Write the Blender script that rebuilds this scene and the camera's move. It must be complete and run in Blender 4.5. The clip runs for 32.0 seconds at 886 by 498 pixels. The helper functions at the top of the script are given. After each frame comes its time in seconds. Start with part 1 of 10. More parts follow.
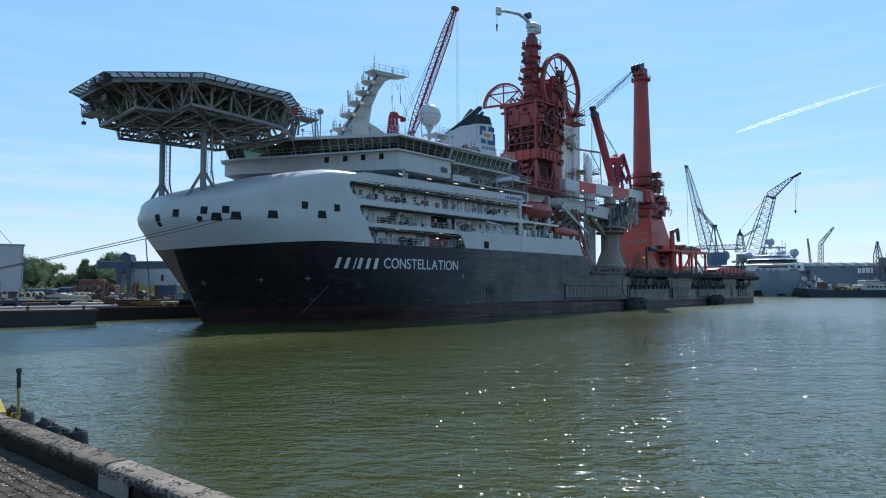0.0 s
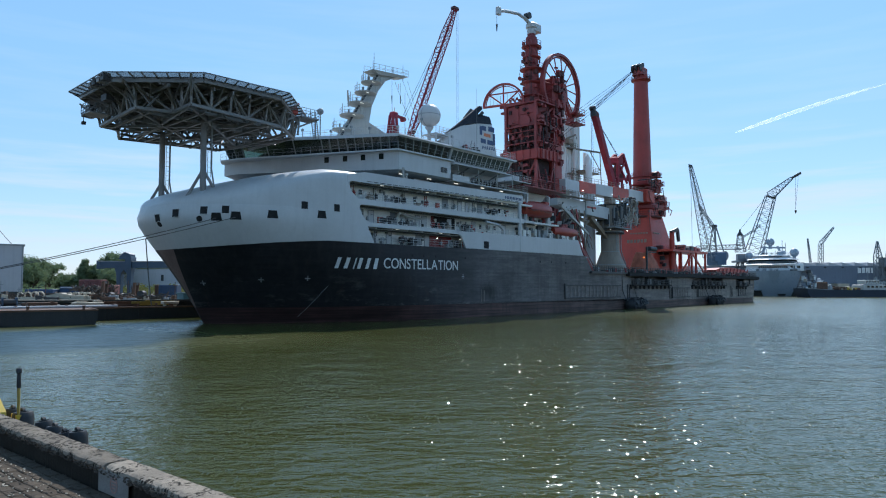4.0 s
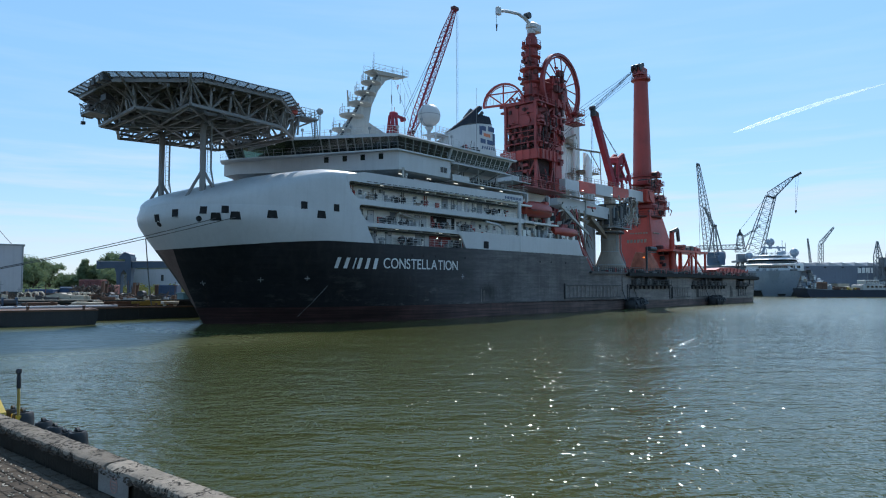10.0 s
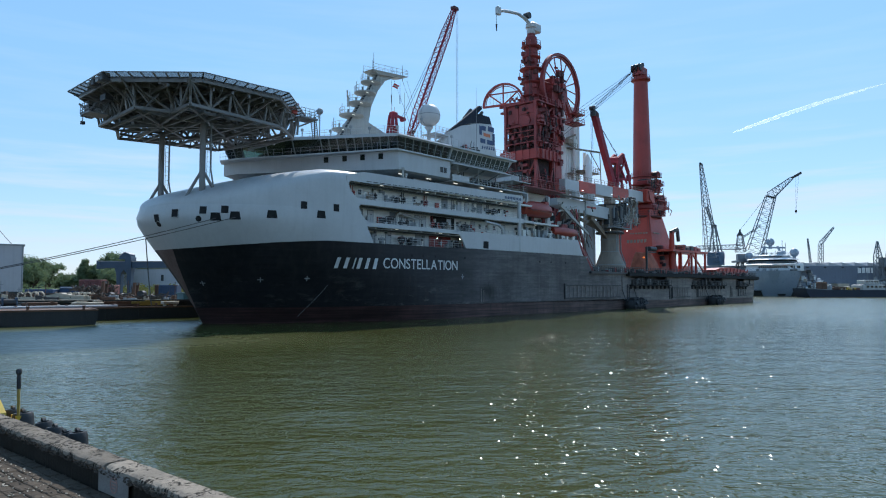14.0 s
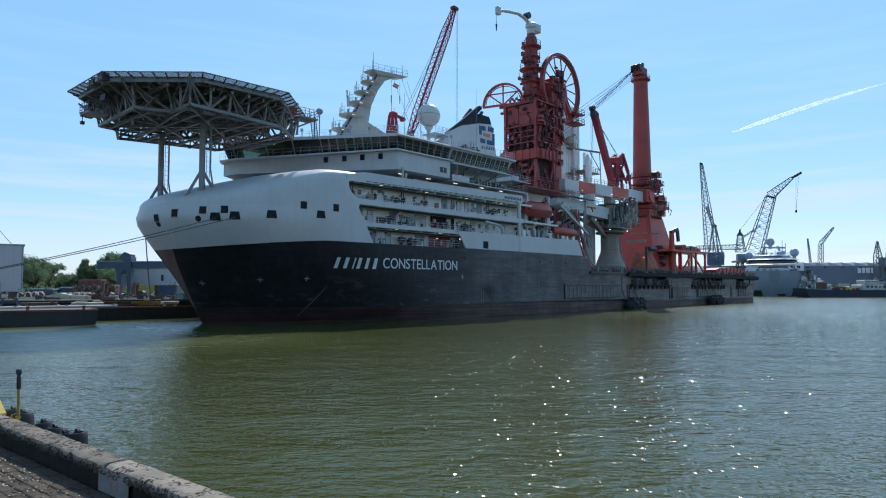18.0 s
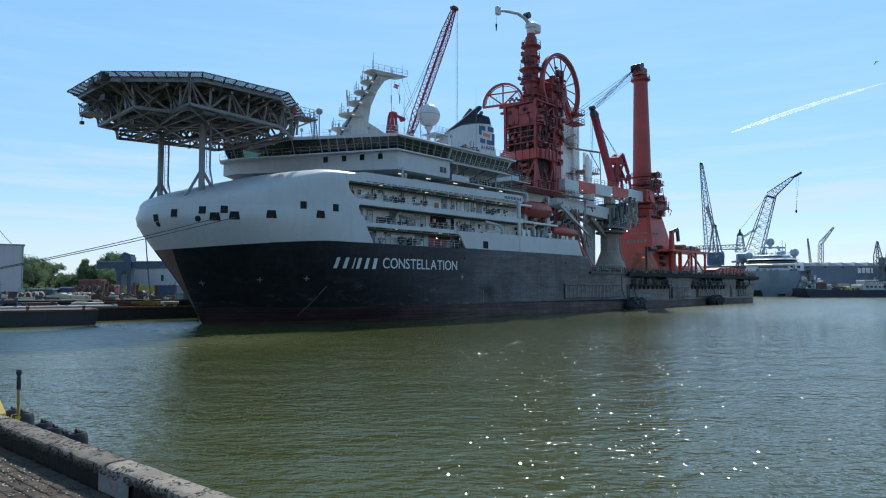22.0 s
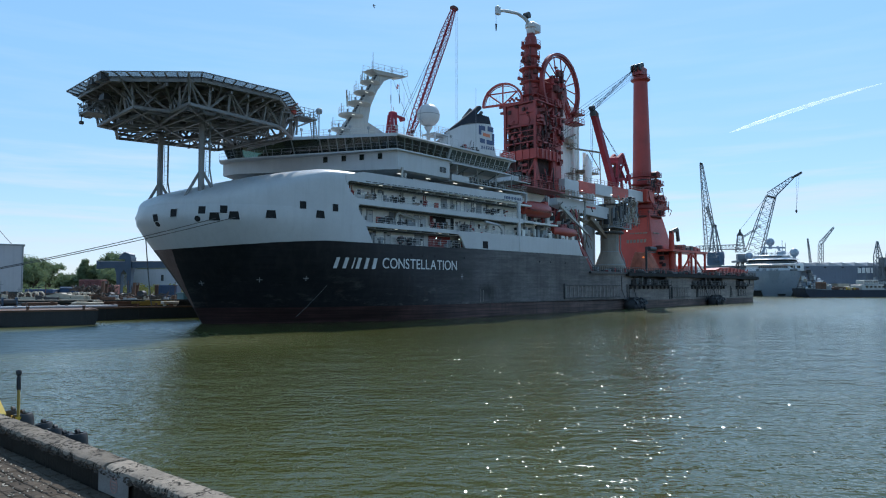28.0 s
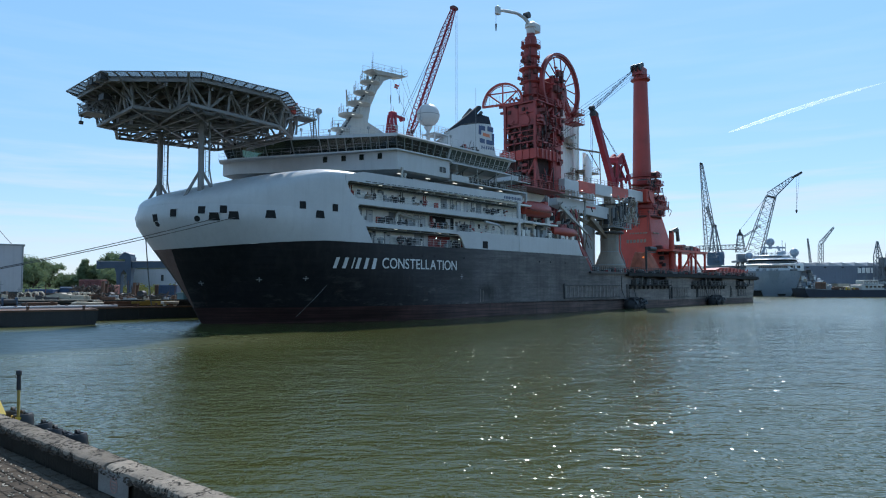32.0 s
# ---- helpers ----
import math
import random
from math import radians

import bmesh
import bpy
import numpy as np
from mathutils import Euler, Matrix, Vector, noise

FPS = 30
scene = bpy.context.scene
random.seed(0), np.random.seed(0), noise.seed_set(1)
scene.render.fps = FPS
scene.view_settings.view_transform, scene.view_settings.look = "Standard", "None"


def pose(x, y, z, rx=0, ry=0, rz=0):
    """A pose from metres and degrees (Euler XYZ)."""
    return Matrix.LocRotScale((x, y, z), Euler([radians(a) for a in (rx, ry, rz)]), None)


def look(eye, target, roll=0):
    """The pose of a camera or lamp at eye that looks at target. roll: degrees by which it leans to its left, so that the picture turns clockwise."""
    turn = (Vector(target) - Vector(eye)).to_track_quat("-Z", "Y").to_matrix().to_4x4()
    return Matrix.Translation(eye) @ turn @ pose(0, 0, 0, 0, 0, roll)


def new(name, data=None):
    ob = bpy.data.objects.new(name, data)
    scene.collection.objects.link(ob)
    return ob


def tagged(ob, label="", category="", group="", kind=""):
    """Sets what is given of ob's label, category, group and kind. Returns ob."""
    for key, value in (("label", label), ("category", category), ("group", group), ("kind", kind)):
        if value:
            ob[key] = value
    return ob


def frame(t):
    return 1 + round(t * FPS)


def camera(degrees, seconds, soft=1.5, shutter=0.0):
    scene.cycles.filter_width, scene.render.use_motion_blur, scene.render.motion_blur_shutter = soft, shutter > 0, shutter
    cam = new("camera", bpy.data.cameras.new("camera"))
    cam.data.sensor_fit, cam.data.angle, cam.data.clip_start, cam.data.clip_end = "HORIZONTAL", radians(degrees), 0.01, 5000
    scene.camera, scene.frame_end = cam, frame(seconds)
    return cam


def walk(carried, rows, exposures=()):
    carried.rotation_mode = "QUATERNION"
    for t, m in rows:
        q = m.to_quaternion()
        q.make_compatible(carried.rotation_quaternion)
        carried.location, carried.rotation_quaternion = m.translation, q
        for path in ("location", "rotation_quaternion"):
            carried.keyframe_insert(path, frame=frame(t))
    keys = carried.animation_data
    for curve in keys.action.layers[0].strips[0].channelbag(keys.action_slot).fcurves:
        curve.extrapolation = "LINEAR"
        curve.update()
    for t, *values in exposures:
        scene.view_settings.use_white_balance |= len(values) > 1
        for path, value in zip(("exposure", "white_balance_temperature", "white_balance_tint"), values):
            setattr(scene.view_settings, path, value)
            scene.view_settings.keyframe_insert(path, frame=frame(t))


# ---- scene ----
CAM = camera(66.33, 32.0, soft=1.1)
EYE = (0.0, 0.0, 4.8)
TILT = 3.148
walk(CAM, [(0.0, pose(*EYE, 90 + TILT, 0, 0)), (32.0, pose(*EYE, 90 + TILT, 0, 0))], exposures=[(0.0, 0.07, 5970, 9), (32.0, 0.07, 5970, 9)])

# ---- light: clear summer sky, the sun high over the far side of the dock ----
SUN_ELEVATION, SUN_AZIMUTH = radians(48), radians(13.5)
world = bpy.data.worlds.new("sky")
scene.world = world
world.use_nodes = True
wn = world.node_tree.nodes
wl = world.node_tree.links
sky = wn.new("ShaderNodeTexSky")
sky.sky_type = "NISHITA"
sky.sun_disc = False
sky.sun_elevation, sky.sun_rotation = SUN_ELEVATION, SUN_AZIMUTH
sky.altitude, sky.air_density, sky.dust_density, sky.ozone_density = 0, 1.0, 0.15, 2.6
bg = wn["Background"]
bg.inputs["Strength"].default_value = 0.24
# thin high cirrus low over the horizon
wtc = wn.new("ShaderNodeTexCoord").outputs["Generated"]
wmap = wn.new("ShaderNodeMapping")
wmap.inputs["Scale"].default_value = (2.2, 2.2, 26.0)
wmap.inputs["Rotation"].default_value = (0.04, 0.05, 0.3)
wl.new(wtc, wmap.inputs[0])
wnoise = wn.new("ShaderNodeTexNoise")
wnoise.inputs["Scale"].default_value, wnoise.inputs["Detail"].default_value, wnoise.inputs["Roughness"].default_value = 1.6, 7.0, 0.55
wl.new(wmap.outputs[0], wnoise.inputs["Vector"])
wsep = wn.new("ShaderNodeSeparateXYZ")
wl.new(wtc, wsep.inputs[0])


def world_ramp(fac, stops):
    r = wn.new("ShaderNodeValToRGB")
    while len(r.color_ramp.elements) < len(stops):
        r.color_ramp.elements.new(0.5)
    for el, (p, v) in zip(r.color_ramp.elements, stops):
        el.position, el.color = p, (v, v, v, 1)
    wl.new(fac, r.inputs[0])
    return r.outputs[0]


wmul = wn.new("ShaderNodeMath")
wmul.operation = "MULTIPLY"
wl.new(world_ramp(wnoise.outputs["Fac"], [(0.45, 0.0), (0.70, 1.0)]), wmul.inputs[0])
wl.new(world_ramp(wsep.outputs["Z"], [(0.0, 0.5), (0.09, 1.0), (0.22, 0.15), (0.5, 0.04)]), wmul.inputs[1])
wadd = wn.new("ShaderNodeMix")
wadd.data_type, wadd.blend_type = "RGBA", "MIX"
wl.new(wmul.outputs[0], wadd.inputs[0])
wgam = wn.new("ShaderNodeGamma")
wgam.inputs["Gamma"].default_value = 0.75
wl.new(sky.outputs[0], wgam.inputs["Color"])
wsat = wn.new("ShaderNodeHueSaturation")
wsat.inputs["Saturation"].default_value = 1.35
wl.new(wgam.outputs[0], wsat.inputs["Color"])
whaze = wn.new("ShaderNodeMix")
whaze.data_type = "RGBA"
whaze.inputs[0].default_value = 0.45
whaze.inputs[7].default_value = (1.62, 2.68, 3.58, 1)
wl.new(wsat.outputs[0], whaze.inputs[6])
wl.new(whaze.outputs[2], wadd.inputs[6])
wadd.inputs[7].default_value = (3.1, 3.5, 3.8, 1)
wlow = wn.new("ShaderNodeMix")
wlow.data_type, wlow.blend_type = "RGBA", "MULTIPLY"
wl.new(world_ramp(wsep.outputs["Z"], [(0.0, 1.0), (0.12, 0.55), (0.3, 0.0)]), wlow.inputs[0])
wl.new(wadd.outputs[2], wlow.inputs[6])
wlow.inputs[7].default_value = (0.94, 0.885, 0.95, 1)
wl.new(wlow.outputs[2], bg.inputs[0])
sun = new("sun", bpy.data.lights.new("sun", "SUN"))
sun.data.energy, sun.data.angle, sun.data.color = 4.4, radians(0.53), (1.0, 0.95, 0.87)
sun_dir = Vector((math.sin(SUN_AZIMUTH) * math.cos(SUN_ELEVATION), math.cos(SUN_AZIMUTH) * math.cos(SUN_ELEVATION), math.sin(SUN_ELEVATION)))
sun.matrix_world = look(sun_dir * 300, (0, 0, 0))


# ---- materials ----
def nodes_of(name):
    m = bpy.data.materials.new(name)
    m.use_nodes = True
    return m, m.node_tree.nodes, m.node_tree.links, m.node_tree.nodes["Principled BSDF"]


def noise_node(n, l, coord, scale, detail=5.0, rough=0.55, stretch=None):
    t = n.new("ShaderNodeTexNoise")
    t.inputs["Scale"].default_value, t.inputs["Detail"].default_value, t.inputs["Roughness"].default_value = scale, detail, rough
    if stretch:
        mp = n.new("ShaderNodeMapping")
        mp.inputs["Scale"].default_value = stretch
        l.new(coord, mp.inputs[0])
        coord = mp.outputs[0]
    l.new(coord, t.inputs["Vector"])
    return t.outputs["Fac"]


def ramp_node(n, l, fac, stops):
    r = n.new("ShaderNodeValToRGB")
    e = r.color_ramp.elements
    while len(e) < len(stops):
        e.new(0.5)
    for el, (p, col) in zip(e, stops):
        el.position = p
        el.color = (*col, 1) if len(col) == 3 else col
    l.new(fac, r.inputs[0])
    return r.outputs[0]


def mix_node(n, l, fac, a, b, blend="MIX"):
    m = n.new("ShaderNodeMix")
    m.data_type, m.blend_type = "RGBA", blend
    for sock, val in ((m.inputs[0], fac), (m.inputs[6], a), (m.inputs[7], b)):
        if isinstance(val, (int, float)):
            sock.default_value = val
        elif isinstance(val, tuple):
            sock.default_value = (*val, 1)
        else:
            l.new(val, sock)
    return m.outputs[2]


def bump_node(n, l, fac, strength, dist, after=None):
    b = n.new("ShaderNodeBump")
    b.inputs["Strength"].default_value, b.inputs["Distance"].default_value = strength, dist
    l.new(fac, b.inputs["Height"])
    if after:
        l.new(after, b.inputs["Normal"])
    return b.outputs[0]


def paint(name, color, rough=0.45, metal=0.0, vary=0.18, scale=0.35, rust=0.0, streak=0.0, bump=0.004, rustcol=(0.16, 0.06, 0.025), per_piece=0.0):
    """Weathered paint on metal: patches, fine grain, rain streaks and rust."""
    m, n, l, b = nodes_of(name)
    co = n.new("ShaderNodeTexCoord").outputs["Object"]
    big = noise_node(n, l, co, scale, 6)
    fine = noise_node(n, l, co, scale * 14, 4)
    dark = tuple(c * (1 - vary) for c in color)
    lite = tuple(min(1, c * (1 + vary * 0.6)) for c in color)
    col = ramp_node(n, l, big, [(0.3, dark), (0.7, lite)])
    col = mix_node(n, l, ramp_node(n, l, fine, [(0.35, (0, 0, 0)), (0.75, (vary * 1.2,) * 3)]), col, tuple(c * 0.55 for c in color))
    if streak:
        s = noise_node(n, l, co, 1.0, 5, 0.6, stretch=(1.6, 1.6, 0.1))
        col = mix_node(n, l, ramp_node(n, l, s, [(0.48, (0, 0, 0)), (0.78, (streak,) * 3)]), col, tuple(c * 0.35 + 0.02 for c in color))
    if rust:
        r = noise_node(n, l, co, 0.9, 8, 0.7, stretch=(1.0, 1.0, 0.35))
        col = mix_node(n, l, ramp_node(n, l, r, [(0.56, (0, 0, 0)), (0.72, (rust,) * 3)]), col, rustcol)
    if per_piece:
        oi = n.new("ShaderNodeObjectInfo").outputs["Random"]
        col = mix_node(n, l, 1.0, col, ramp_node(n, l, oi, [(0, (1 - per_piece,) * 3), (1, (1, 1, 1))]), "MULTIPLY")
    l.new(col, b.inputs["Base Color"])
    l.new(ramp_node(n, l, fine, [(0.3, (rough * 0.8,) * 3), (0.7, (min(1, rough * 1.25),) * 3)]), b.inputs["Roughness"])
    b.inputs["Metallic"].default_value = metal
    if bump:
        l.new(bump_node(n, l, fine, 0.35, bump), b.inputs["Normal"])
    return m


def glow(name, color, power):
    m, n, l, b = nodes_of(name)
    b.inputs["Base Color"].default_value = (*color, 1)
    b.inputs["Emission Color"].default_value = (*color, 1)
    b.inputs["Emission Strength"].default_value = power
    return m


def glass(name, color, rough=0.06):
    m, n, l, b = nodes_of(name)
    co = n.new("ShaderNodeTexCoord").outputs["Object"]
    b.inputs["Base Color"].default_value = (*color, 1)
    l.new(ramp_node(n, l, noise_node(n, l, co, 0.8), [(0.3, (rough * 0.6,) * 3), (0.7, (rough * 1.6,) * 3)]), b.inputs["Roughness"])
    b.inputs["IOR"].default_value = 1.5
    return m


def clear_glass(name, tint):
    """A tinted pane that can be looked through and mirrors at a glance."""
    m, n, l, b = nodes_of(name)
    see = n.new("ShaderNodeBsdfTransparent")
    see.inputs[0].default_value = (*tint, 1)
    shine = n.new("ShaderNodeBsdfGlossy")
    shine.inputs["Roughness"].default_value = 0.03
    fres = n.new("ShaderNodeFresnel")
    fres.inputs["IOR"].default_value = 1.6
    mx = n.new("ShaderNodeMixShader")
    l.new(fres.outputs[0], mx.inputs[0])
    l.new(see.outputs[0], mx.inputs[1])
    l.new(shine.outputs[0], mx.inputs[2])
    l.new(mx.outputs[0], n["Material Output"].inputs[0])
    return m


def water_material():
    m, n, l, b = nodes_of("dock_water")
    co = n.new("ShaderNodeTexCoord").outputs["Object"]
    murk = noise_node(n, l, co, 0.03, 4)
    l.new(ramp_node(n, l, murk, [(0.3, (0.047, 0.052, 0.015)), (0.7, (0.062, 0.067, 0.020))]), b.inputs["Base Color"])
    ruffle = noise_node(n, l, co, 0.9, 4, 0.6)
    b.inputs["IOR"].default_value = 1.33
    swell = noise_node(n, l, co, 0.28, 3, 0.5, stretch=(0.7, 1.1, 1.0))
    chop = noise_node(n, l, co, 2.0, 2, 0.45, stretch=(0.7, 1.1, 1.0))
    ripple = noise_node(n, l, co, 5.0, 2, 0.5, stretch=(0.8, 1.1, 1.0))
    # calmer in the lee of the hull, most ruffled in the open part of the dock
    lee = n.new("ShaderNodeTexCoord")
    lee.name = "lee_of_ship"
    lsep = n.new("ShaderNodeSeparateXYZ")
    l.new(lee.outputs["Object"], lsep.inputs[0])
    reach = n.new("ShaderNodeMapRange")
    reach.inputs["From Min"].default_value, reach.inputs["From Max"].default_value = -80.0, -14.4
    l.new(lsep.outputs["Y"], reach.inputs["Value"])
    far = n.new("ShaderNodeMapRange")
    far.inputs["From Min"].default_value, far.inputs["From Max"].default_value = 35.0, 100.0
    far.inputs["To Min"].default_value, far.inputs["To Max"].default_value = 1.0, 1.15
    l.new(lsep.outputs["X"], far.inputs["Value"])
    hazy = n.new("ShaderNodeMapRange")
    hazy.inputs["From Min"].default_value, hazy.inputs["From Max"].default_value = 40.0, 95.0
    hazy.inputs["To Min"].default_value, hazy.inputs["To Max"].default_value = 0.0, 0.14
    l.new(lsep.outputs["X"], hazy.inputs["Value"])
    # wind comes round the bow and ruffles the open water ahead of it
    ahead = n.new("ShaderNodeMapRange")
    ahead.inputs["From Min"].default_value, ahead.inputs["From Max"].default_value = 3.0, -14.0
    ahead.inputs["To Min"].default_value, ahead.inputs["To Max"].default_value = 0.0, 1.0
    l.new(lsep.outputs["X"], ahead.inputs["Value"])
    ahead = mix_node(n, l, 1.0, ahead.outputs[0], ramp_node(n, l, reach.outputs[0], [(0.62, (0, 0, 0)), (0.8, (1, 1, 1))]), "MULTIPLY")
    rough = n.new("ShaderNodeMath")
    rufl = n.new("ShaderNodeMath")
    rufl.operation = "MULTIPLY_ADD"
    l.new(ahead, rufl.inputs[0])
    rufl.inputs[1].default_value = 0.2
    l.new(hazy.outputs[0], rufl.inputs[2])
    l.new(ramp_node(n, l, ruffle, [(0.46, (0.085,) * 3), (0.58, (0.13,) * 3)]), rough.inputs[0])
    l.new(rufl.outputs[0], rough.inputs[1])
    l.new(rough.outputs[0], b.inputs["Roughness"])
    calm = ramp_node(n, l, reach.outputs[0], [(0.0, (1.5,) * 3), (0.4, (1.25,) * 3), (0.84, (1.0,) * 3), (0.95, (0.42,) * 3), (1.0, (0.25,) * 3)])
    wind = ramp_node(n, l, reach.outputs[0], [(0.0, (1.0,) * 3), (0.52, (1.0,) * 3), (0.68, (0.0,) * 3)])
    calm = mix_node(n, l, 1.0, calm, far.outputs[0], "MULTIPLY")
    calm = mix_node(n, l, ahead, calm, (1.5, 1.5, 1.5))
    nrm = bump_node(n, l, swell, 1.0, 0.19)
    l.new(calm, nrm.node.inputs["Strength"])
    nrm = bump_node(n, l, chop, 1.0, 0.068, nrm)
    l.new(calm, nrm.node.inputs["Strength"])
    nrm = bump_node(n, l, ripple, 1.0, 0.032, nrm)
    l.new(far.outputs[0], nrm.node.inputs["Strength"])
    # small steep wavelet faces, leaning down the wind, that catch the sun here and there
    mp = n.new("ShaderNodeMapping")
    mp.inputs["Scale"].default_value = (6.8, 2.1, 1.0)
    mp.inputs["Rotation"].default_value = (0, 0, 0.12)
    l.new(co, mp.inputs[0])
    vor = n.new("ShaderNodeTexVoronoi")
    vor.voronoi_dimensions = "2D"
    vor.inputs["Scale"].default_value = 1.0
    l.new(mp.outputs[0], vor.inputs["Vector"])
    rnd = n.new("ShaderNodeSeparateColor")
    l.new(vor.outputs["Color"], rnd.inputs[0])
    lean = []
    for sock, lo, hi in ((1, -0.35, 0.17), (0, -0.47, -0.26)):
        mr = n.new("ShaderNodeMapRange")
        mr.inputs["To Min"].default_value, mr.inputs["To Max"].default_value = lo, hi
        l.new(rnd.outputs[sock], mr.inputs["Value"])
        lean.append(mr.outputs[0])
    face = n.new("ShaderNodeCombineXYZ")
    l.new(lean[0], face.inputs[0])
    l.new(lean[1], face.inputs[1])
    face.inputs[2].default_value = 1.0
    unit = n.new("ShaderNodeVectorMath")
    unit.operation = "NORMALIZE"
    l.new(face.outputs[0], unit.inputs[0])
    spot = ramp_node(n, l, vor.outputs["Distance"], [(0.16, (1, 1, 1)), (0.24, (0, 0, 0))])
    spot = mix_node(n, l, 1.0, spot, ramp_node(n, l, rnd.outputs[2], [(0.56, (0, 0, 0)), (0.58, (1, 1, 1))]), "MULTIPLY")
    # they rise and fade as the ripples pass over the slower swell
    spot = mix_node(n, l, 1.0, spot, ramp_node(n, l, noise_node(n, l, lee.outputs["Object"], 0.7, 2, 0.5), [(0.47, (0, 0, 0)), (0.53, (1, 1, 1))]), "MULTIPLY")
    spot = mix_node(n, l, 1.0, spot, wind, "MULTIPLY")
    turn = n.new("ShaderNodeMix")
    turn.data_type = "VECTOR"
    l.new(spot, turn.inputs[0])
    l.new(nrm, turn.inputs[4])
    l.new(unit.outputs[0], turn.inputs[5])
    nrm = turn.outputs[1]
    l.new(nrm, b.inputs["Normal"])
    return m


WATER = water_material()


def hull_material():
    """Black bow paint, greyed along the side to paint in grazing sheen, in welded plates with stains."""
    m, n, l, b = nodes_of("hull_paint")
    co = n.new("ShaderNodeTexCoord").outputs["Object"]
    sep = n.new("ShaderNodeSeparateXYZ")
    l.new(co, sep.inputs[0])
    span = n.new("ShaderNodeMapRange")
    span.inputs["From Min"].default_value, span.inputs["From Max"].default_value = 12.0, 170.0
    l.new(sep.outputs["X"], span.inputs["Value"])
    # the black to grey ramp aft puts grazing reflection into the colour
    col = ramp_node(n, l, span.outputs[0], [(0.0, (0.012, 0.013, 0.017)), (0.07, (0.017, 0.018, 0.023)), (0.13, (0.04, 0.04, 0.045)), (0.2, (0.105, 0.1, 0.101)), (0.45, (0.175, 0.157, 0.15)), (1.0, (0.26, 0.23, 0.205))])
    # plates
    join = n.new("ShaderNodeCombineXYZ")
    l.new(sep.outputs["X"], join.inputs[0])
    l.new(sep.outputs["Z"], join.inputs[1])
    br = n.new("ShaderNodeTexBrick")
    br.inputs["Scale"].default_value, br.inputs["Mortar Size"].default_value = 1.0, 0.035
    br.inputs["Brick Width"].default_value, br.inputs["Row Height"].default_value = 8.5, 2.3
    br.inputs["Color1"].default_value, br.inputs["Color2"].default_value, br.inputs["Mortar"].default_value = (1, 1, 1, 1), (0.72, 0.72, 0.74, 1), (0.45, 0.43, 0.42, 1)
    l.new(join.outputs[0], br.inputs["Vector"])
    col = mix_node(n, l, 0.45, col, br.outputs["Color"], "MULTIPLY")
    big = noise_node(n, l, co, 0.16, 6)
    col = mix_node(n, l, 0.75, col, ramp_node(n, l, big, [(0.3, (0.55,) * 3), (0.7, (1.3,) * 3)]), "MULTIPLY")
    mid = noise_node(n, l, co, 0.9, 8, 0.7, stretch=(0.35, 0.35, 1.6))
    col = mix_node(n, l, 0.8, col, ramp_node(n, l, mid, [(0.3, (0.5,) * 3), (0.52, (1.0,) * 3), (0.72, (1.65, 1.55, 1.42))]), "MULTIPLY")
    rub = noise_node(n, l, co, 1.0, 6, 0.65, stretch=(0.09, 0.09, 3.2))
    col = mix_node(n, l, 0.4, col, ramp_node(n, l, rub, [(0.36, (0.6, 0.57, 0.55)), (0.5, (1.0,) * 3), (0.66, (1.45, 1.4, 1.34))]), "MULTIPLY")
    s = noise_node(n, l, co, 1.0, 5, 0.6, stretch=(1.2, 1.2, 0.09))
    col = mix_node(n, l, ramp_node(n, l, s, [(0.46, (0, 0, 0)), (0.8, (0.55,) * 3)]), col, (0.035, 0.034, 0.034))
    low = n.new("ShaderNodeMapRange")
    low.inputs["From Min"].default_value, low.inputs["From Max"].default_value = 7.5, 0.5
    l.new(sep.outputs["Z"], low.inputs["Value"])
    scr = noise_node(n, l, co, 0.55, 8, 0.72, stretch=(0.5, 0.5, 1.4))
    scr = ramp_node(n, l, scr, [(0.55, (0, 0, 0)), (0.68, (0.5,) * 3)])
    scr = mix_node(n, l, 1.0, scr, mix_node(n, l, span.outputs[0], low.outputs[0], low.outputs[0]), "MULTIPLY")
    col = mix_node(n, l, scr, col, (0.24, 0.225, 0.205))
    r = noise_node(n, l, co, 0.8, 8, 0.7, stretch=(1, 1, 0.4))
    col = mix_node(n, l, ramp_node(n, l, r, [(0.6, (0, 0, 0)), (0.76, (0.4,) * 3)]), col, (0.09, 0.05, 0.036))
    # sooty smear where a fender has rubbed
    smear = n.new("ShaderNodeMapping")
    smear.inputs["Location"].default_value = (-40.4 / 5.2, 0, -4.0 / 2.9)
    smear.inputs["Scale"].default_value = (1 / 5.2, 0, 1 / 2.9)
    l.new(co, smear.inputs[0])
    dist = n.new("ShaderNodeVectorMath")
    dist.operation = "LENGTH"
    l.new(smear.outputs[0], dist.inputs[0])
    ragged = n.new("ShaderNodeMath")
    ragged.operation = "MULTIPLY_ADD"
    l.new(noise_node(n, l, co, 1.1, 6, 0.65, stretch=(1.4, 1.4, 0.5)), ragged.inputs[0])
    ragged.inputs[1].default_value = 0.9
    l.new(dist.outputs["Value"], ragged.inputs[2])
    col = mix_node(n, l, ramp_node(n, l, ragged.outputs[0], [(0.55, (0.85,) * 3), (1.0, (0.0,) * 3)]), col, (0.007, 0.007, 0.008))
    l.new(col, b.inputs["Base Color"])
    b.inputs["Roughness"].default_value = 0.55
    b.inputs["Specular IOR Level"].default_value = 0.32
    nr = bump_node(n, l, br.outputs["Fac"], 0.35, -0.03)
    nr = bump_node(n, l, noise_node(n, l, co, 0.5, 3), 0.35, 0.06, nr)
    l.new(nr, b.inputs["Normal"])
    return m


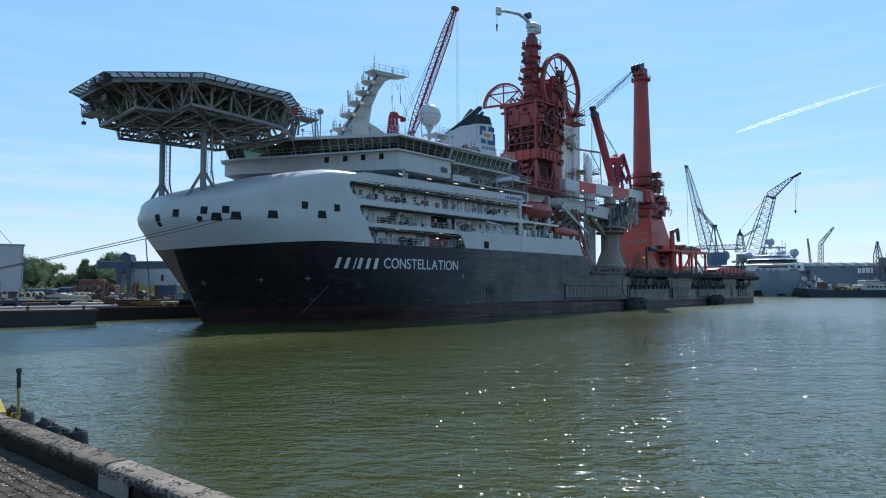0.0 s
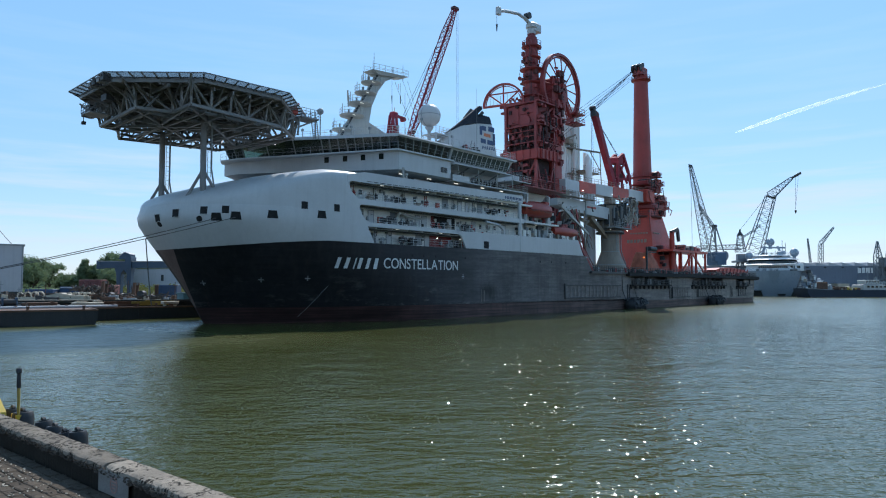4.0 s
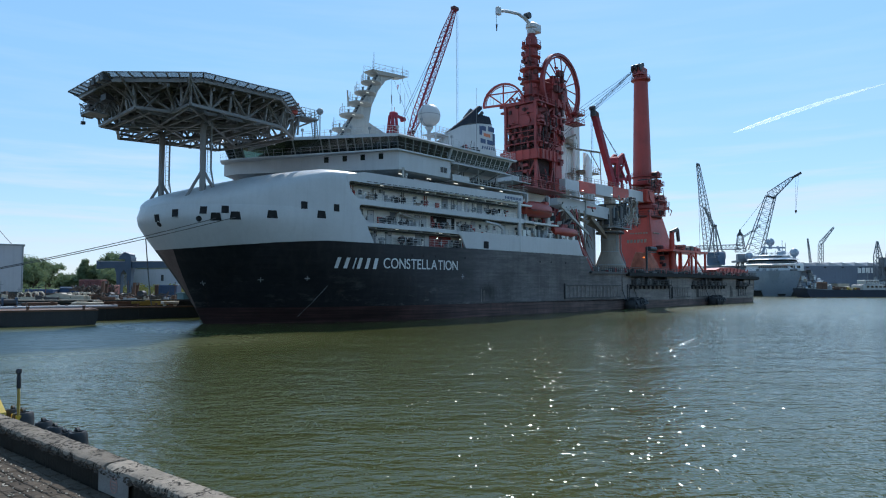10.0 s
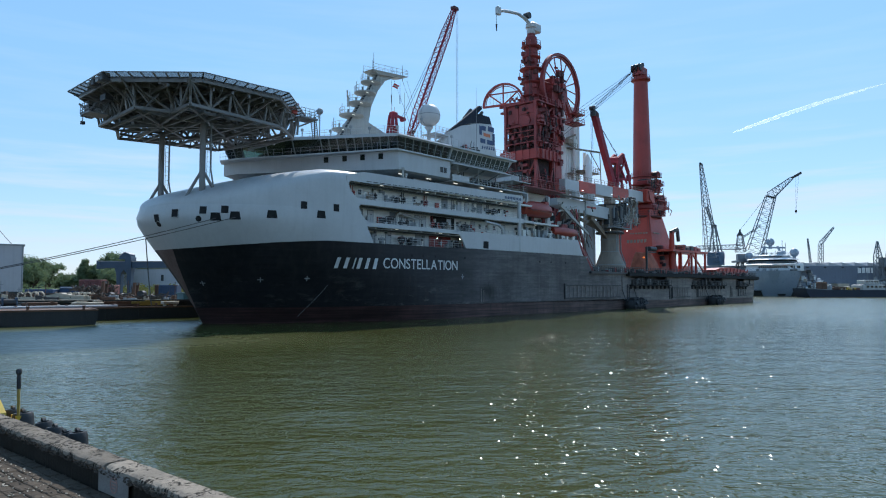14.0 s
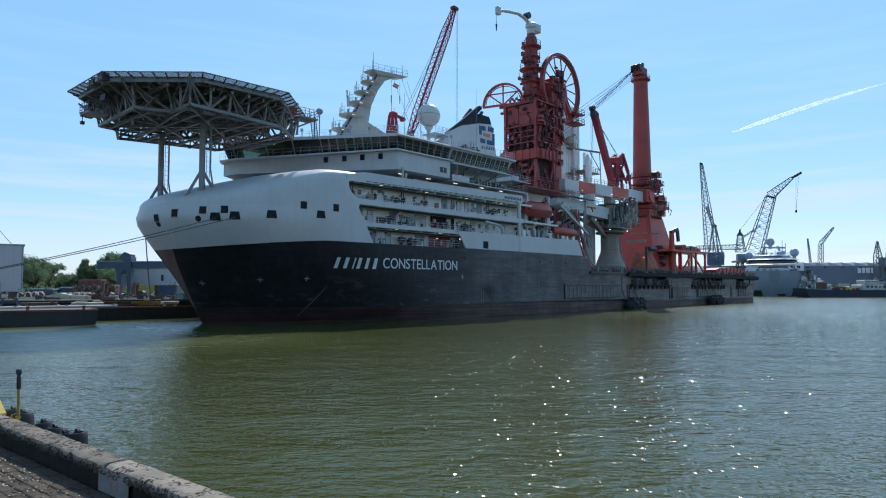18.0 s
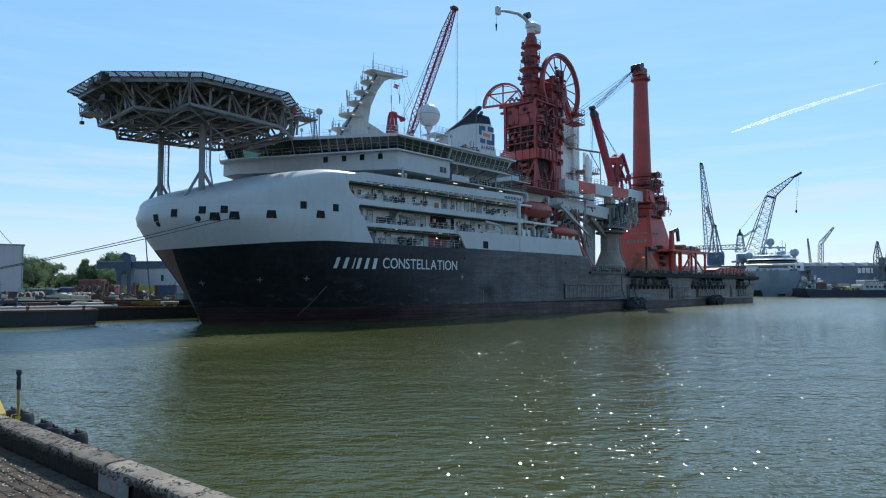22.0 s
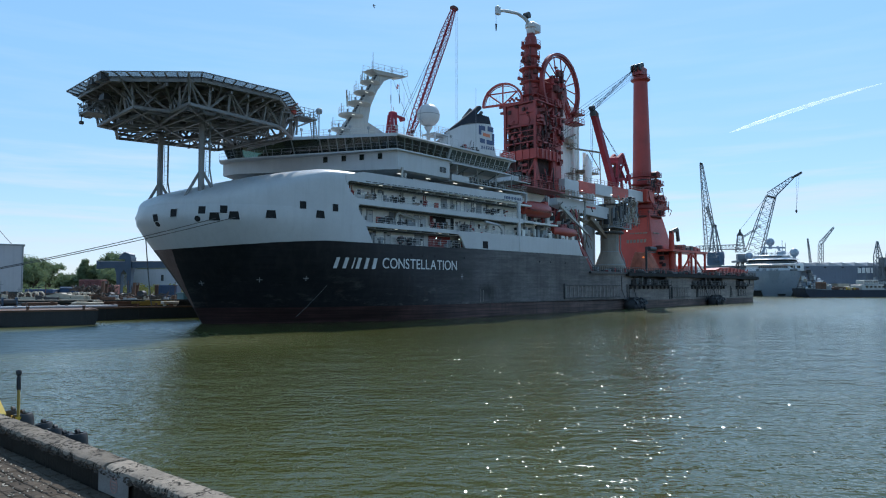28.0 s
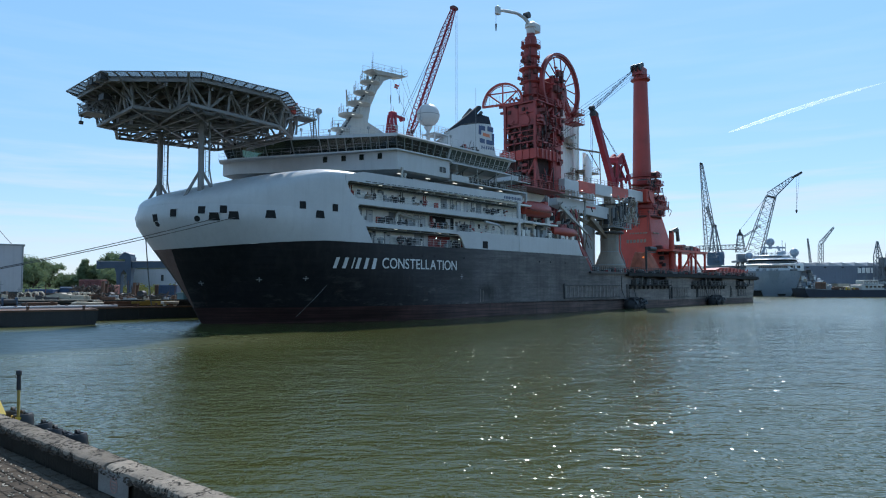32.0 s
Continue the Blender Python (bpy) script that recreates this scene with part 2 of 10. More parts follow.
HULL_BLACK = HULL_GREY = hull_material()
def boot_material():
    """Boot-top paint: dark at the bow, scraped to a pinkish grey along the side."""
    m, n, l, b = nodes_of("boot_top_paint")
    co = n.new("ShaderNodeTexCoord").outputs["Object"]
    sep = n.new("ShaderNodeSeparateXYZ")
    l.new(co, sep.inputs[0])
    span = n.new("ShaderNodeMapRange")
    span.inputs["From Min"].default_value, span.inputs["From Max"].default_value = 8.0, 90.0
    l.new(sep.outputs["X"], span.inputs["Value"])
    col = ramp_node(n, l, span.outputs[0], [(0.0, (0.038, 0.019, 0.019)), (0.25, (0.05, 0.026, 0.025)), (0.6, (0.085, 0.052, 0.047)), (1.0, (0.105, 0.070, 0.062))])
    big = noise_node(n, l, co, 0.25, 6)
    col = mix_node(n, l, 0.9, col, ramp_node(n, l, big, [(0.3, (0.5,) * 3), (0.7, (1.4,) * 3)]), "MULTIPLY")
    rub = noise_node(n, l, co, 1.0, 7, 0.68, stretch=(0.08, 0.08, 3.0))
    col = mix_node(n, l, 1.0, col, ramp_node(n, l, rub, [(0.36, (0.5,) * 3), (0.5, (1.0,) * 3), (0.64, (1.9, 1.8, 1.7))]), "MULTIPLY")
    drip = noise_node(n, l, co, 1.3, 5, 0.6, stretch=(1.2, 1.2, 0.12))
    col = mix_node(n, l, ramp_node(n, l, drip, [(0.52, (0, 0, 0)), (0.78, (0.7,) * 3)]), col, (0.02, 0.018, 0.016))
    l.new(col, b.inputs["Base Color"])
    b.inputs["Roughness"].default_value = 0.6
    b.inputs["Specular IOR Level"].default_value = 0.3
    l.new(bump_node(n, l, big, 0.4, 0.05), b.inputs["Normal"])
    return m


HULL_RED = BOW_RED = boot_material()
RIB = paint("scuffed_rib_paint", (0.21, 0.185, 0.17), 0.6, vary=0.5, scale=0.9, rust=0.5, streak=0.5)
EDGE = paint("black_deck_edge", (0.012, 0.012, 0.013), 0.9, vary=0.3, scale=1.0)
WHITE = paint("ship_white_paint", (0.49, 0.495, 0.50), 0.38, vary=0.08, scale=0.25, streak=0.16, rust=0.06)
CREAM = paint("gallery_white_paint", (0.76, 0.75, 0.70), 0.5, vary=0.1, scale=0.4, streak=0.12)
GREY = paint("deck_grey_paint", (0.26, 0.28, 0.29), 0.6, vary=0.25, scale=0.4, rust=0.15)
STEEL = paint("helideck_grey_steel", (0.215, 0.21, 0.205), 0.45, 0.2, vary=0.22, scale=0.6, rust=0.12)
DARK = paint("dark_steel", (0.035, 0.037, 0.04), 0.5, vary=0.3, scale=0.8, rust=0.2)
RED = paint("tower_red_paint", (0.30, 0.047, 0.045), 0.5, vary=0.35, scale=0.3, streak=0.35, rust=0.3)
CRANE_RED = paint("crane_red_paint", (0.47, 0.052, 0.03), 0.45, vary=0.24, scale=0.25, streak=0.25, rust=0.15)
MAST_RED = paint("mast_red_paint", (0.35, 0.044, 0.035), 0.45, vary=0.22, scale=0.25, streak=0.3, rust=0.2)
BOOM_RED = paint("boom_red_paint", (0.29, 0.024, 0.042), 0.7, vary=0.2, scale=0.4, streak=0.15)
ORANGE = paint("lifeboat_orange", (0.36, 0.056, 0.036), 0.4, vary=0.25, scale=0.6, streak=0.2)
COVER = paint("faded_orange_cover", (0.42, 0.13, 0.075), 0.8, vary=0.35, scale=0.8, streak=0.2, bump=0.02)
MASTPAINT = paint("mast_grey_white_paint", (0.43, 0.425, 0.395), 0.5, vary=0.15, scale=0.4, streak=0.3, rust=0.12)
SILO_WHITE = paint("silo_gloss_white", (0.84, 0.835, 0.81), 0.35, vary=0.08, scale=0.3, streak=0.12, rust=0.08)
STEM_PAINT = paint("stem_pinkish_grey", (0.17, 0.115, 0.105), 0.55, vary=0.35, scale=0.4, streak=0.4, rust=0.35)
FUNNEL_BLUE = paint("funnel_dark_blue", (0.014, 0.02, 0.035), 0.85, vary=0.2, scale=0.4)
LOGO_BLUE = paint("logo_blue", (0.02, 0.05, 0.14), 0.4, vary=0.1)
LOGO_ORANGE = paint("logo_orange", (0.6, 0.16, 0.05), 0.4, vary=0.1)
TAN = paint("crane_beige_paint", (0.265, 0.215, 0.163), 0.5, vary=0.22, scale=0.4, streak=0.5, rust=0.3)
LETTER = paint("letter_white", (0.62, 0.63, 0.63), 0.4, vary=0.1, scale=0.8, streak=0.15)
PANE = glass("dark_window_glass", (0.012, 0.018, 0.016))
GREENPANE = clear_glass("green_bridge_glass", (0.33, 0.40, 0.34))
ROOMPANE = glass("control_room_glass", (0.048, 0.058, 0.052), 0.12)
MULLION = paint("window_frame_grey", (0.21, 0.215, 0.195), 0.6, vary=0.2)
HOLE = paint("black_opening", (0.008, 0.008, 0.009), 0.9, vary=0.2)
RUBBER = paint("black_rubber", (0.022, 0.023, 0.026), 0.55, vary=0.3, scale=3.0)
YELLOW = paint("yellow_paint", (0.47, 0.325, 0.025), 0.4, vary=0.12, scale=2.0, rust=0.1)
LAMP = glow("deck_lamp_glow", (1.0, 0.93, 0.80), 0.8)
SPOT = glow("floodlight_glow", (1.0, 0.95, 0.85), 8.0)
ROPE = paint("mooring_rope", (0.10, 0.095, 0.09), 0.9, vary=0.2, scale=4.0)



def net_material():
    """Wire netting: a fine grid of strands with open gaps."""
    m, n, l, b = nodes_of("safety_net_wire")
    co = n.new("ShaderNodeTexCoord").outputs["Object"]
    grain = noise_node(n, l, co, 9.0, 3)
    b.inputs["Base Color"].default_value = (0.17, 0.18, 0.19, 1)
    l.new(ramp_node(n, l, grain, [(0.35, (0.3,) * 3), (0.65, (0.7,) * 3)]), b.inputs["Alpha"])
    b.inputs["Roughness"].default_value = 0.6
    return m


NET = net_material()


# ---- mesh tools ----
class Shape:
    """Collects the vertices and faces of one mesh."""

    def __init__(self):
        self.v, self.f = [], []

    def add(self, vs, fs):
        k = len(self.v)
        self.v += [tuple(p) for p in vs]
        self.f += [tuple(i + k for i in q) for q in fs]
        return self

    def box(self, x0, x1, y0, y1, z0, z1):
        vs = [(x, y, z) for x in (x0, x1) for y in (y0, y1) for z in (z0, z1)]
        return self.add(vs, [(0, 1, 3, 2), (4, 6, 7, 5), (0, 4, 5, 1), (2, 3, 7, 6), (0, 2, 6, 4), (1, 5, 7, 3)])

    def at(self, c, sx, sy, sz):
        return self.box(c[0] - sx / 2, c[0] + sx / 2, c[1] - sy / 2, c[1] + sy / 2, c[2] - sz / 2, c[2] + sz / 2)

    def chamfer_box(self, x0, x1, y0, y1, z0, z1, c):
        """A box with cut vertical and top edges."""
        def ring(i, z):
            return [(x0 + i + c, y0 + i, z), (x1 - i - c, y0 + i, z), (x1 - i, y0 + i + c, z), (x1 - i, y1 - i - c, z), (x1 - i - c, y1 - i, z), (x0 + i + c, y1 - i, z), (x0 + i, y1 - i - c, z), (x0 + i, y0 + i + c, z)]
        return self.rings([ring(0, z0), ring(0, z1 - c), ring(c, z1)])

    def rings(self, rs, caps=True, closed=True):
        """Skin over rings of equally many points."""
        n = len(rs[0])
        fs = []
        for k in range(len(rs) - 1):
            for i in range(n if closed else n - 1):
                j = (i + 1) % n
                fs.append((k * n + i, k * n + j, (k + 1) * n + j, (k + 1) * n + i))
        if caps:
            fs.append(tuple(range(n - 1, -1, -1)))
            fs.append(tuple((len(rs) - 1) * n + i for i in range(n)))
        return self.add([p for r in rs for p in r], fs)

    def prism(self, pts, z0, z1):
        """An upright prism over a plan polygon, or with (x, y) scaled pairs."""
        return self.rings([[(x, y, z0) for x, y in pts], [(x, y, z1) for x, y in pts]])

    def side_prism(self, pts, y0, y1):
        """A prism over a polygon in x and z, between two y."""
        return self.rings([[(x, y0, z) for x, z in pts], [(x, y1, z) for x, z in pts]])

    def tube(self, p, q, r, r2=None, seg=8):
        p, q = Vector(p), Vector(q)
        d = q - p
        if d.length < 1e-6:
            return self
        d.normalize()
        a = d.orthogonal().normalized()
        b = d.cross(a)
        r2 = r if r2 is None else r2
        ang = [2 * math.pi * i / seg for i in range(seg)]
        return self.rings([[p + (a * math.cos(t) + b * math.sin(t)) * r for t in ang], [q + (a * math.cos(t) + b * math.sin(t)) * r2 for t in ang]])

    def beam(self, p, q, w, h):
        """A bar of rectangular section, h upright."""
        p, q = Vector(p), Vector(q)
        d = (q - p).normalized()
        side = d.cross(Vector((0, 0, 1)))
        side = side.normalized() if side.length > 1e-4 else Vector((1, 0, 0))
        up = side.cross(d)
        k = [(-1, -1), (1, -1), (1, 1), (-1, 1)]
        return self.rings([[e + side * (i * w / 2) + up * (j * h / 2) for i, j in k] for e in (p, q)])

    def pipe(self, pts, r, seg=8):
        for a, b in zip(pts, pts[1:]):
            self.tube(a, b, r, seg=seg)
        return self

    def lathe(self, c, prof, seg=20, caps=True):
        """Turned shape about the upright axis through c: prof is (radius, height)."""
        return self.rings([[(c[0] + r * math.cos(2 * math.pi * i / seg), c[1] + r * math.sin(2 * math.pi * i / seg), c[2] + z) for i in range(seg)] for r, z in prof], caps)

    def ball(self, c, r, seg=20, n=12, sz=1.0):
        prof = [(max(1e-3, r * math.sin(math.pi * k / n)), -r * sz * math.cos(math.pi * k / n)) for k in range(n + 1)]
        return self.lathe(c, prof, seg)

    def arc(self, c, ax, up, R, a0, a1, w, h, n=24):
        """A bent bar in the plane of ax and up: w across the plane, h along the radius."""
        c, ax, up = Vector(c), Vector(ax), Vector(up)
        nrm = ax.cross(up).normalized()
        rs = []
        for i in range(n + 1):
            t = a0 + (a1 - a0) * i / n
            d = ax * math.cos(t) + up * math.sin(t)
            rs.append([c + d * (R - h / 2) - nrm * w / 2, c + d * (R + h / 2) - nrm * w / 2, c + d * (R + h / 2) + nrm * w / 2, c + d * (R - h / 2) + nrm * w / 2])
        return self.rings(rs)

    def rail(self, pts, h=1.1, step=1.5, r=0.03, wires=3):
        """Railing along a line of floor points."""
        for a, b in zip(pts, pts[1:]):
            a, b = Vector(a), Vector(b)
            k = max(1, round((b - a).length / step))
            for i in range(k + 1):
                p = a.lerp(b, i / k)
                self.tube(p, p + Vector((0, 0, h)), r, seg=4)
            for j in range(wires):
                z = Vector((0, 0, h * (j + 1) / wires))
                self.tube(a + z, b + z, r * 0.9, seg=4)
        return self

    def lattice(self, p, q, w0, w1, up, bays, r, r2=None, depth=None):
        """A four-chord lattice boom from p to q, w0 and w1 wide at its ends."""
        p, q, up = Vector(p), Vector(q), Vector(up)
        d = (q - p).normalized()
        s = d.cross(up).normalized()
        u = s.cross(d)
        r2 = r2 or r * 0.55
        dep = depth or 1.0
        rows = []
        for i in range(bays + 1):
            t = i / bays
            w = (w0 + (w1 - w0) * t) / 2
            c = p.lerp(q, t)
            rows.append([c + s * (a * w) + u * (b * w * dep) for a, b in ((-1, -1), (1, -1), (1, 1), (-1, 1))])
        for k in range(4):
            for i in range(bays):
                self.tube(rows[i][k], rows[i + 1][k], r, seg=5)
                j = (k + 1) % 4
                self.tube(rows[i][k], rows[i + 1][j] if i % 2 else rows[i + 1][j], r2, seg=4)
                self.tube(rows[i][k], rows[i][j], r2, seg=4)
        return self

    def ladder(self, p, q, w=0.45, r=0.03, step=0.4):
        p, q = Vector(p), Vector(q)
        s = Vector((w / 2, 0, 0))
        self.tube(p - s, q - s, r, seg=4)
        self.tube(p + s, q + s, r, seg=4)
        k = int((q - p).length / step)
        for i in range(1, k):
            c = p.lerp(q, i / k)
            self.tube(c - s, c + s, r * 0.7, seg=4)
        return self


def mesh_of(name, sh, mat, smooth=True):
    me = bpy.data.meshes.new(name)
    me.from_pydata(sh.v, [], sh.f)
    me.materials.append(mat)
    bm = bmesh.new()
    bm.from_mesh(me)
    bmesh.ops.recalc_face_normals(bm, faces=bm.faces)
    bm.to_mesh(me)
    bm.free()
    if smooth:
        me.polygons.foreach_set("use_smooth", [True] * len(me.polygons))
        me.set_sharp_from_angle(angle=radians(33))
    me.update()
    return me


def part(name, sh, mat, parent=None, label="", smooth=True):
    ob = new(name, mesh_of(name, sh, mat, smooth))
    if parent:
        ob.parent = parent
    if label:
        ob["label"] = label
    return ob


def thing(name, m, label, category, group="", kind=""):
    """An empty at the base of a thing; its parts hang under it."""
    ob = new(name)
    ob.empty_display_size = 0.2
    ob.matrix_world = m
    return tagged(ob, label, category, group, kind)


def solid(name, sh, mat, label, category="", group="", kind="", smooth=True):
    return tagged(part(name, sh, mat, smooth=smooth), label, category, group, kind)


def twin(ob, m):
    """One more piece on the same mesh, under the same parent."""
    c = bpy.data.objects.new(ob.name, ob.data)
    scene.collection.objects.link(c)
    c.parent = ob.parent
    c.matrix_local = m
    return c


def letters(text, size, mat, parent, m, name="letter", squeeze=1.0, depth=0.02):
    """Words in the built-in font, one mesh a letter, upright in the plane of m (x along, y up)."""
    x = 0.0
    for ch in text:
        if ch == " ":
            x += size * 0.35 * squeeze
            continue
        cu = bpy.data.curves.new("glyph", "FONT")
        cu.body, cu.size, cu.extrude = ch, size / 0.72, depth
        cu.offset = size * 0.004
        tmp = bpy.data.objects.new("glyph", cu)
        scene.collection.objects.link(tmp)
        bpy.context.view_layer.update()
        me = bpy.data.meshes.new_from_object(tmp.evaluated_get(bpy.context.evaluated_depsgraph_get()))
        bpy.data.objects.remove(tmp)
        xs = [p.co.x for p in me.vertices]
        lo, hi = min(xs), max(xs)
        for p in me.vertices:
            p.co.x = (p.co.x - lo) * squeeze
        me.materials.clear()
        me.materials.append(mat)
        me.name = name
        ob = new(name, me)
        ob.parent = parent
        ob.matrix_local = m(x)
        x += (hi - lo) * squeeze + size * 0.14 * squeeze
    return x


# ---- water, land ----
def water_sheet():
    sh = Shape().add([(-2600, -400, 0), (2600, -400, 0), (2600, 4200, 0), (-2600, 4200, 0)], [(0, 1, 2, 3)])
    return solid("water", sh, WATER, "murky green harbour water with small sunlit ripples", "water", kind="structure")


dock_water = water_sheet()

# the ship's own space: x aft from the stem, y to starboard, z up from the waterline
SHIP_POSE = (-30.106, 88.509, 0.0, 0, 0, 48.4)
ship = thing("offshore_ship", pose(*SHIP_POSE), "large black and white offshore construction ship moored along the dock", "ship")
WATER.node_tree.nodes["lee_of_ship"].object = ship
HALF = 14.375


def table(z, rows):
    for (a, va), (b, vb) in zip(rows, rows[1:]):
        if z <= b:
            t = max(0.0, min(1.0, (z - a) / (b - a)))
            return va + (vb - va) * t
    return rows[-1][1]


STEM = [(-4, 0.2), (0, -1.1), (3, -2.7), (7.1, -5.2), (10.1, -7.2), (12.4, -8.7), (13.4, -8.9), (14.5, -8.5), (15.7, -7.0), (17.1, -2.9), (18.9, 4.4), (20.3, 11.0)]
FULL = [(-4, 36), (0, 31), (4, 25), (8, 19), (10.6, 15.5), (13, 12.5), (20, 13)]
CROWN_Z = 14.5
# height of the forecastle along its length, and how square its shoulder is
CROWN = [(-8.5, 14.5), (-7.5, 15.7), (-5.5, 16.5), (-4, 17.0), (-1.9, 17.65), (1.5, 18.65), (5, 19.4), (8, 19.88), (11.2, 20.0), (16, 20.0)]
SQUARE = [(-8.5, 2.2), (-4, 3.0), (1, 5.0), (5, 8.0), (9, 14.0), (16, 16.0)]


def half_breadth(x, z):
    x0, x1 = table(min(z, CROWN_Z), STEM), table(min(z, CROWN_Z), FULL)
    k = table(z, [(0, 0.0), (11, 1.0)])
    p, q = 1.75 + 0.55 * k, 1.25 + 0.75 * k
    t = max(0.0, (x1 - x) / (x1 - x0))
    wide = HALF * max(0.0, 1 - t ** p) ** (1 / q)
    if z > CROWN_Z:
        s, m = min(1.0, (z - CROWN_Z) / max(0.01, table(x, CROWN) - CROWN_Z)), table(x, SQUARE)
        wide *= max(0.0, 1 - s ** m) ** (1 / m)
    return wide


def paint_line(x):
    """Height of the edge between the black and the white paint."""
    return table(x, [(-8, 9.2), (2, 10.15), (8, 10.55), (200, 10.65)])


def bow_end(z):
    return 10.6 + (18.5 - min(z, 18.5)) * 0.61 if z > 10.7 else 31.0


def bow_shell(name, zrows, mat, label, x_end, n=26, cols=None):
    """The rounded bow between heights given as functions of x; cols picks a run of its columns."""
    grid = []
    for zr in zrows:
        row = []
        for i in range(-n, n + 1):
            zc = zr(0)
            ub = table(zc, [(2.1, 0.6), (10, 2.0)]) / n
            u = abs(i) / n if cols is None else (abs(i) / 2 * ub if abs(i) <= 2 else ub + (abs(i) - 2) / (n - 2) * (1 - ub))
            x0, xe = table(zc, STEM), x_end(zc)
            x = x0 + (xe - x0) * u ** 1.9
            z = zr(x)
            x0 = table(z, STEM)
            x = x0 + (xe - x0) * u ** 1.9
            y = half_breadth(x, z) * (1 if i > 0 else -1)
            row.append((x, y, z))
        grid.append(row if cols is None else row[cols[0] + n:cols[1] + n + 1])
    return part(name, Shape().rings(grid, caps=False, closed=False), mat, ship, label)


def level(z):
    return lambda x: z


bow_shell("boot_top", [level(z) for z in (-3.5, 0, 1.0, 2.1)], BOW_RED, "dull red boot top at the waterline", lambda z: 31.0)
BOW_ROWS = [level(2.1), level(4), level(6), level(8), lambda x: paint_line(x) - 1.0, paint_line]
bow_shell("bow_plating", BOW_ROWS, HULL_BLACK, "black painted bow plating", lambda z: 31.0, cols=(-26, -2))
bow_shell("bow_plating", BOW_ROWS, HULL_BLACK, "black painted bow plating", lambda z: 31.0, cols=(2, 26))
bow_shell("stem_plating", BOW_ROWS, STEM_PAINT, "stem plating coloured pinkish grey", lambda z: 31.0, cols=(-2, 2))
bow_shell("bow_topside", [lambda x: paint_line(x) + 0.01, level(11.4), level(12.4), level(13.4), level(14.5)], WHITE, "white rounded bow topside", lambda z: bow_end(max(z, 10.72)))


def bow_crown(name, shares, label, x_end, n=30):
    """The upper bow, skinned over cross-sections that round off into the forecastle deck; shares of the height at each station."""
    grid = []
    for s in shares:
        xe = x_end(CROWN_Z + (20.0 - CROWN_Z) * s)
        row = []
        for i in range(-n, n + 1):
            x = -8.5 + (xe + 8.5) * (abs(i) / n) ** 1.7
            z = CROWN_Z + (table(x, CROWN) - CROWN_Z) * s
            m = table(x, SQUARE)
            row.append((x, half_breadth(x, CROWN_Z) * max(0.0, 1 - s ** m) ** (1 / m) * (1 if i > 0 else -1), z))
        grid.append(row)
    return part(name, Shape().rings(grid, caps=False, closed=False), WHITE, ship, label)


bow_crown("bow_shoulder", (0.0, 0.12, 0.25, 0.38, 0.5, 0.62, 0.7, 0.728), "white bow shoulder under the forecastle", bow_end)
bow_crown("forecastle_deck", (0.726, 0.78, 0.83, 0.87, 0.9, 0.925, 0.95, 0.965, 0.98, 0.99, 0.996, 0.999, 1.0), "white rounded forecastle deck edge", lambda z: 15.5)


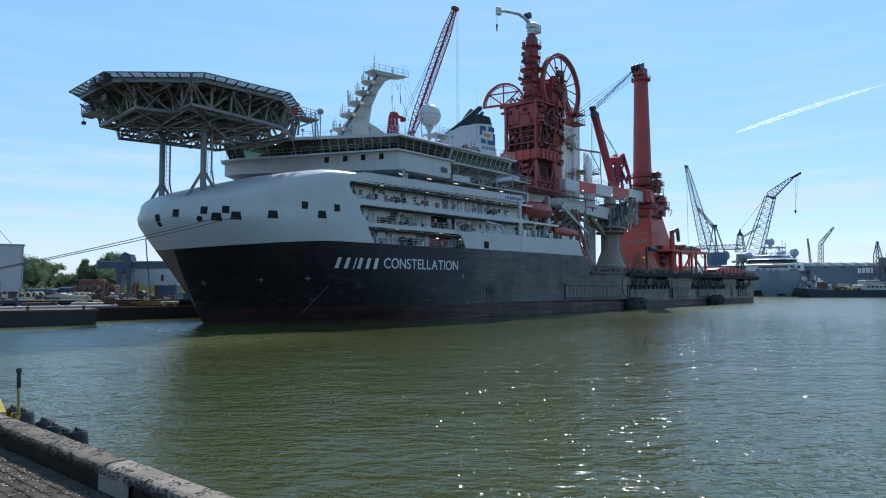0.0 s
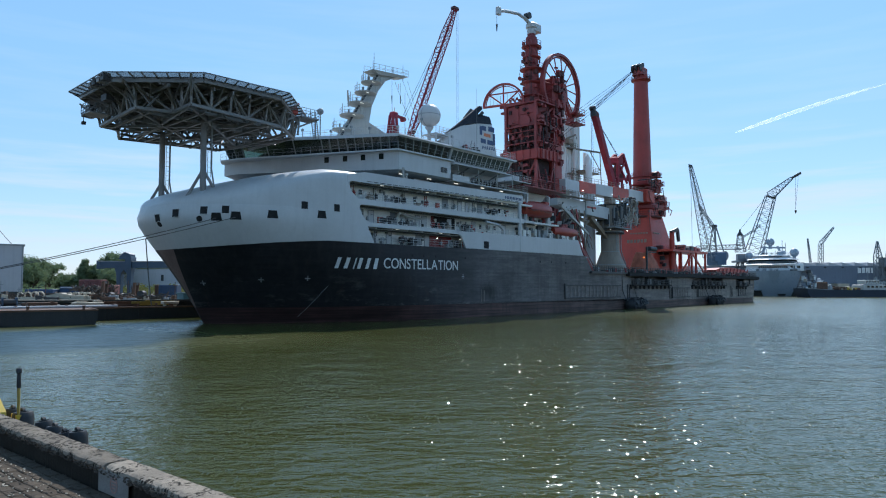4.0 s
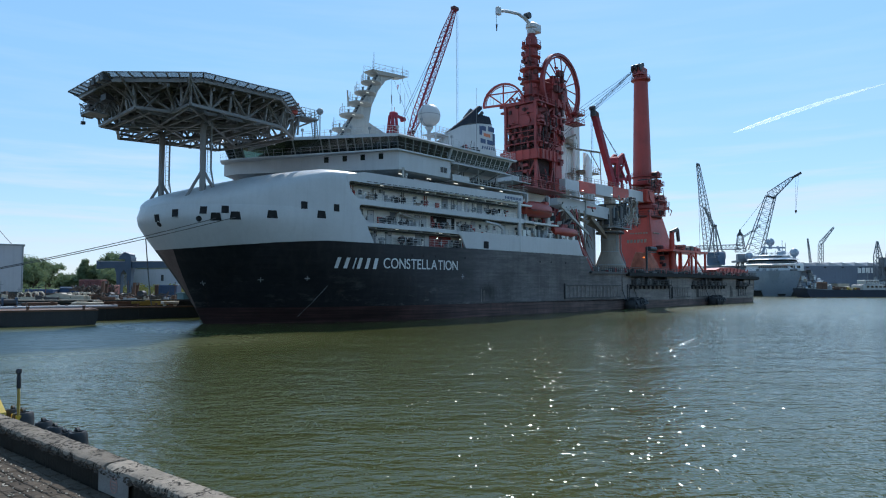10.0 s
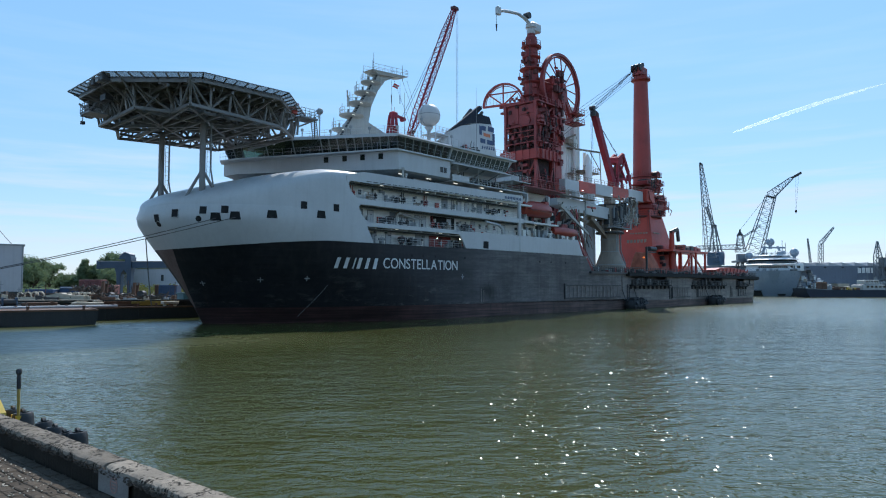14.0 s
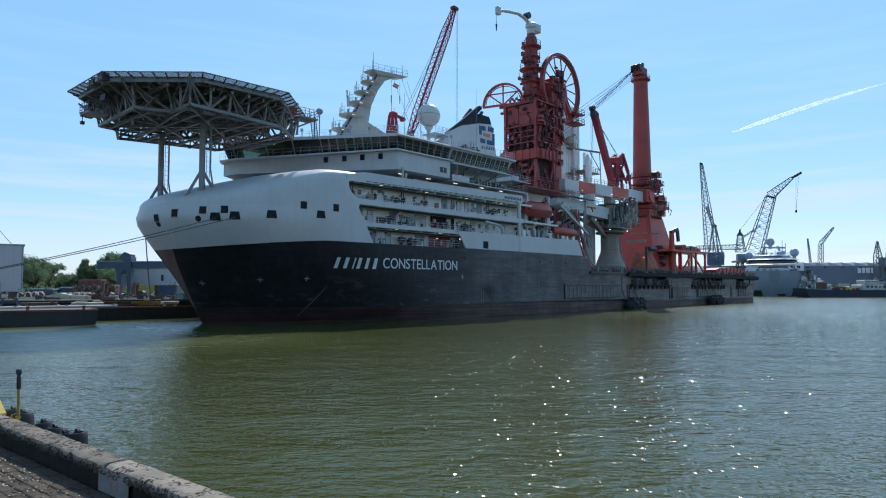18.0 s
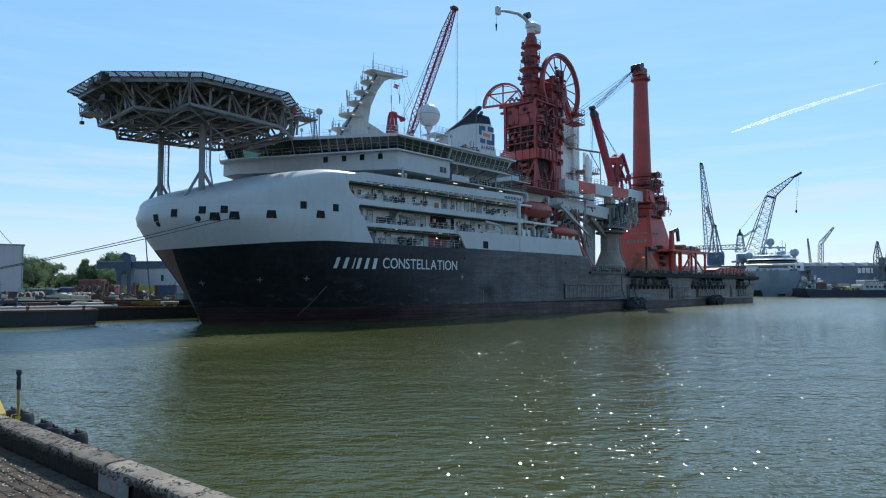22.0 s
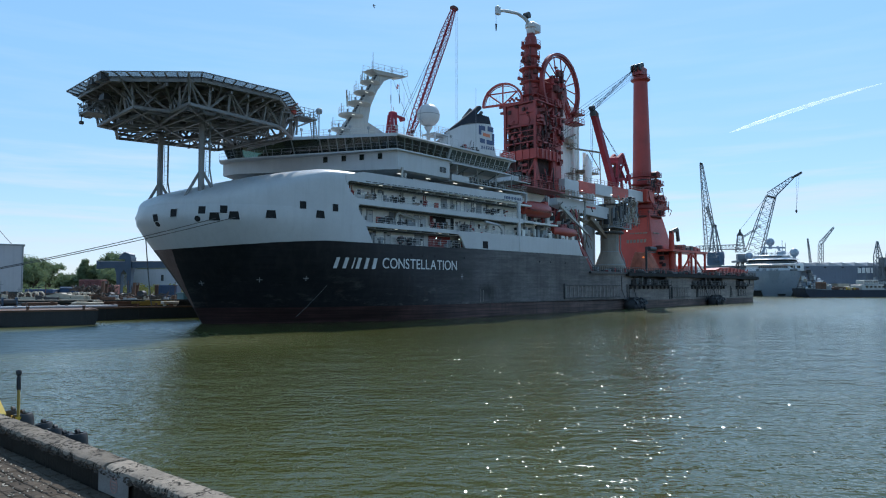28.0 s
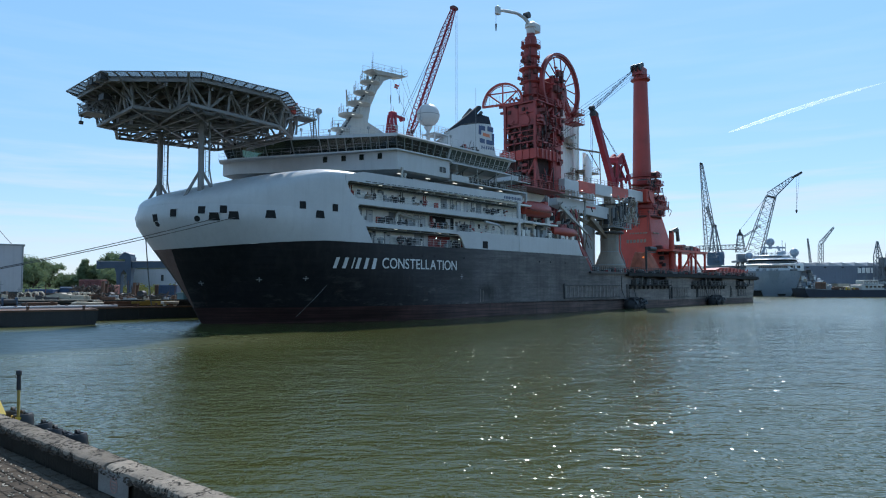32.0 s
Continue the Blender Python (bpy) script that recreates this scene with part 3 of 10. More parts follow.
def hull_sides():
    s = Shape()
    for sgn in (-1, 1):
        y0, y1 = sgn * HALF, sgn * (HALF - 0.4)
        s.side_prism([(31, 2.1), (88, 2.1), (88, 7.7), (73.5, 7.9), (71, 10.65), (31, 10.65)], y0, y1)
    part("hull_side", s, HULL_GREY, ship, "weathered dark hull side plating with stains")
    s = Shape()
    for sgn in (-1, 1):
        s.side_prism([(31, -3.5), (168, -3.5), (172, 0.4), (172, 1.4), (31, 2.1)], sgn * HALF, sgn * (HALF - 0.4))
    part("boot_top", s, HULL_RED, ship, "faded red boot top")
    # the low after body with its recessed side galleries
    s = Shape()
    for sgn in (-1, 1):
        yo, yi = sgn * HALF, sgn * (HALF - 0.4)
        s.side_prism([(88, 1.7), (172, 1.4), (173, 5.0), (88, 5.2)], yo, yi)
        for a, b in ((88, 90.5), (109, 124), (146, 157), (164, 173)):
            s.side_prism([(a, 5.2), (b, 5.15), (b, 7.6), (a, 7.6)], yo, yi)
        s.side_prism([(88, 5.2), (173, 5.0), (173, 7.6), (88, 7.6)], sgn * (HALF - 2.2), sgn * (HALF - 2.5))
        s.side_prism([(88, 5.2), (173, 5.1), (173, 4.95), (88, 5.05)], sgn * (HALF - 0.4), sgn * (HALF - 2.5))
    s.rings([[(170.6, -HALF, 0.2), (171.2, -HALF, 0.2), (171.2, HALF, 0.2), (170.6, HALF, 0.2)], [(172.4, -HALF, 4.8), (173, -HALF, 4.8), (173, HALF, 4.8), (172.4, HALF, 4.8)], [(172.4, -HALF, 7.4), (173, -HALF, 7.4), (173, HALF, 7.4), (172.4, HALF, 7.4)]])
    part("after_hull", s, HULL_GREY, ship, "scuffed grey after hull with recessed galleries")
    part("working_deck", Shape().box(72.5, 174.9, -HALF - 0.5, HALF + 0.5, 7.35, 7.75), DARK, ship, "dark working deck edge")
    part("main_deck", Shape().box(14, 72.5, -HALF + 0.41, HALF - 0.41, 10.3, 10.62), GREY, ship)
    part("hull_bottom", Shape().box(32, 168, -HALF + 0.4, HALF - 0.4, -3.5, -3.2), HULL_RED, ship)
    # gallery fittings
    s = Shape()
    random.seed(5)
    for a, b in ((91, 109), (124, 146), (157, 164)):
        part("railing", Shape().rail([(a, -HALF + 0.1, 5.2), (b, -HALF + 0.1, 5.15)], 1.0, 1.2, 0.04), DARK, ship)
        x = a + 0.5
        while x < b - 1:
            w = random.uniform(0.4, 1.6)
            part("gallery_machine", Shape().chamfer_box(x, x + w, -HALF + 1.2, -HALF + 2.0, 5.2, 5.2 + random.uniform(0.6, 1.9), 0.05), random.choice((DARK, DARK, DARK, GREY)), ship)
            x += w + random.uniform(0.3, 1.2)
    # ledges that stand out under the recesses, with brackets and loose gear
    for a, b, z in ((89.6, 109.6, 5.2), (123.4, 146.4, 5.1), (156.4, 164.6, 5.0)):
        lg = part("side_ledge", Shape().box(a, b, -HALF - 0.95, -HALF - 0.01, z - 0.3, z - 0.02), EDGE, ship, "dark steel ledge along the after hull")
        n = int((b - a) / 2.2)
        for i in range(n + 1):
            x = a + 0.2 + (b - a - 0.4) * i / n
            part("ledge_bracket", Shape().side_prism([(x - 0.08, z - 0.3), (x + 0.08, z - 0.3), (x + 0.08, z - 1.0), (x - 0.08, z - 1.0)], -HALF - 0.5, -HALF - 0.01), DARK, lg)
        part("railing", Shape().rail([(a, -HALF - 0.85, z), (b, -HALF - 0.85, z)], 1.0, 1.3, 0.05, 2), DARK, lg)
        for i in range(n):
            x = random.uniform(a, b - 1)
            w = random.uniform(0.2, 0.8)
            part("ledge_gear", Shape().chamfer_box(x, x + w, -HALF - 0.7, -HALF - 0.1, z, z + random.uniform(0.3, 1.4), 0.05), random.choice((DARK, DARK, DARK, DARK, GREY)), lg)
    part("deck_edge", Shape().box(88, 174.9, -HALF - 0.9, -HALF - 0.01, 7.0, 7.78), EDGE, ship, "thick black deck edge over the after hull")
    part("deck_overhang", Shape().side_prism([(160, 7.35), (176.5, 7.35), (176.5, 7.0), (173, 6.6), (160, 7.0)], -HALF - 0.55, -HALF + 1.0), EDGE, ship)
    part("stern_fairlead", Shape().side_prism([(165.2, 5.4), (170.4, 5.4), (169.2, 4.9), (166.4, 4.9)], -HALF - 0.7, -HALF - 0.01).tube((167.8, -HALF - 0.35, 5.4), (167.8, -HALF - 0.35, 6.9), 0.2), DARK, ship)
    # the ribbed guard panels on the hull
    for x0, n, za, zb, mt in ((63.5, 15, 2.7, 5.0, RIB), (112.0, 7, 2.3, 4.4, RIB), (128.0, 12, 2.3, 4.4, RIB), (158.5, 5, 2.2, 4.6, DARK)):
        L = n * 1.45
        pn = part("guard_frame", Shape().box(x0 - 0.2, x0 + L, -HALF - 0.2, -HALF - 0.01, zb - 0.1, zb + 0.1).box(x0 - 0.2, x0 + L, -HALF - 0.16, -HALF - 0.01, za - 0.2, za).box(x0 - 0.4, x0 - 0.1, -HALF - 0.25, -HALF - 0.01, za - 0.3, zb + 0.3), DARK, ship, "dark ribbed guard frame on the hull")
        for k in range(n):
            x = x0 + k * 1.45
            part("guard_rib", Shape().side_prism([(x + 0.1, za), (x + 0.75, za), (x + 0.62, (za + zb) / 2), (x + 0.75, zb - 0.1), (x + 0.1, zb - 0.1), (x + 0.24, (za + zb) / 2)], -HALF - 0.07, -HALF - 0.01), mt, pn)
    for x, z0, z1 in ((88.4, 2.0, 5.2), (110.2, 1.8, 5.0), (127.0, 2.0, 4.8), (152.0, 1.9, 4.9)):
        part("draught_guard", Shape().box(x, x + 0.3, -HALF - 0.16, -HALF - 0.01, z0, z1).tube((x + 1.0, -HALF - 0.1, z0), (x + 1.0, -HALF - 0.1, z1 - 0.6), 0.09), DARK, ship)
    for x, z0, z1 in ((38.3, 2.3, 4.4), (38.95, 2.3, 4.2)):
        part("rubbing_bar", Shape().side_prism([(x, z0), (x + 0.13, z0 + 0.1), (x + 0.15, z1 - 0.1), (x + 0.02, z1)], -HALF - 0.05, -HALF + 0.02), RIB, ship, "scraped bare steel rubbing bar")


hull_sides()


FENDERS = []


def fenders():
    """Floating rubber fenders along the after hull."""
    for x, n in ((89.0, 1), (136.0, 1)):
        f = thing("hull_fender", pose(0, 0, 0), "black rubber fender with tyre net against the hull", "fender", "hull fenders")
        FENDERS.append((f, (x, -HALF - 1.5, 0.4)))
        part("fender_body", Shape().lathe((0, 0, 0), [(0.3, -3.0), (1.1, -2.6), (1.35, -1.8), (1.35, 1.8), (1.1, 2.6), (0.3, 3.0)], 16), RUBBER, f).matrix_local = pose(0, 0, 0.4, 0, 90, 0)
        random.seed(int(x))
        for k in range(26):
            a = radians(random.choice((-20, 25, 70, 115, 160)) + random.uniform(-8, 8))
            c = Vector((-2.7 + 5.4 * ((k * 7) % 26) / 25, -math.cos(a) * 1.45, 0.4 + math.sin(a) * 1.45))
            n = Vector((random.uniform(-0.3, 0.3), -math.cos(a), math.sin(a))).normalized()
            u = n.orthogonal().normalized()
            part("tyre", Shape().arc(c, u, n.cross(u), random.uniform(0.42, 0.55), 0, 2 * math.pi, 0.3, 0.26, 14), RUBBER, f)
        part("fender_chain", Shape().pipe([(-2.6, 0.6, 1.2), (-2.9, 1.4, 3.6), (-2.9, 1.45, 6.6)], 0.07).pipe([(2.6, 0.6, 1.2), (2.8, 1.4, 3.6), (2.8, 1.45, 6.6)], 0.07), DARK, f)


def side_openings():
    """The three recessed promenade galleries on the port side."""
    y, yi = -HALF, -HALF + 2.3
    bands = (("gallery_edge", 12.72, 13.3, 13.6, 33.0), ("gallery_edge", 15.55, 16.33, 11.6, 50.2))
    for nm, z0, z1, a, b in bands:
        sl = 0.61
        part(nm, Shape().side_prism([(a, z1), (b, z1 + 0.05), (b, z0 + 0.05), (a + sl * (z1 - z0), z0)], y, y + 0.35), WHITE, ship, "white deck edge plate")
    # slabs under and over
    for z, a, b in ((13.0, 13, 62), (16.0, 12, 62), (18.9, 12.5, 58)):
        part("gallery_deck", Shape().box(a, b, y + 0.36, HALF - 0.4, z - 0.14, z + 0.14), CREAM, ship)
    part("fascia", Shape().side_prism([(10.6, 18.5), (50.0, 19.1), (50.0, 20.35), (13.5, 19.9), (10.6, 19.2)], y, y + 0.3), WHITE, ship, "white bulwark fascia above the galleries")
    for k in range(11):
        part("caption_bar", Shape().box(44.8 + k * 0.44, 45.06 + k * 0.44, y - 0.03, y + 0.05, 19.4 + 0.006 * k, 19.85 + 0.006 * k), LOGO_BLUE, ship)
    slot = part("drain_slot", Shape().box(0, 0.9, y - 0.02, y + 0.02, 0, 0.08), HOLE, ship)
    slot.location = (14, 0, 18.67)
    for k in range(1, 29):
        twin(slot, pose(14 + k * 1.2, 0, 18.62 + (3.4 + k * 1.2) * 0.0152))
    part("side_bulwark", Shape().side_prism([(33.2, 13.25), (68.3, 13.62), (70.2, 10.7), (35.2, 10.7)], y, y + 0.3), WHITE, ship, "white side bulwark amidships")
    part("bulwark_corner", Shape().side_prism([(31.8, 13.25), (33.2, 13.25), (35.2, 10.7), (34.6, 10.7), (33.6, 12.4), (32.6, 12.9)], y, y + 0.3), WHITE, ship)
    part("bulwark_port", Shape().box(39.0, 40.3, y - 0.03, y + 0.05, 10.85, 12.0), HOLE, ship)
    # inner walls, stepped by gallery
    for z0, z1, a, b in ((10.62, 12.86, 13, 62), (13.14, 15.86, 11, 62), (16.14, 18.76, 10, 60)):
        w = w_ = part("gallery_wall", Shape().box(a, b, yi, yi + 0.2, z0, z1), CREAM, ship, "cream painted gallery wall")
        # grey panel under the cream deck paints in the ceiling's shade
        part("gallery_ceiling", Shape().box(a + 0.1, min(b, 56), y + 0.4, yi, z1 - 0.05, z1 - 0.005), MULLION, ship, "gallery ceiling with its shade painted grey")
        part("gallery_end", Shape().box(a - 0.2, a, y + 0.4, yi + 0.2, z0, z1), CREAM, ship)
        random.seed(int(z0 * 10))
        x = a + 3.0
        while x < min(b, 50) - 2:
            kind = random.random()
            if kind < 0.25:
                part("door", Shape().box(x, x + 0.9, yi - 0.06, yi + 0.01, z0 + 0.1, z0 + 2.05), WHITE, w)
                part("door_frame", Shape().box(x - 0.1, x, yi - 0.08, yi, z0 + 0.05, z0 + 2.15).box(x + 0.9, x + 1.0, yi - 0.08, yi, z0 + 0.05, z0 + 2.15).box(x, x + 0.9, yi - 0.08, yi, z0 + 2.05, z0 + 2.15), GREY, w)
            elif kind < 0.36:
                part("louvre", Shape().box(x, x + 1.4, yi - 0.05, yi + 0.01, z0 + 0.3, z0 + 2.2), GREY, w)
            elif kind < 0.46:
                part("fire_locker", Shape().box(x, x + 0.7, yi - 0.35, yi, z0 + 0.4, z0 + 1.3), ORANGE, w, "red fire hose locker")
            elif kind < 0.6:
                part("valve_rack", Shape().tube((x, yi - 0.2, z0 + 0.1), (x, yi - 0.2, z0 + 2.2), 0.07).tube((x + 0.4, yi - 0.2, z0 + 0.1), (x + 0.4, yi - 0.2, z0 + 2.4), 0.06).tube((x - 0.2, yi - 0.25, z0 + 0.9), (x + 0.7, yi - 0.25, z0 + 0.9), 0.12, seg=8).ball((x + 0.2, yi - 0.5, z0 + 1.2), 0.28, 10, 6), random.choice((DARK, GREY, RED)), w)
            elif kind < 0.64:
                part("hose_reel", Shape().tube((x, yi - 0.5, z0 + 0.9), (x + 0.35, yi - 0.5, z0 + 0.9), 0.45, seg=12).box(x - 0.05, x + 0.4, yi - 0.3, yi, z0, z0 + 0.9), DARK, w)
            elif kind < 0.74:
                s = Shape()
                for k in range(4):
                    s.box(x + k * 0.35, x + k * 0.35 + 0.25, yi - 0.5, yi, z0 + 0.1, z0 + random.uniform(0.6, 1.6))
                part("locker", s, GREY, w)
            else:
                part("window", Shape().box(x, x + 0.6, yi - 0.03, yi + 0.02, z0 + 1.1, z0 + 1.8), PANE, w)
            x += random.uniform(1.3, 2.6)
        # pipes and trays under the ceiling, small gear on the wall
        for q in range(4):
            yy, zz = y + 0.6 + q * 0.4, z1 - 0.32 - 0.09 * (q % 2)
            part("ceiling_pipe", Shape().tube((a + 2, yy, zz), (min(b, 50), yy, zz), 0.06 + 0.03 * (q % 2), seg=6), (GREY, DARK, CREAM, GREY)[q], ship)
        for q in range(26):
            xx, w = random.uniform(a + 2.5, min(b, 50) - 1), random.uniform(0.1, 0.45)
            zz = z0 + random.random() * 1.7
            part("wall_fitting", Shape().chamfer_box(xx, xx + w, yi - random.uniform(0.1, 0.5), yi, zz, zz + random.uniform(0.12, 0.6), 0.03), random.choice((DARK, GREY, GREY, CREAM, RED, WHITE)), w_)
        for q in range(2):
            xx = random.uniform(a + 3, min(b, 50) - 3)
            part("deck_machine", Shape().chamfer_box(xx, xx + random.uniform(0.4, 1.0), y + 0.9, y + 1.5, z0, z0 + random.uniform(0.5, 1.3), 0.06).tube((xx + 0.2, y + 1.1, z0), (xx + 0.2, y + 1.1, z0 + random.uniform(0.8, 1.7)), 0.09, seg=6).tube((xx - 0.3, y + 1.2, z0 + 0.6), (xx + 1.0, y + 1.2, z0 + 0.7), 0.16, seg=8), random.choice((DARK, GREY, TAN)), ship)
        k = a + 3
        while k < min(b, 56):
            part("ceiling_lamp", Shape().box(k, k + 0.6, y + 1.2, y + 1.32, z1 - 0.10, z1 - 0.03), LAMP, ship, "lit strip lamp")
            k += 4.6
        s = Shape().rail([(a + 2.5, y + 0.25, z0 + 0.02), (min(b, 49), y + 0.25, z0 + 0.02)], 1.05, 1.5, 0.028)
        part("railing", s, WHITE, ship)
        first = part("deck_beam", Shape().box(0, 0.18, y + 0.4, yi, z1 - 0.3, z1), CREAM, ship)
        for k in range(int(a) + 3, 50, 3):
            twin(first, pose(k, 0, 0))
        first.location.x = int(a) + 1.5
    # rounded ends of the long openings
    def fillet(c, d1, d2, r):
        c, d1, d2 = Vector(c), Vector(d1).normalized() * r, Vector(d2).normalized() * r
        pts = [c] + [(c + d1) * (1 - t) ** 2 + c * (2 * t * (1 - t)) + (c + d2) * t ** 2 for t in [i / 8 for i in range(9)]]
        part("opening_corner", Shape().side_prism([(p.x, p.y) for p in pts], y, y + 0.3), WHITE, ship)
    for zt_, zb_ in ((18.5, 16.33), (15.55, 13.3), (12.72, 10.68)):
        xt, xb = bow_end(zt_), bow_end(zb_)
        fillet((xt - 0.05, zt_ + 0.05), (1, 0.015), (xb - xt, zb_ - zt_), 1.2)
        fillet((xb - 0.05, zb_ - 0.05), (1, 0.0), (xt - xb, zt_ - zb_), 1.5)
    # dark machinery opening and mooring gear
    part("machinery_opening", Shape().box(29, 34.5, yi - 0.04, yi + 0.1, 13.4, 15.6), HOLE, ship)
    part("machinery_opening", Shape().box(28.5, 33.6, yi - 0.04, yi + 0.1, 10.7, 12.7), RED, ship)
    part("pillar", Shape().tube((49.2, y + 0.2, 10.7), (49.2, y + 0.2, 19.2), 0.35, seg=12), WHITE, ship, "white round pillar")
    for x, z in ((18.4, 13.9), (19.6, 14.2), (31, 14.2), (36, 14.2), (22, 11.4), (24, 11.3), (43.5, 17.2)):
        part("mooring_winch", Shape().tube((x, y + 1.5, z - 0.7), (x, y + 1.5, z + 0.4), 0.25).tube((x - 0.5, y + 1.5, z), (x + 0.9, y + 1.5, z + 0.1), 0.35), DARK, ship, "dark mooring winch in the gallery")
    s = Shape().arc((22.0, y + 1.6, 14.3), (1, 0, 0), (0, 0, 1), 0.95, radians(60), radians(200), 0.4, 0.35)
    s.tube((22.2, y + 1.6, 15.1), (25.5, y + 1.6, 14.6), 0.22).tube((25.5, y + 1.6, 14.6), (27.0, y + 1.6, 14.9), 0.16)
    part("rescue_boat_crane", s, MASTPAINT, ship, "small folded knuckle crane")
    for x, z in ((28.2, 11.9), (33.4, 12.0)):
        part("floodlight", Shape().ball((x, y + 0.2, z), 0.06, 8, 6), SPOT, ship)
    s = Shape().pipe([(40.0, y + 0.3, 15.2), (43.5, y + 0.3, 14.9), (44.6, y + 0.3, 14.2), (44.7, y + 0.3, 13.4)], 0.22)
    part("vent_pipe", s, WHITE, ship)
    part("hold_block", Shape().box(16, 64, yi + 0.4, HALF - 0.5, 10.62, 18.7), CREAM, ship)


side_openings()
fenders()


# ---- bridge and deckhouse ----
BRIDGE = [(19.7, -14.4), (9.0, 8.9), (8.2, 12.6), (9.6, 14.6), (31.5, 14.6), (31.7, -14.4)]


def grown(poly, d):
    """A plan polygon moved outwards by d."""
    cx, cy = sum(p[0] for p in poly) / len(poly), sum(p[1] for p in poly) / len(poly)
    return [(x + d * (1 if x > cx else -1), y + d * (1 if y > cy else -1)) for x, y in poly]


BRIDGE_WALL = paint("bridge_beige_lining", (0.42, 0.38, 0.31), 0.6, vary=0.15, scale=0.5)


def bridge():
    plan = [(20.3, -14.0), (10.2, 10.8), (9.9, 14.3), (31.4, 14.3), (31.4, -14.0)]
    foot = [(20.7, -13.7), (12.0, 10.0), (11.8, 13.2), (31.4, 13.2), (31.4, -13.7)]
    hem = [21.2, 22.0, 22.0, 21.2, 21.2]
    part("house_foot", Shape().rings([[(x, y, z - (0.25 if y < 0 else 0.75)) for (x, y), z in zip(foot, hem)], [(x, y, z) for (x, y), z in zip(plan, hem)]]), GREY, ship, "chamfered grey underside of the deckhouse")
    part("bridge_house", Shape().rings([[(x, y, z + 0.004) for (x, y), z in zip(plan, hem)], [(x, y, 23.85) for x, y in plan]]), WHITE, ship, "white deckhouse under the bridge")
    part("bridge_soffit", Shape().prism([(24.0, -11.2), (14, 9), (14, 13), (50, 13), (50, -11.2)], 18.9, 21.2), WHITE, ship)
    part("bridge_walkway", Shape().prism(BRIDGE, 23.85, 24.05), WHITE, ship, "white bridge walkway")
    inner = [(20.6, -13.6), (10.1, 8.9), (9.5, 12.0), (10.6, 13.6), (31.0, 13.6), (31.0, -13.6)]
    outer = [(19.9, -14.1), (9.3, 8.9), (8.6, 12.4), (9.8, 14.3), (31.3, 14.3), (31.3, -14.1)]
    # the window band grows taller towards the far wing
    top = {p: 25.85 + 0.75 * max(0.0, (p[1] + 14.1) / 28) for p in outer}
    part("bridge_back_wall", Shape().prism([(24.6, -12.6), (15.2, 7.4), (15.0, 12.6), (30.2, 12.6), (30.2, -12.6)], 24.05, 25.9), BRIDGE_WALL, ship, "beige inner wall of the bridge")
    part("bridge_floor", Shape().prism(grown(inner, -0.1), 24.02, 24.1), DARK, ship)
    for k in range(9):
        t = (k + 0.5) / 9
        p = Vector((21.4, -11.8, 24.1)).lerp(Vector((11.8, 8.2, 24.1)), t)
        part("bridge_console", Shape().chamfer_box(p.x, p.x + 0.9, p.y - 0.6, p.y + 0.6, 24.1, 25.05, 0.1), (DARK, GREY)[k % 2], ship)
    # each window leans outwards between mullions
    mull = Shape()
    for e in range(len(inner)):
        a, b = Vector((*inner[e], 24.2)), Vector((*inner[(e + 1) % len(inner)], 24.2))
        c, d = [Vector((*q, top[q])) for q in (outer[e], outer[(e + 1) % len(outer)])]
        if e == 3 or e == 4:
            continue
        n = max(2, round((b - a).length / 1.55))
        cuts = [i / n for i in range(n + 1)]
        if e == 0:
            cuts = [0.47 * i / 9 for i in range(10)] + [0.65, 0.83, 1.0]
            n = len(cuts) - 1
        for i in range(n):
            t0, t1 = cuts[i] + 0.004, cuts[i + 1] - 0.004
            p = [a.lerp(b, t0), a.lerp(b, t1), c.lerp(d, t1), c.lerp(d, t0)]
            nr = (p[1] - p[0]).cross(p[3] - p[0]).normalized() * 0.05
            part("bridge_window", Shape().rings([[q - nr for q in p], [q + nr for q in p]]), GREENPANE, ship, "tinted leaning bridge window" if i == 0 else "")
        for i in range(n + 1):
            t = cuts[i]
            mull.beam(a.lerp(b, t), c.lerp(d, t), 0.14, 0.2)
        low = [Vector((*inner[e], 24.05)), Vector((*inner[(e + 1) % len(inner)], 24.05)), b, a]
        nr = (low[1] - low[0]).cross(Vector((0, 0, 1))).normalized() * 0.08
        mull.rings([[q - nr for q in low], [q + nr for q in low]])
    part("window_mullion", mull, MULLION, ship, "dark grey bridge window mullions")
    part("bridge_roof", Shape().rings([[(x, y, top[(x, y)]) for x, y in outer], [(q[0], q[1], top[p] + 0.22) for p, q in zip(outer, grown(outer, 0.25))], [(q[0], q[1], top[p] + 0.45) for p, q in zip(outer, grown(outer, 0.1))]]), WHITE, ship, "pale overhanging bridge roof")
    rl = [(x, y, 24.05) for x, y in BRIDGE]
    part("railing", Shape().rail([rl[2], rl[1], rl[0], rl[5]], 0.95, 1.5, 0.02, 2), GREY, ship)
    for y in (-11.5, -8.85, -6.2, -3.4):
        t = (y + 14.0) / 24.8
        x = 20.3 - 10.1 * t - 0.02
        ang = math.degrees(math.atan2(-10.1, 24.8))
        o = part("house_window", Shape().box(-0.12, 0.05, -0.33, 0.33, -0.4, 0.4), PANE, ship)
        o.matrix_local = pose(x, y, 23.2, 0, 0, -ang)
    for k in range(2):
        part("house_window", Shape().box(29.1 + k * 0.8, 29.7 + k * 0.8, -14.06, -13.95, 21.9, 22.7), PANE, ship)
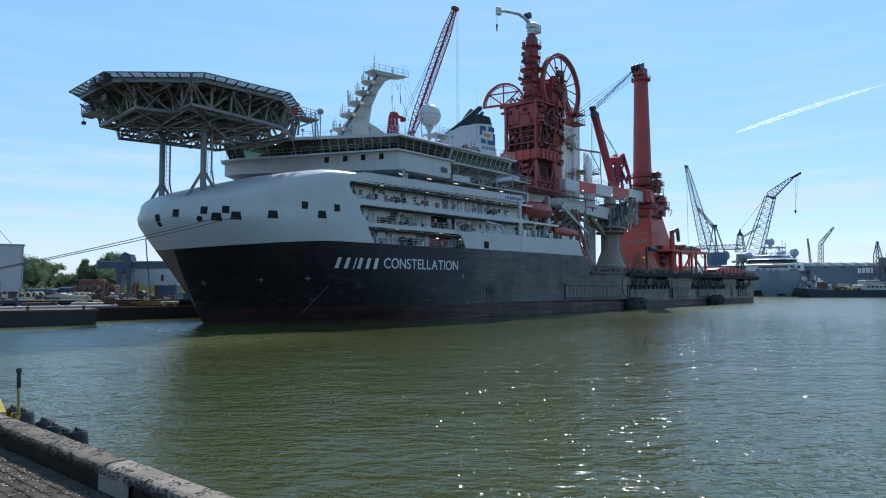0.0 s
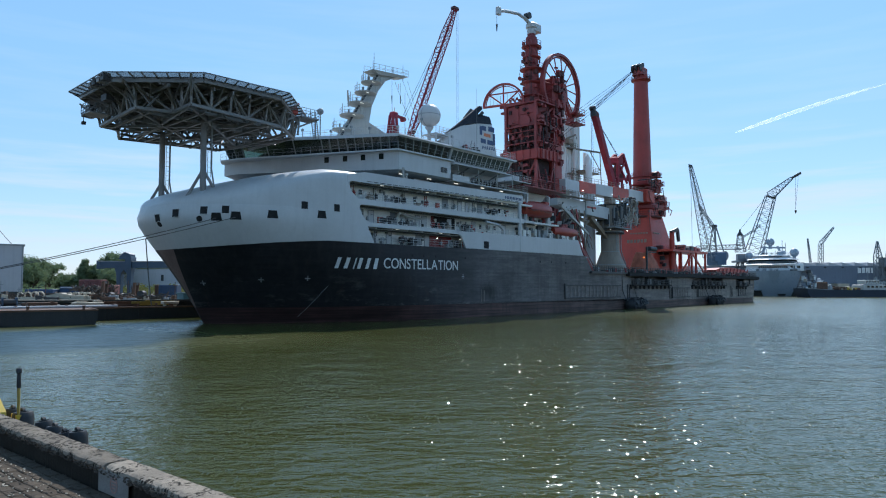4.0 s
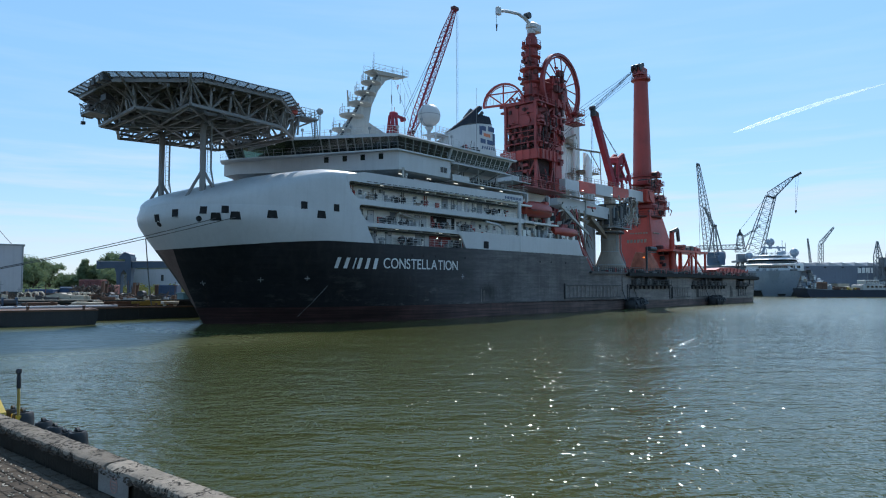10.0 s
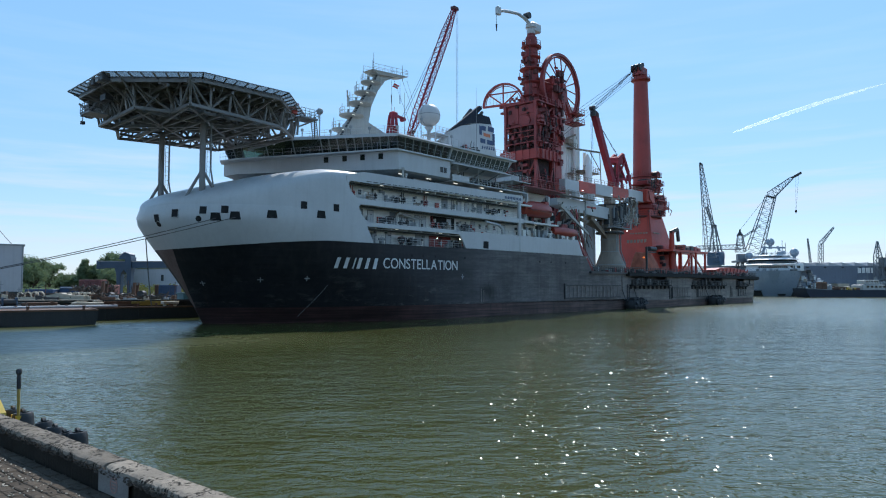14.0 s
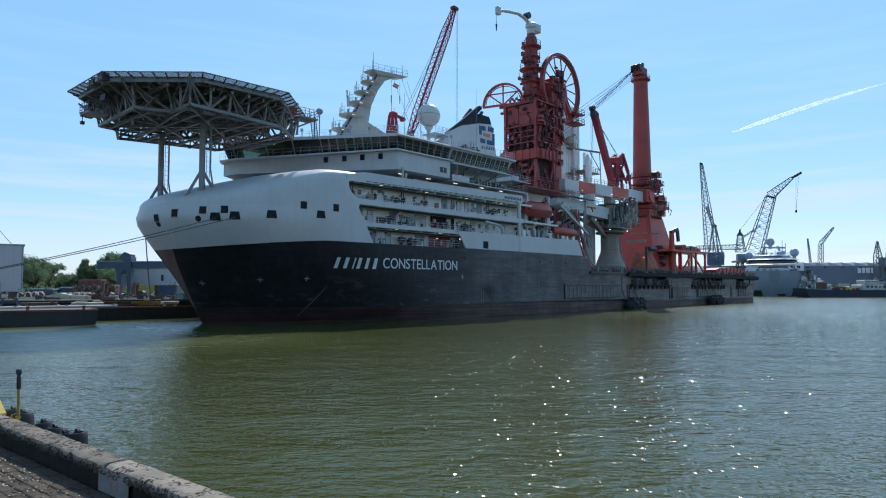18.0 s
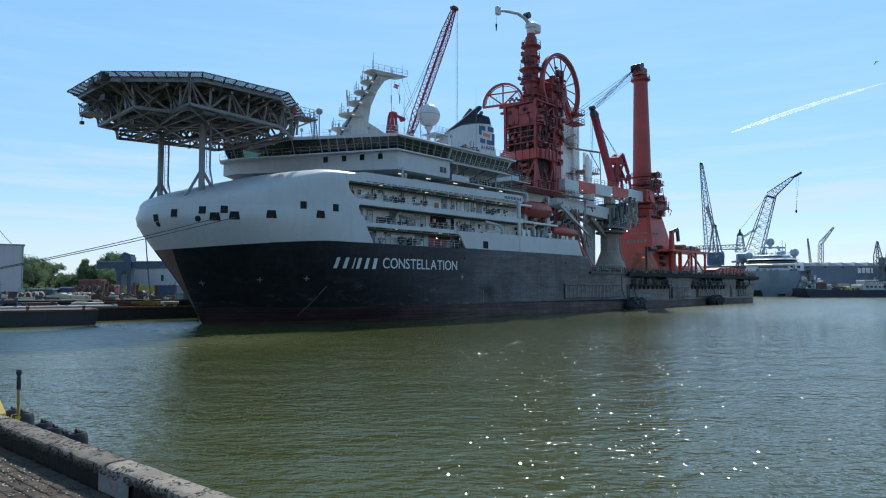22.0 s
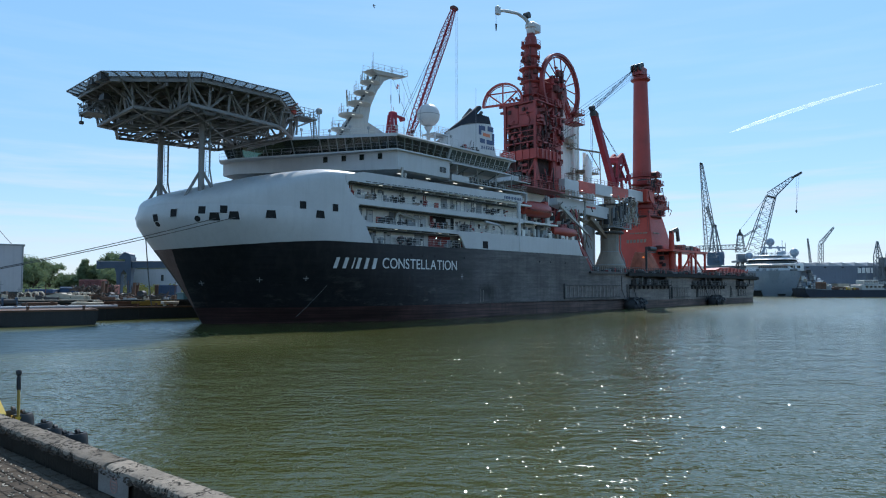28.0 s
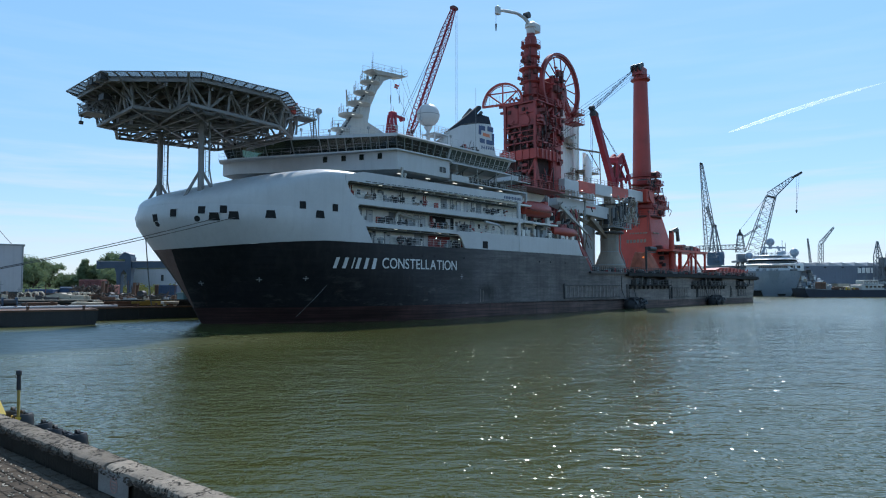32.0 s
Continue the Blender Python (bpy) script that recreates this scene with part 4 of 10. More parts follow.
    # after deckhouse with its own row of leaning windows
    part("after_house", Shape().prism([(31.4, -10.8), (31.4, 12), (54, 12), (54, -10.8)], 19.0, 23.5), WHITE, ship, "white after deckhouse")
    part("after_house_top", Shape().box(47.5, 54, -10.8, 12, 23.5, 24.6), WHITE, ship)
    part("after_walkway", Shape().box(31.45, 47.4, -HALF, -9.0, 23.52, 23.68), WHITE, ship)
    part("railing", Shape().rail([(31.6, -HALF + 0.06, 23.68), (47.3, -HALF + 0.06, 23.68), (47.3, -11, 23.68)], 1.0, 1.25, 0.022), MASTPAINT, ship)
    for x in (32.2, 36.0, 40.0, 44.0):
        part("walkway_bracket", Shape().beam((x, -10.85, 22.3), (x, -13.9, 23.5), 0.14, 0.2), GREY, ship)
    part("balcony_panel", Shape().box(31.45, 35.5, -HALF - 0.02, -HALF + 0.08, 20.9, 21.85), WHITE, ship, "white bulwark panel of the after balcony")
    for x, h, mt in ((31.9, 1.3, DARK), (36.8, 1.5, GREY), (37.3, 0.9, DARK), (41.2, 1.2, GREY), (45.9, 1.4, DARK), (48.4, 1.1, GREY), (49.3, 0.8, TAN)):
        part("balcony_locker", Shape().chamfer_box(x, x + 0.55, -11.5, -10.85, 21.02, 21.02 + h, 0.05).tube((x + 0.8, -11.0, 21.02), (x + 0.8, -11.0, 23.4), 0.07, seg=6), mt, ship)
    for x in (33.0, 38.0, 43.0, 47.2):
        part("balcony_post", Shape().tube((x, -HALF + 0.25, 21.0), (x, -HALF + 0.25, 23.5), 0.06, seg=8), MASTPAINT, ship)
    for x, h in ((21.15, 1.55), (21.75, 0.75)):
        part("deck_vent", Shape().lathe((x, -HALF + 0.35, 19.7), [(0.16, 0), (0.16, h), (0.26, h + 0.05), (0.24, h + 0.3), (0.06, h + 0.36)], 12), MASTPAINT, ship, "pale mushroom vent on the fascia")
    part("after_control_room", Shape().rings([[(31.7, -13.0, 23.7), (46.6, -13.0, 23.7), (46.6, 0, 23.7), (31.7, 0, 23.7)], [(31.7, -14.0, 26.0), (47.6, -14.0, 26.0), (47.6, 0, 26.0), (31.7, 0, 26.0)]]), WHITE, ship)
    for k in range(12):
        x = 32.1 + k * 1.24
        p = [Vector((x, -13.22, 24.2)), Vector((x + 1.0, -13.22, 24.2)), Vector((x + 1.0, -13.9, 25.75)), Vector((x, -13.9, 25.75))]
        nr = Vector((0, -0.05, 0))
        part("control_room_window", Shape().rings([p, [q + nr for q in p]]), ROOMPANE, ship)
    part("after_roof", Shape().box(31.5, 48.2, -14.4, 12, 26.0, 26.3), WHITE, ship)
    part("roof_rail", Shape().rail([(31.8, -14.2, 26.3), (48, -14.2, 26.3), (48, 8, 26.3)], 1.1, 1.3, 0.03), WHITE, ship)
    # lower after balconies
    for z, a, b in ((21.0, 31.5, 51.4), (22.85, 47.5, 52.5)):
        part("balcony", Shape().box(a, b, -HALF - 0.02, -10.7, z - 0.14, z), WHITE, ship, "white after balcony deck")
        part("railing", Shape().rail([(max(a, 35.6), -HALF + 0.04, z), (b, -HALF + 0.04, z), (b, -11, z)], 1.05, 1.1, 0.026), MASTPAINT, ship)
    for k in range(13):
        x = 38.6 + k * 0.78
        part("balcony_window", Shape().box(x, x + 0.5, -10.86, -10.8, 21.35, 22.75), PANE, ship)
    for x in (32.4, 35.0):
        part("balcony_door", Shape().box(x, x + 0.85, -10.88, -10.8, 21.05, 23.0), GREY, ship)
    for x in (24.9, 29.6):
        part("soffit_door", Shape().box(x, x + 1.3, -11.26, -11.2, 19.1, 21.0), DARK, ship)
    for x in (21.3, 27.2, 33.4, 40.0, 45.2):
        part("ceiling_lamp", Shape().box(x, x + 0.8, -13.1, -12.9, 20.76, 20.84), LAMP, ship)


bridge()


# ---- helideck over the bow ----
def helideck():
    cx, cy, z, R, rot = -3.75, -1.75, 27.7, 14.05, 155.4
    oct8 = lambda r, zz: [Vector((cx + r * math.cos(radians(rot + 45 * k)), cy + r * math.sin(radians(rot + 45 * k)), zz)) for k in range(8)]
    hd = part("helideck", Shape().rings([oct8(R - 1.25, z - 0.42), oct8(R - 1.25, z - 0.12)]), STEEL, ship, "grey octagonal helideck on lattice trusses and two columns")
    # sloping safety nets, one panel at a time
    a8, b8 = oct8(R - 1.25, z - 0.18), oct8(R, z + 0.04)
    for k in range(8):
        a, b, c, d = a8[k], a8[(k + 1) % 8], b8[(k + 1) % 8], b8[k]
        n = 8
        for i in range(n):
            p = [a.lerp(b, (i + .05) / n), a.lerp(b, (i + .95) / n), d.lerp(c, (i + .95) / n), d.lerp(c, (i + .05) / n)]
            if k == 0 and i >= 4:
                c0 = (p[0] + p[2]) / 2
                part("edge_locker", Shape().at(c0 - Vector((0, 0, 0.25 - 0.1 * (i % 2))), 0.8, 0.7, 0.5 + 0.3 * (i % 2)), (STEEL, DARK)[i % 2], hd)
                continue
            part("net_panel", Shape().rings([p, [q - Vector((0, 0, 0.05)) for q in p]]), NET, hd)
        for i in range(n + 1):
            part("net_arm", Shape().beam(a.lerp(b, i / n) - Vector((0, 0, 0.12)), d.lerp(c, i / n) - Vector((0, 0, 0.05)), 0.12, 0.14), STEEL, hd)
        part("net_rim", Shape().beam(d, c, 0.1, 0.1), STEEL, hd)
        part("deck_beam", Shape().beam(a - Vector((0, 0, 0.4)), b - Vector((0, 0, 0.4)), 0.2, 0.3), STEEL, hd)
        mid = Vector((cx, cy, 0))
        for i in range(6):
            e = a.lerp(b, (i + 0.5) / 6) - Vector((0, 0, 0.5))
            f = Vector((e.x + (mid.x - e.x) * 0.24, e.y + (mid.y - e.y) * 0.24, z - 0.75 - 1.3 * (i % 2)))
            part("edge_bracket", Shape().beam(e, f, 0.16, 0.22).tube(f, Vector((f.x, f.y, z - 0.5)), 0.09, seg=5), STEEL, hd)
            if i < 5:
                e2 = a.lerp(b, (i + 1.5) / 6) - Vector((0, 0, 0.55))
                part("edge_lacing", Shape().tube(f, e2, 0.08, seg=5), STEEL, hd)
    # lower frame: an uneven outline, posts and diagonals up to the deck
    zl, zu = 24.6, z - 0.65
    low = [(-13.3, -6.6), (-9.6, -7.7), (-9.9, -12.4), (2.7, -10.9), (7.8, -6.5), (5.4, 8.0), (-7.7, 11.0), (-10.0, 6.0), (-12.3, 5.5)]
    for k in range(len(low)):
        p, q = Vector((*low[k], zl)), Vector((*low[(k + 1) % len(low)], zl))
        part("lower_chord", Shape().beam(p, q, 0.32, 0.32), STEEL, hd)
        n = max(1, round((q - p).length / 2.6))
        up = lambda v: Vector((cx + (v.x - cx) * 1.04, cy + (v.y - cy) * 1.04, zu))
        for i in range(n):
            u, v = p.lerp(q, i / n), p.lerp(q, (i + 1) / n)
            part("post", Shape().beam(u, up(u), 0.26, 0.26), STEEL, hd)
            part("brace", Shape().tube(u, up(v), 0.15, seg=6) if i % 2 else Shape().tube(up(u), v, 0.15, seg=6), STEEL, hd)
            if i % 2 == 0:
                part("knee", Shape().tube(u.lerp(v, 0.5), up(u), 0.1, seg=6), STEEL, hd)
        if k not in (3, 4):
            pu, qu = up(p), up(q)
            part("upper_chord", Shape().beam(pu, qu, 0.3, 0.36), STEEL, hd)
            # raking strut out to the net edge
            e = Vector((cx + (p.x - cx) * 1.22, cy + (p.y - cy) * 1.22, zu + 0.25))
            part("raking_strut", Shape().tube(p + Vector((0, 0, 0.7)), e, 0.12, seg=6), STEEL, hd)
    for k in range(9):
        yy = -10.0 + k * 2.3
        x0, x1 = (-9.8 if yy < -8 else (-12.6 if yy < 5.4 else -8.6), 3.2 + (yy + 10.5) * 1.15 if yy < -6.4 else 7.8 - (yy + 6.5) * 0.165)
        if k % 2 == 0:
            part("floor_girder", Shape().beam((x0, yy, zl + 0.05), (x1, yy + 0.5, zl + 0.05), 0.24, 0.3), STEEL, hd)
        part("floor_joist", Shape().beam((cx - 11.5 + abs(yy - cy) * 0.35, yy, z - 0.7), (cx + 11.5 - abs(yy - cy) * 0.35, yy, z - 0.7), 0.2, 0.5), STEEL, hd)
        for i in range(5):
            xa = x0 + (x1 - x0) * i / 5
            xb = x0 + (x1 - x0) * (i + 1) / 5
            part("web_brace", Shape().tube((xa, yy, zl), ((xa + xb) / 2, yy, z - 0.8), 0.11, seg=5).tube(((xa + xb) / 2, yy, z - 0.8), (xb, yy, zl), 0.11, seg=5), STEEL, hd)
    for k in range(10):
        xx = -11.6 + k * 2.1
        if k % 3 != 1:
            part("cross_girder", Shape().beam((xx, -6.5 if xx < -10 else (-11 if xx < 2.5 else -13.2 + xx * 0.85), zl - 0.1), (xx + 0.4, 5.5 if xx < -10 else (9.2 if xx < 4 else 4.0), zl - 0.1), 0.26, 0.3), STEEL, hd)
        half = 11.6 * math.cos(math.asin(min(0.99, abs(xx - cx) / 12.4)))
        part("under_girder", Shape().beam((xx, cy - half, z - 1.0), (xx, cy + half, z - 1.0), 0.24, 0.4), STEEL, hd)
    for a, b in (((-13.0, -6.0), (-2, 4)), ((-9.8, -12.0), (-6, 9.5)), ((-9.8, -12.0), (4, 2)), ((1.6, -11), (-9.5, 6)), ((-12.2, 5), (-4, -4)), ((3, -5), (-5, 9.5))):
        part("floor_brace", Shape().beam((*a, zl - 0.05), (*b, zl - 0.05), 0.3, 0.34), STEEL, hd)
    # pipes and cable trays slung under the floor
    random.seed(61)
    for k in range(44):
        x, y = random.uniform(-11, 7), random.uniform(-6, 6)
        if random.random() < 0.5:
            part("slung_pipe", Shape().tube((x, y, zl + 0.5), (x + random.uniform(2, 5), y + random.uniform(-0.4, 0.4), zl + 0.5), 0.09, seg=6), STEEL, hd)
        else:
            part("slung_box", Shape().at((x, y, zl + 0.7), random.uniform(0.4, 1.2), random.uniform(0.4, 1.0), random.uniform(0.4, 0.9)), STEEL, hd)
    # walkway frame hanging along the starboard edge
    for p, q, dz in (((-7.7, 11.3), (5.6, 8.4), 1.15),):
        p, q = Vector((*p, zl)), Vector((*q, zl))
        h = Vector((0, 0, dz))
        part("catwalk_chord", Shape().beam(p, q, 0.22, 0.22).beam(p + h, q + h, 0.2, 0.2), STEEL, hd)
        n = max(2, round((q - p).length / 1.3))
        for i in range(n):
            u, v = p.lerp(q, i / n), p.lerp(q, (i + 1) / n)
            part("catwalk_brace", Shape().tube(u, v + h, 0.09, seg=5).tube(u, u + h, 0.09, seg=5), STEEL, hd)
            if i % 3 == 0:
                part("hanger", Shape().tube(u + h, Vector((u.x * 0.95, u.y * 0.9, zu)), 0.12, seg=6), STEEL, hd)
    part("side_stage", Shape().box(-15.9, -13.6, -0.6, 1.9, 24.65, 24.8).rail([(-13.6, -0.6, 24.8), (-15.9, -0.6, 24.8), (-15.9, 1.9, 24.8), (-13.6, 1.9, 24.8)], 1.1, 0.6, 0.04).tube((-14, 0, 24.8), (-13, 0.5, 27), 0.12).tube((-15.6, 1.2, 24.8), (-13.8, 1.0, 27.0), 0.1), STEEL, hd, "small railed stage under the deck edge")
    # gear hung along the bow edge: lockers, a lamp bracket, short rails
    for px, py, pz, sx, sy, sz in ((-14.6, -2.2, 26.2, 0.9, 1.4, 0.7), (-14.2, 3.6, 26.0, 0.8, 1.1, 0.9), (-15.2, 2.8, 25.0, 0.5, 0.5, 0.5), (-13.6, 5.2, 25.6, 0.7, 0.8, 0.6)):
        part("edge_locker", Shape().at((px, py, pz), sx, sy, sz), DARK, hd)
    part("lamp_bracket", Shape().tube((-15.6, 1.9, 24.7), (-15.6, 1.9, 23.9), 0.05, seg=5).at((-15.6, 1.9, 23.8), 0.4, 0.4, 0.35), DARK, hd)
    part("railing", Shape().rail([(-16.2, -4.4, 27.2), (-15.6, 0.4, 27.2), (-14.2, 4.6, 27.2)], 1.0, 0.8, 0.045, 2), STEEL, hd)
    # columns with raked feet
    for lx, ly, zb in ((-5.15, 3.9, 15.3), (-4.9, -6.1, 15.9)):
        col = part("column", Shape().tube((lx, ly, zb), (lx, ly, zl), 0.36, seg=16), STEEL, hd, "grey support column")
        for dx, dy in ((-1.6, 0.8), (1.7, -0.9), (1.4, 1.6)):
            part("raker", Shape().tube((lx, ly, zb + 2.9), (lx + dx, ly + dy, zb - 0.5), 0.19), STEEL, col)
        part("drain_pipe", Shape().pipe([(lx + 0.8, ly - 0.5, zl), (lx + 0.8, ly - 0.5, zb + 3), (lx + 1.3, ly - 0.6, zb)], 0.1), GREY, col)
        part("column_ladder", Shape().ladder((lx + 0.55, ly - 0.4, zb + 2), (lx + 0.55, ly - 0.4, zl), 0.4, 0.035, 0.6), STEEL, col)
    # stair landing on the after port side, with red fire monitor and stair to the roof
    part("landing", Shape().box(6.6, 9.4, -9.9, -7.6, 26.75, 26.95).beam((6.0, -9.2, 26.6), (3.2, -9.6, 25.6), 0.18, 0.25).beam((9, -9.2, 26.7), (6.8, -9.2, 25.6), 0.16, 0.2), STEEL, hd)
    part("railing", Shape().rail([(6.6, -9.9, 26.95), (9.4, -9.9, 26.95), (9.4, -7.6, 26.95)], 1.1, 0.7, 0.04), STEEL, hd)
    mon = part("fire_monitor", Shape().chamfer_box(5.4, 6.5, -9.4, -8.2, 27.2, 28.1, 0.15).tube((6.0, -8.8, 28.0), (6.7, -9.2, 28.6), 0.14), CRANE_RED, hd, "red fire monitor on the deck edge")
    part("monitor_stand", Shape().tube((6.0, -8.8, 26.4), (6.0, -8.8, 27.3), 0.2), STEEL, mon)
    part("stair", Shape().ladder((9.7, -9.0, 24.4), (9.2, -9.0, 27.4), 0.9, 0.06, 0.25), STEEL, hd)
    part("stair_leg", Shape().tube((6.4, -9.4, 24.4), (6.6, -9.4, 26.8), 0.14), STEEL, hd)
    part("stair_leg", Shape().tube((9.2, -9.4, 24.4), (9.2, -9.4, 26.8), 0.1), STEEL, hd)


helideck()


# ---- fittings on the bow ----
def on_bow(x, z):
    """A pose on the port side of the bow shell: x aft along it, y up along it, z outwards."""
    e = 0.05
    p = Vector((x, -half_breadth(x, z), z))
    px = Vector((x + e, -half_breadth(x + e, z), z)) - Vector((x - e, -half_breadth(x - e, z), z))
    pz = Vector((x, -half_breadth(x, z + e), z + e)) - Vector((x, -half_breadth(x, z - e), z - e))
    a = px.normalized()
    n = a.cross(pz).normalized()
    b = n.cross(a)
    return Matrix.Translation(p) @ Matrix((a, b, n)).transposed().to_4x4()


MARK = paint("worn_white_mark", (0.30, 0.31, 0.32), 0.6, vary=0.3, scale=2.0)


def bow_fittings():
    def window(x, z, pts, label, round_=False):
        m = on_bow(x, z)
        if round_:
            pts = [(0.36 * math.cos(2 * math.pi * k / 16), 0.36 * math.sin(2 * math.pi * k / 16)) for k in range(16)]
        o = part("bow_opening", Shape().rings([[(a, b, -0.3) for a, b in pts], [(a, b, 0.03) for a, b in pts]]), HOLE, ship, label)
        o.matrix_local = m
        part("opening_rim", Shape().rings([[(a * 1.12, b * 1.12, -0.2) for a, b in pts], [(a * 1.12, b * 1.12, 0.022) for a, b in pts]]), WHITE, o)
    sq = [(-0.42, -0.46), (0.42, -0.46), (0.42, 0.46), (-0.42, 0.46)]
    trap = [(-0.66, -0.48), (0.66, -0.48), (0.5, 0.48), (-0.5, 0.48)]
    for x, z in ((-7.7, 13.4), (-5.7, 13.7), (-3.9, 13.8), (4.5, 14.75), (9.0, 14.75), (-8.55, 12.9)):
        window(x, z, sq, "square window in the white bow")
    for x, z in ((-6.0, 12.7), (-8.3, 12.2)):
        window(x, z, sq, "round mooring pipe opening", True)
    for x, z in ((-4.7, 12.95), (-3.0, 13.1), (0.7, 13.4), (6.8, 13.75)):
        window(x, z, trap, "mooring chock opening")
    # thruster marks
    for x, z in ((-2.9, 5.2), (1.9, 5.6), (6.8, 5.8)):
        o = part("thruster_mark", Shape().box(-0.045, 0.045, -0.36, 0.36, -0.05, 0.025).box(-0.36, 0.36, -0.045, 0.045, -0.05, 0.027), MARK, ship, "white cross mark")
        o.matrix_local = on_bow(x, z)
    o = part("thruster_mark", Shape().box(-0.05, 0.05, -0.4, 0.4, -0.05, 0.025).box(-0.3, 0.3, -0.05, 0.05, -0.05, 0.027), MARK, ship, "white cross mark")
    o.matrix_local = pose(33.8, -HALF, 6.3, 90, 0, 0)
    # bulbous bow draught line
    s = Shape()
    for k in range(12):
        t = k / 12
        p = on_bow(9.6 - 1.9 * t, 4.9 - 4.1 * t).translation
        q = on_bow(9.6 - 1.9 * (t + 0.07), 4.9 - 4.1 * (t + 0.07)).translation
        s.tube(p + Vector((0, -0.03, 0)), q + Vector((0, -0.03, 0)), 0.022, seg=4)
    part("pilot_mark", s, MARK, ship)
    # name: the company word as plain bars, the rest lettered
    x0 = 9.75
    for k, w in enumerate((1.05, 1.1, 0.4, 1.05, 1.05, 1.2)):
        o = part("name_bar", Shape().rings([[(q * 0.14 + (w * 0.46 if r else 0), q * 0.72, d) for q, r in ((-1, 0), (-1, 1), (1, 1), (1, 0))] for d in (-0.3, 0.035)]), LETTER, ship, "white painted name bar")
        o.matrix_local = on_bow(x0 + w * 0.43, 7.82) @ Matrix.Translation((-w * 0.43, 0, 0))
        x0 += w + 0.22
    start = 17.15
    letters("CONSTELLATION", 1.46, LETTER, ship, lambda dx: on_bow(start + dx + 0.01, 7.98) @ Matrix.Translation((0, -0.73, 0.0)), "name_letter", 0.935, 0.03)
    # small scuppers along the side
    for x in (22.5, 24.8, 27.4, 34.2, 55.0, 58.6, 63.6):
        part("scupper", Shape().box(x, x + 0.3, -HALF - 0.02, -HALF + 0.1, 9.0, 9.3), HOLE, ship)


bow_fittings()


# ---- radar mast, radome, funnel ----
def masts():
    def sec(x0, x1, hw, z):
        return [(x0, -hw, z), (x1, -hw, z), (x1, hw, z), (x0, hw, z)]
    m = part("radar_mast", Shape().rings([sec(19.9, 27.0, 0.7, 26.4), sec(21.7, 26.6, 0.65, 29.2), sec(23.1, 26.7, 0.6, 31.0), sec(25.2, 27.4, 0.5, 34.0), sec(27.1, 28.9, 0.45, 36.9), sec(28.7, 31.0, 0.45, 39.5)]), MASTPAINT, ship, "cream raked radar mast with stepped platforms", smooth=False)
    for x0, x1, z in ((19.3, 23.6, 29.2), (20.7, 26.3, 31.8), (22.3, 27.8, 34.0), (23.8, 28.8, 36.0), (25.2, 29.9, 38.0)):
        c, r = (x0 + x1) / 2 + 0.15, (x1 - x0) * 0.36
        pf = part("platform", Shape().lathe((c, 0, z), [(r * 0.5, -0.42), (r * 0.97, -0.1), (r, 0.05)], 20), MASTPAINT, m, smooth=False)
        part("platform_lamp", Shape().box(c - r * 0.5, c - r * 0.2, -r * 0.72, -r * 0.66, z - 0.26, z - 0.2), LAMP, pf)
        pts = [(c + r * 0.95 * math.cos(a), r * 0.95 * math.sin(a), z + 0.06) for a in [radians(60 + 240 * k / 9) for k in range(10)]]
        part("railing", Shape().rail(pts, 1.0, 1.0, 0.028, 2), MASTPAINT, pf)
        part("platform_lamp", Shape().tube((c - r * 0.6, -0.6, z), (c - r * 0.6, -0.6, z + 0.7), 0.14, seg=8), GREY, pf)
        part("platform_aerial", Shape().tube((c - r * 0.85, 0.3, z), (c - r * 0.85, 0.3, z + 1.7), 0.05, seg=5), GREY, pf)
    pf = part("top_platform", Shape().rings([[(28.6, -1.0, 39.4), (34.0, -0.8, 40.1), (34.0, 0.8, 40.1), (28.6, 1.0, 39.4)], [(27.0, -1.2, 39.9), (35.5, -1.0, 40.6), (35.5, 1.0, 40.6), (27.0, 1.2, 39.9)]]), MASTPAINT, m)
    part("railing", Shape().rail([(27.1, -1.1, 39.9), (35.4, -0.9, 40.6), (35.4, 0.9, 40.6), (27.1, 1.1, 39.9)], 1.05, 1.3, 0.03, 2), MASTPAINT, pf)
    part("bracket", Shape().side_prism([(30.6, 38.9), (32.8, 40.0), (29.5, 39.6), (29.2, 38.4)], -0.5, 0.5), MASTPAINT, m)
    for x, y, h in ((27.3, -1.1, 2.6), (29.0, 1.0, 2.2), (31.6, -0.9, 1.3), (33.3, 0.6, 2.0), (35.0, 0, 2.6)):
        part("antenna", Shape().tube((x, y, 39.9), (x, y, 40.1 + h), 0.06, 0.03, 5), GREY, m)
    part("radar_scanner", Shape().beam((21.2, -1.8, 34.9), (23.8, 1.2, 34.5), 0.22, 0.3), MASTPAINT, m, "radar scanner bar")
    part("radar_post", Shape().tube((22.9, 0, 33.1), (22.9, 0, 34.7), 0.15), MASTPAINT, m)
    part("radar_scanner", Shape().beam((25.8, -1.4, 38.5), (27.6, 0.8, 38.2), 0.18, 0.25), MASTPAINT, m)
    s = Shape()
    for x, z in ((32.4, 36.2), (34.4, 36.6)):
        s.tube((x, 0, 39.5), (x, 0, z + 0.7), 0.02, seg=4).tube((x, 0, z + 0.7), (x, 0, z - 0.7), 0.09, 0.06, 5)
    part("signal_halyard", s, DARK, m)
    s = Shape()
    for a, b in (((35.1, 0, 39.8), (39.5, -2, 27.5)), ((35.1, -1, 39.8), (37.0, -4, 27.5)), ((33.0, 0, 39.6), (35.5, -4, 26.5))):
        s.tube(a, b, 0.02, seg=4)
    part("stay_wire", s, DARK, m)
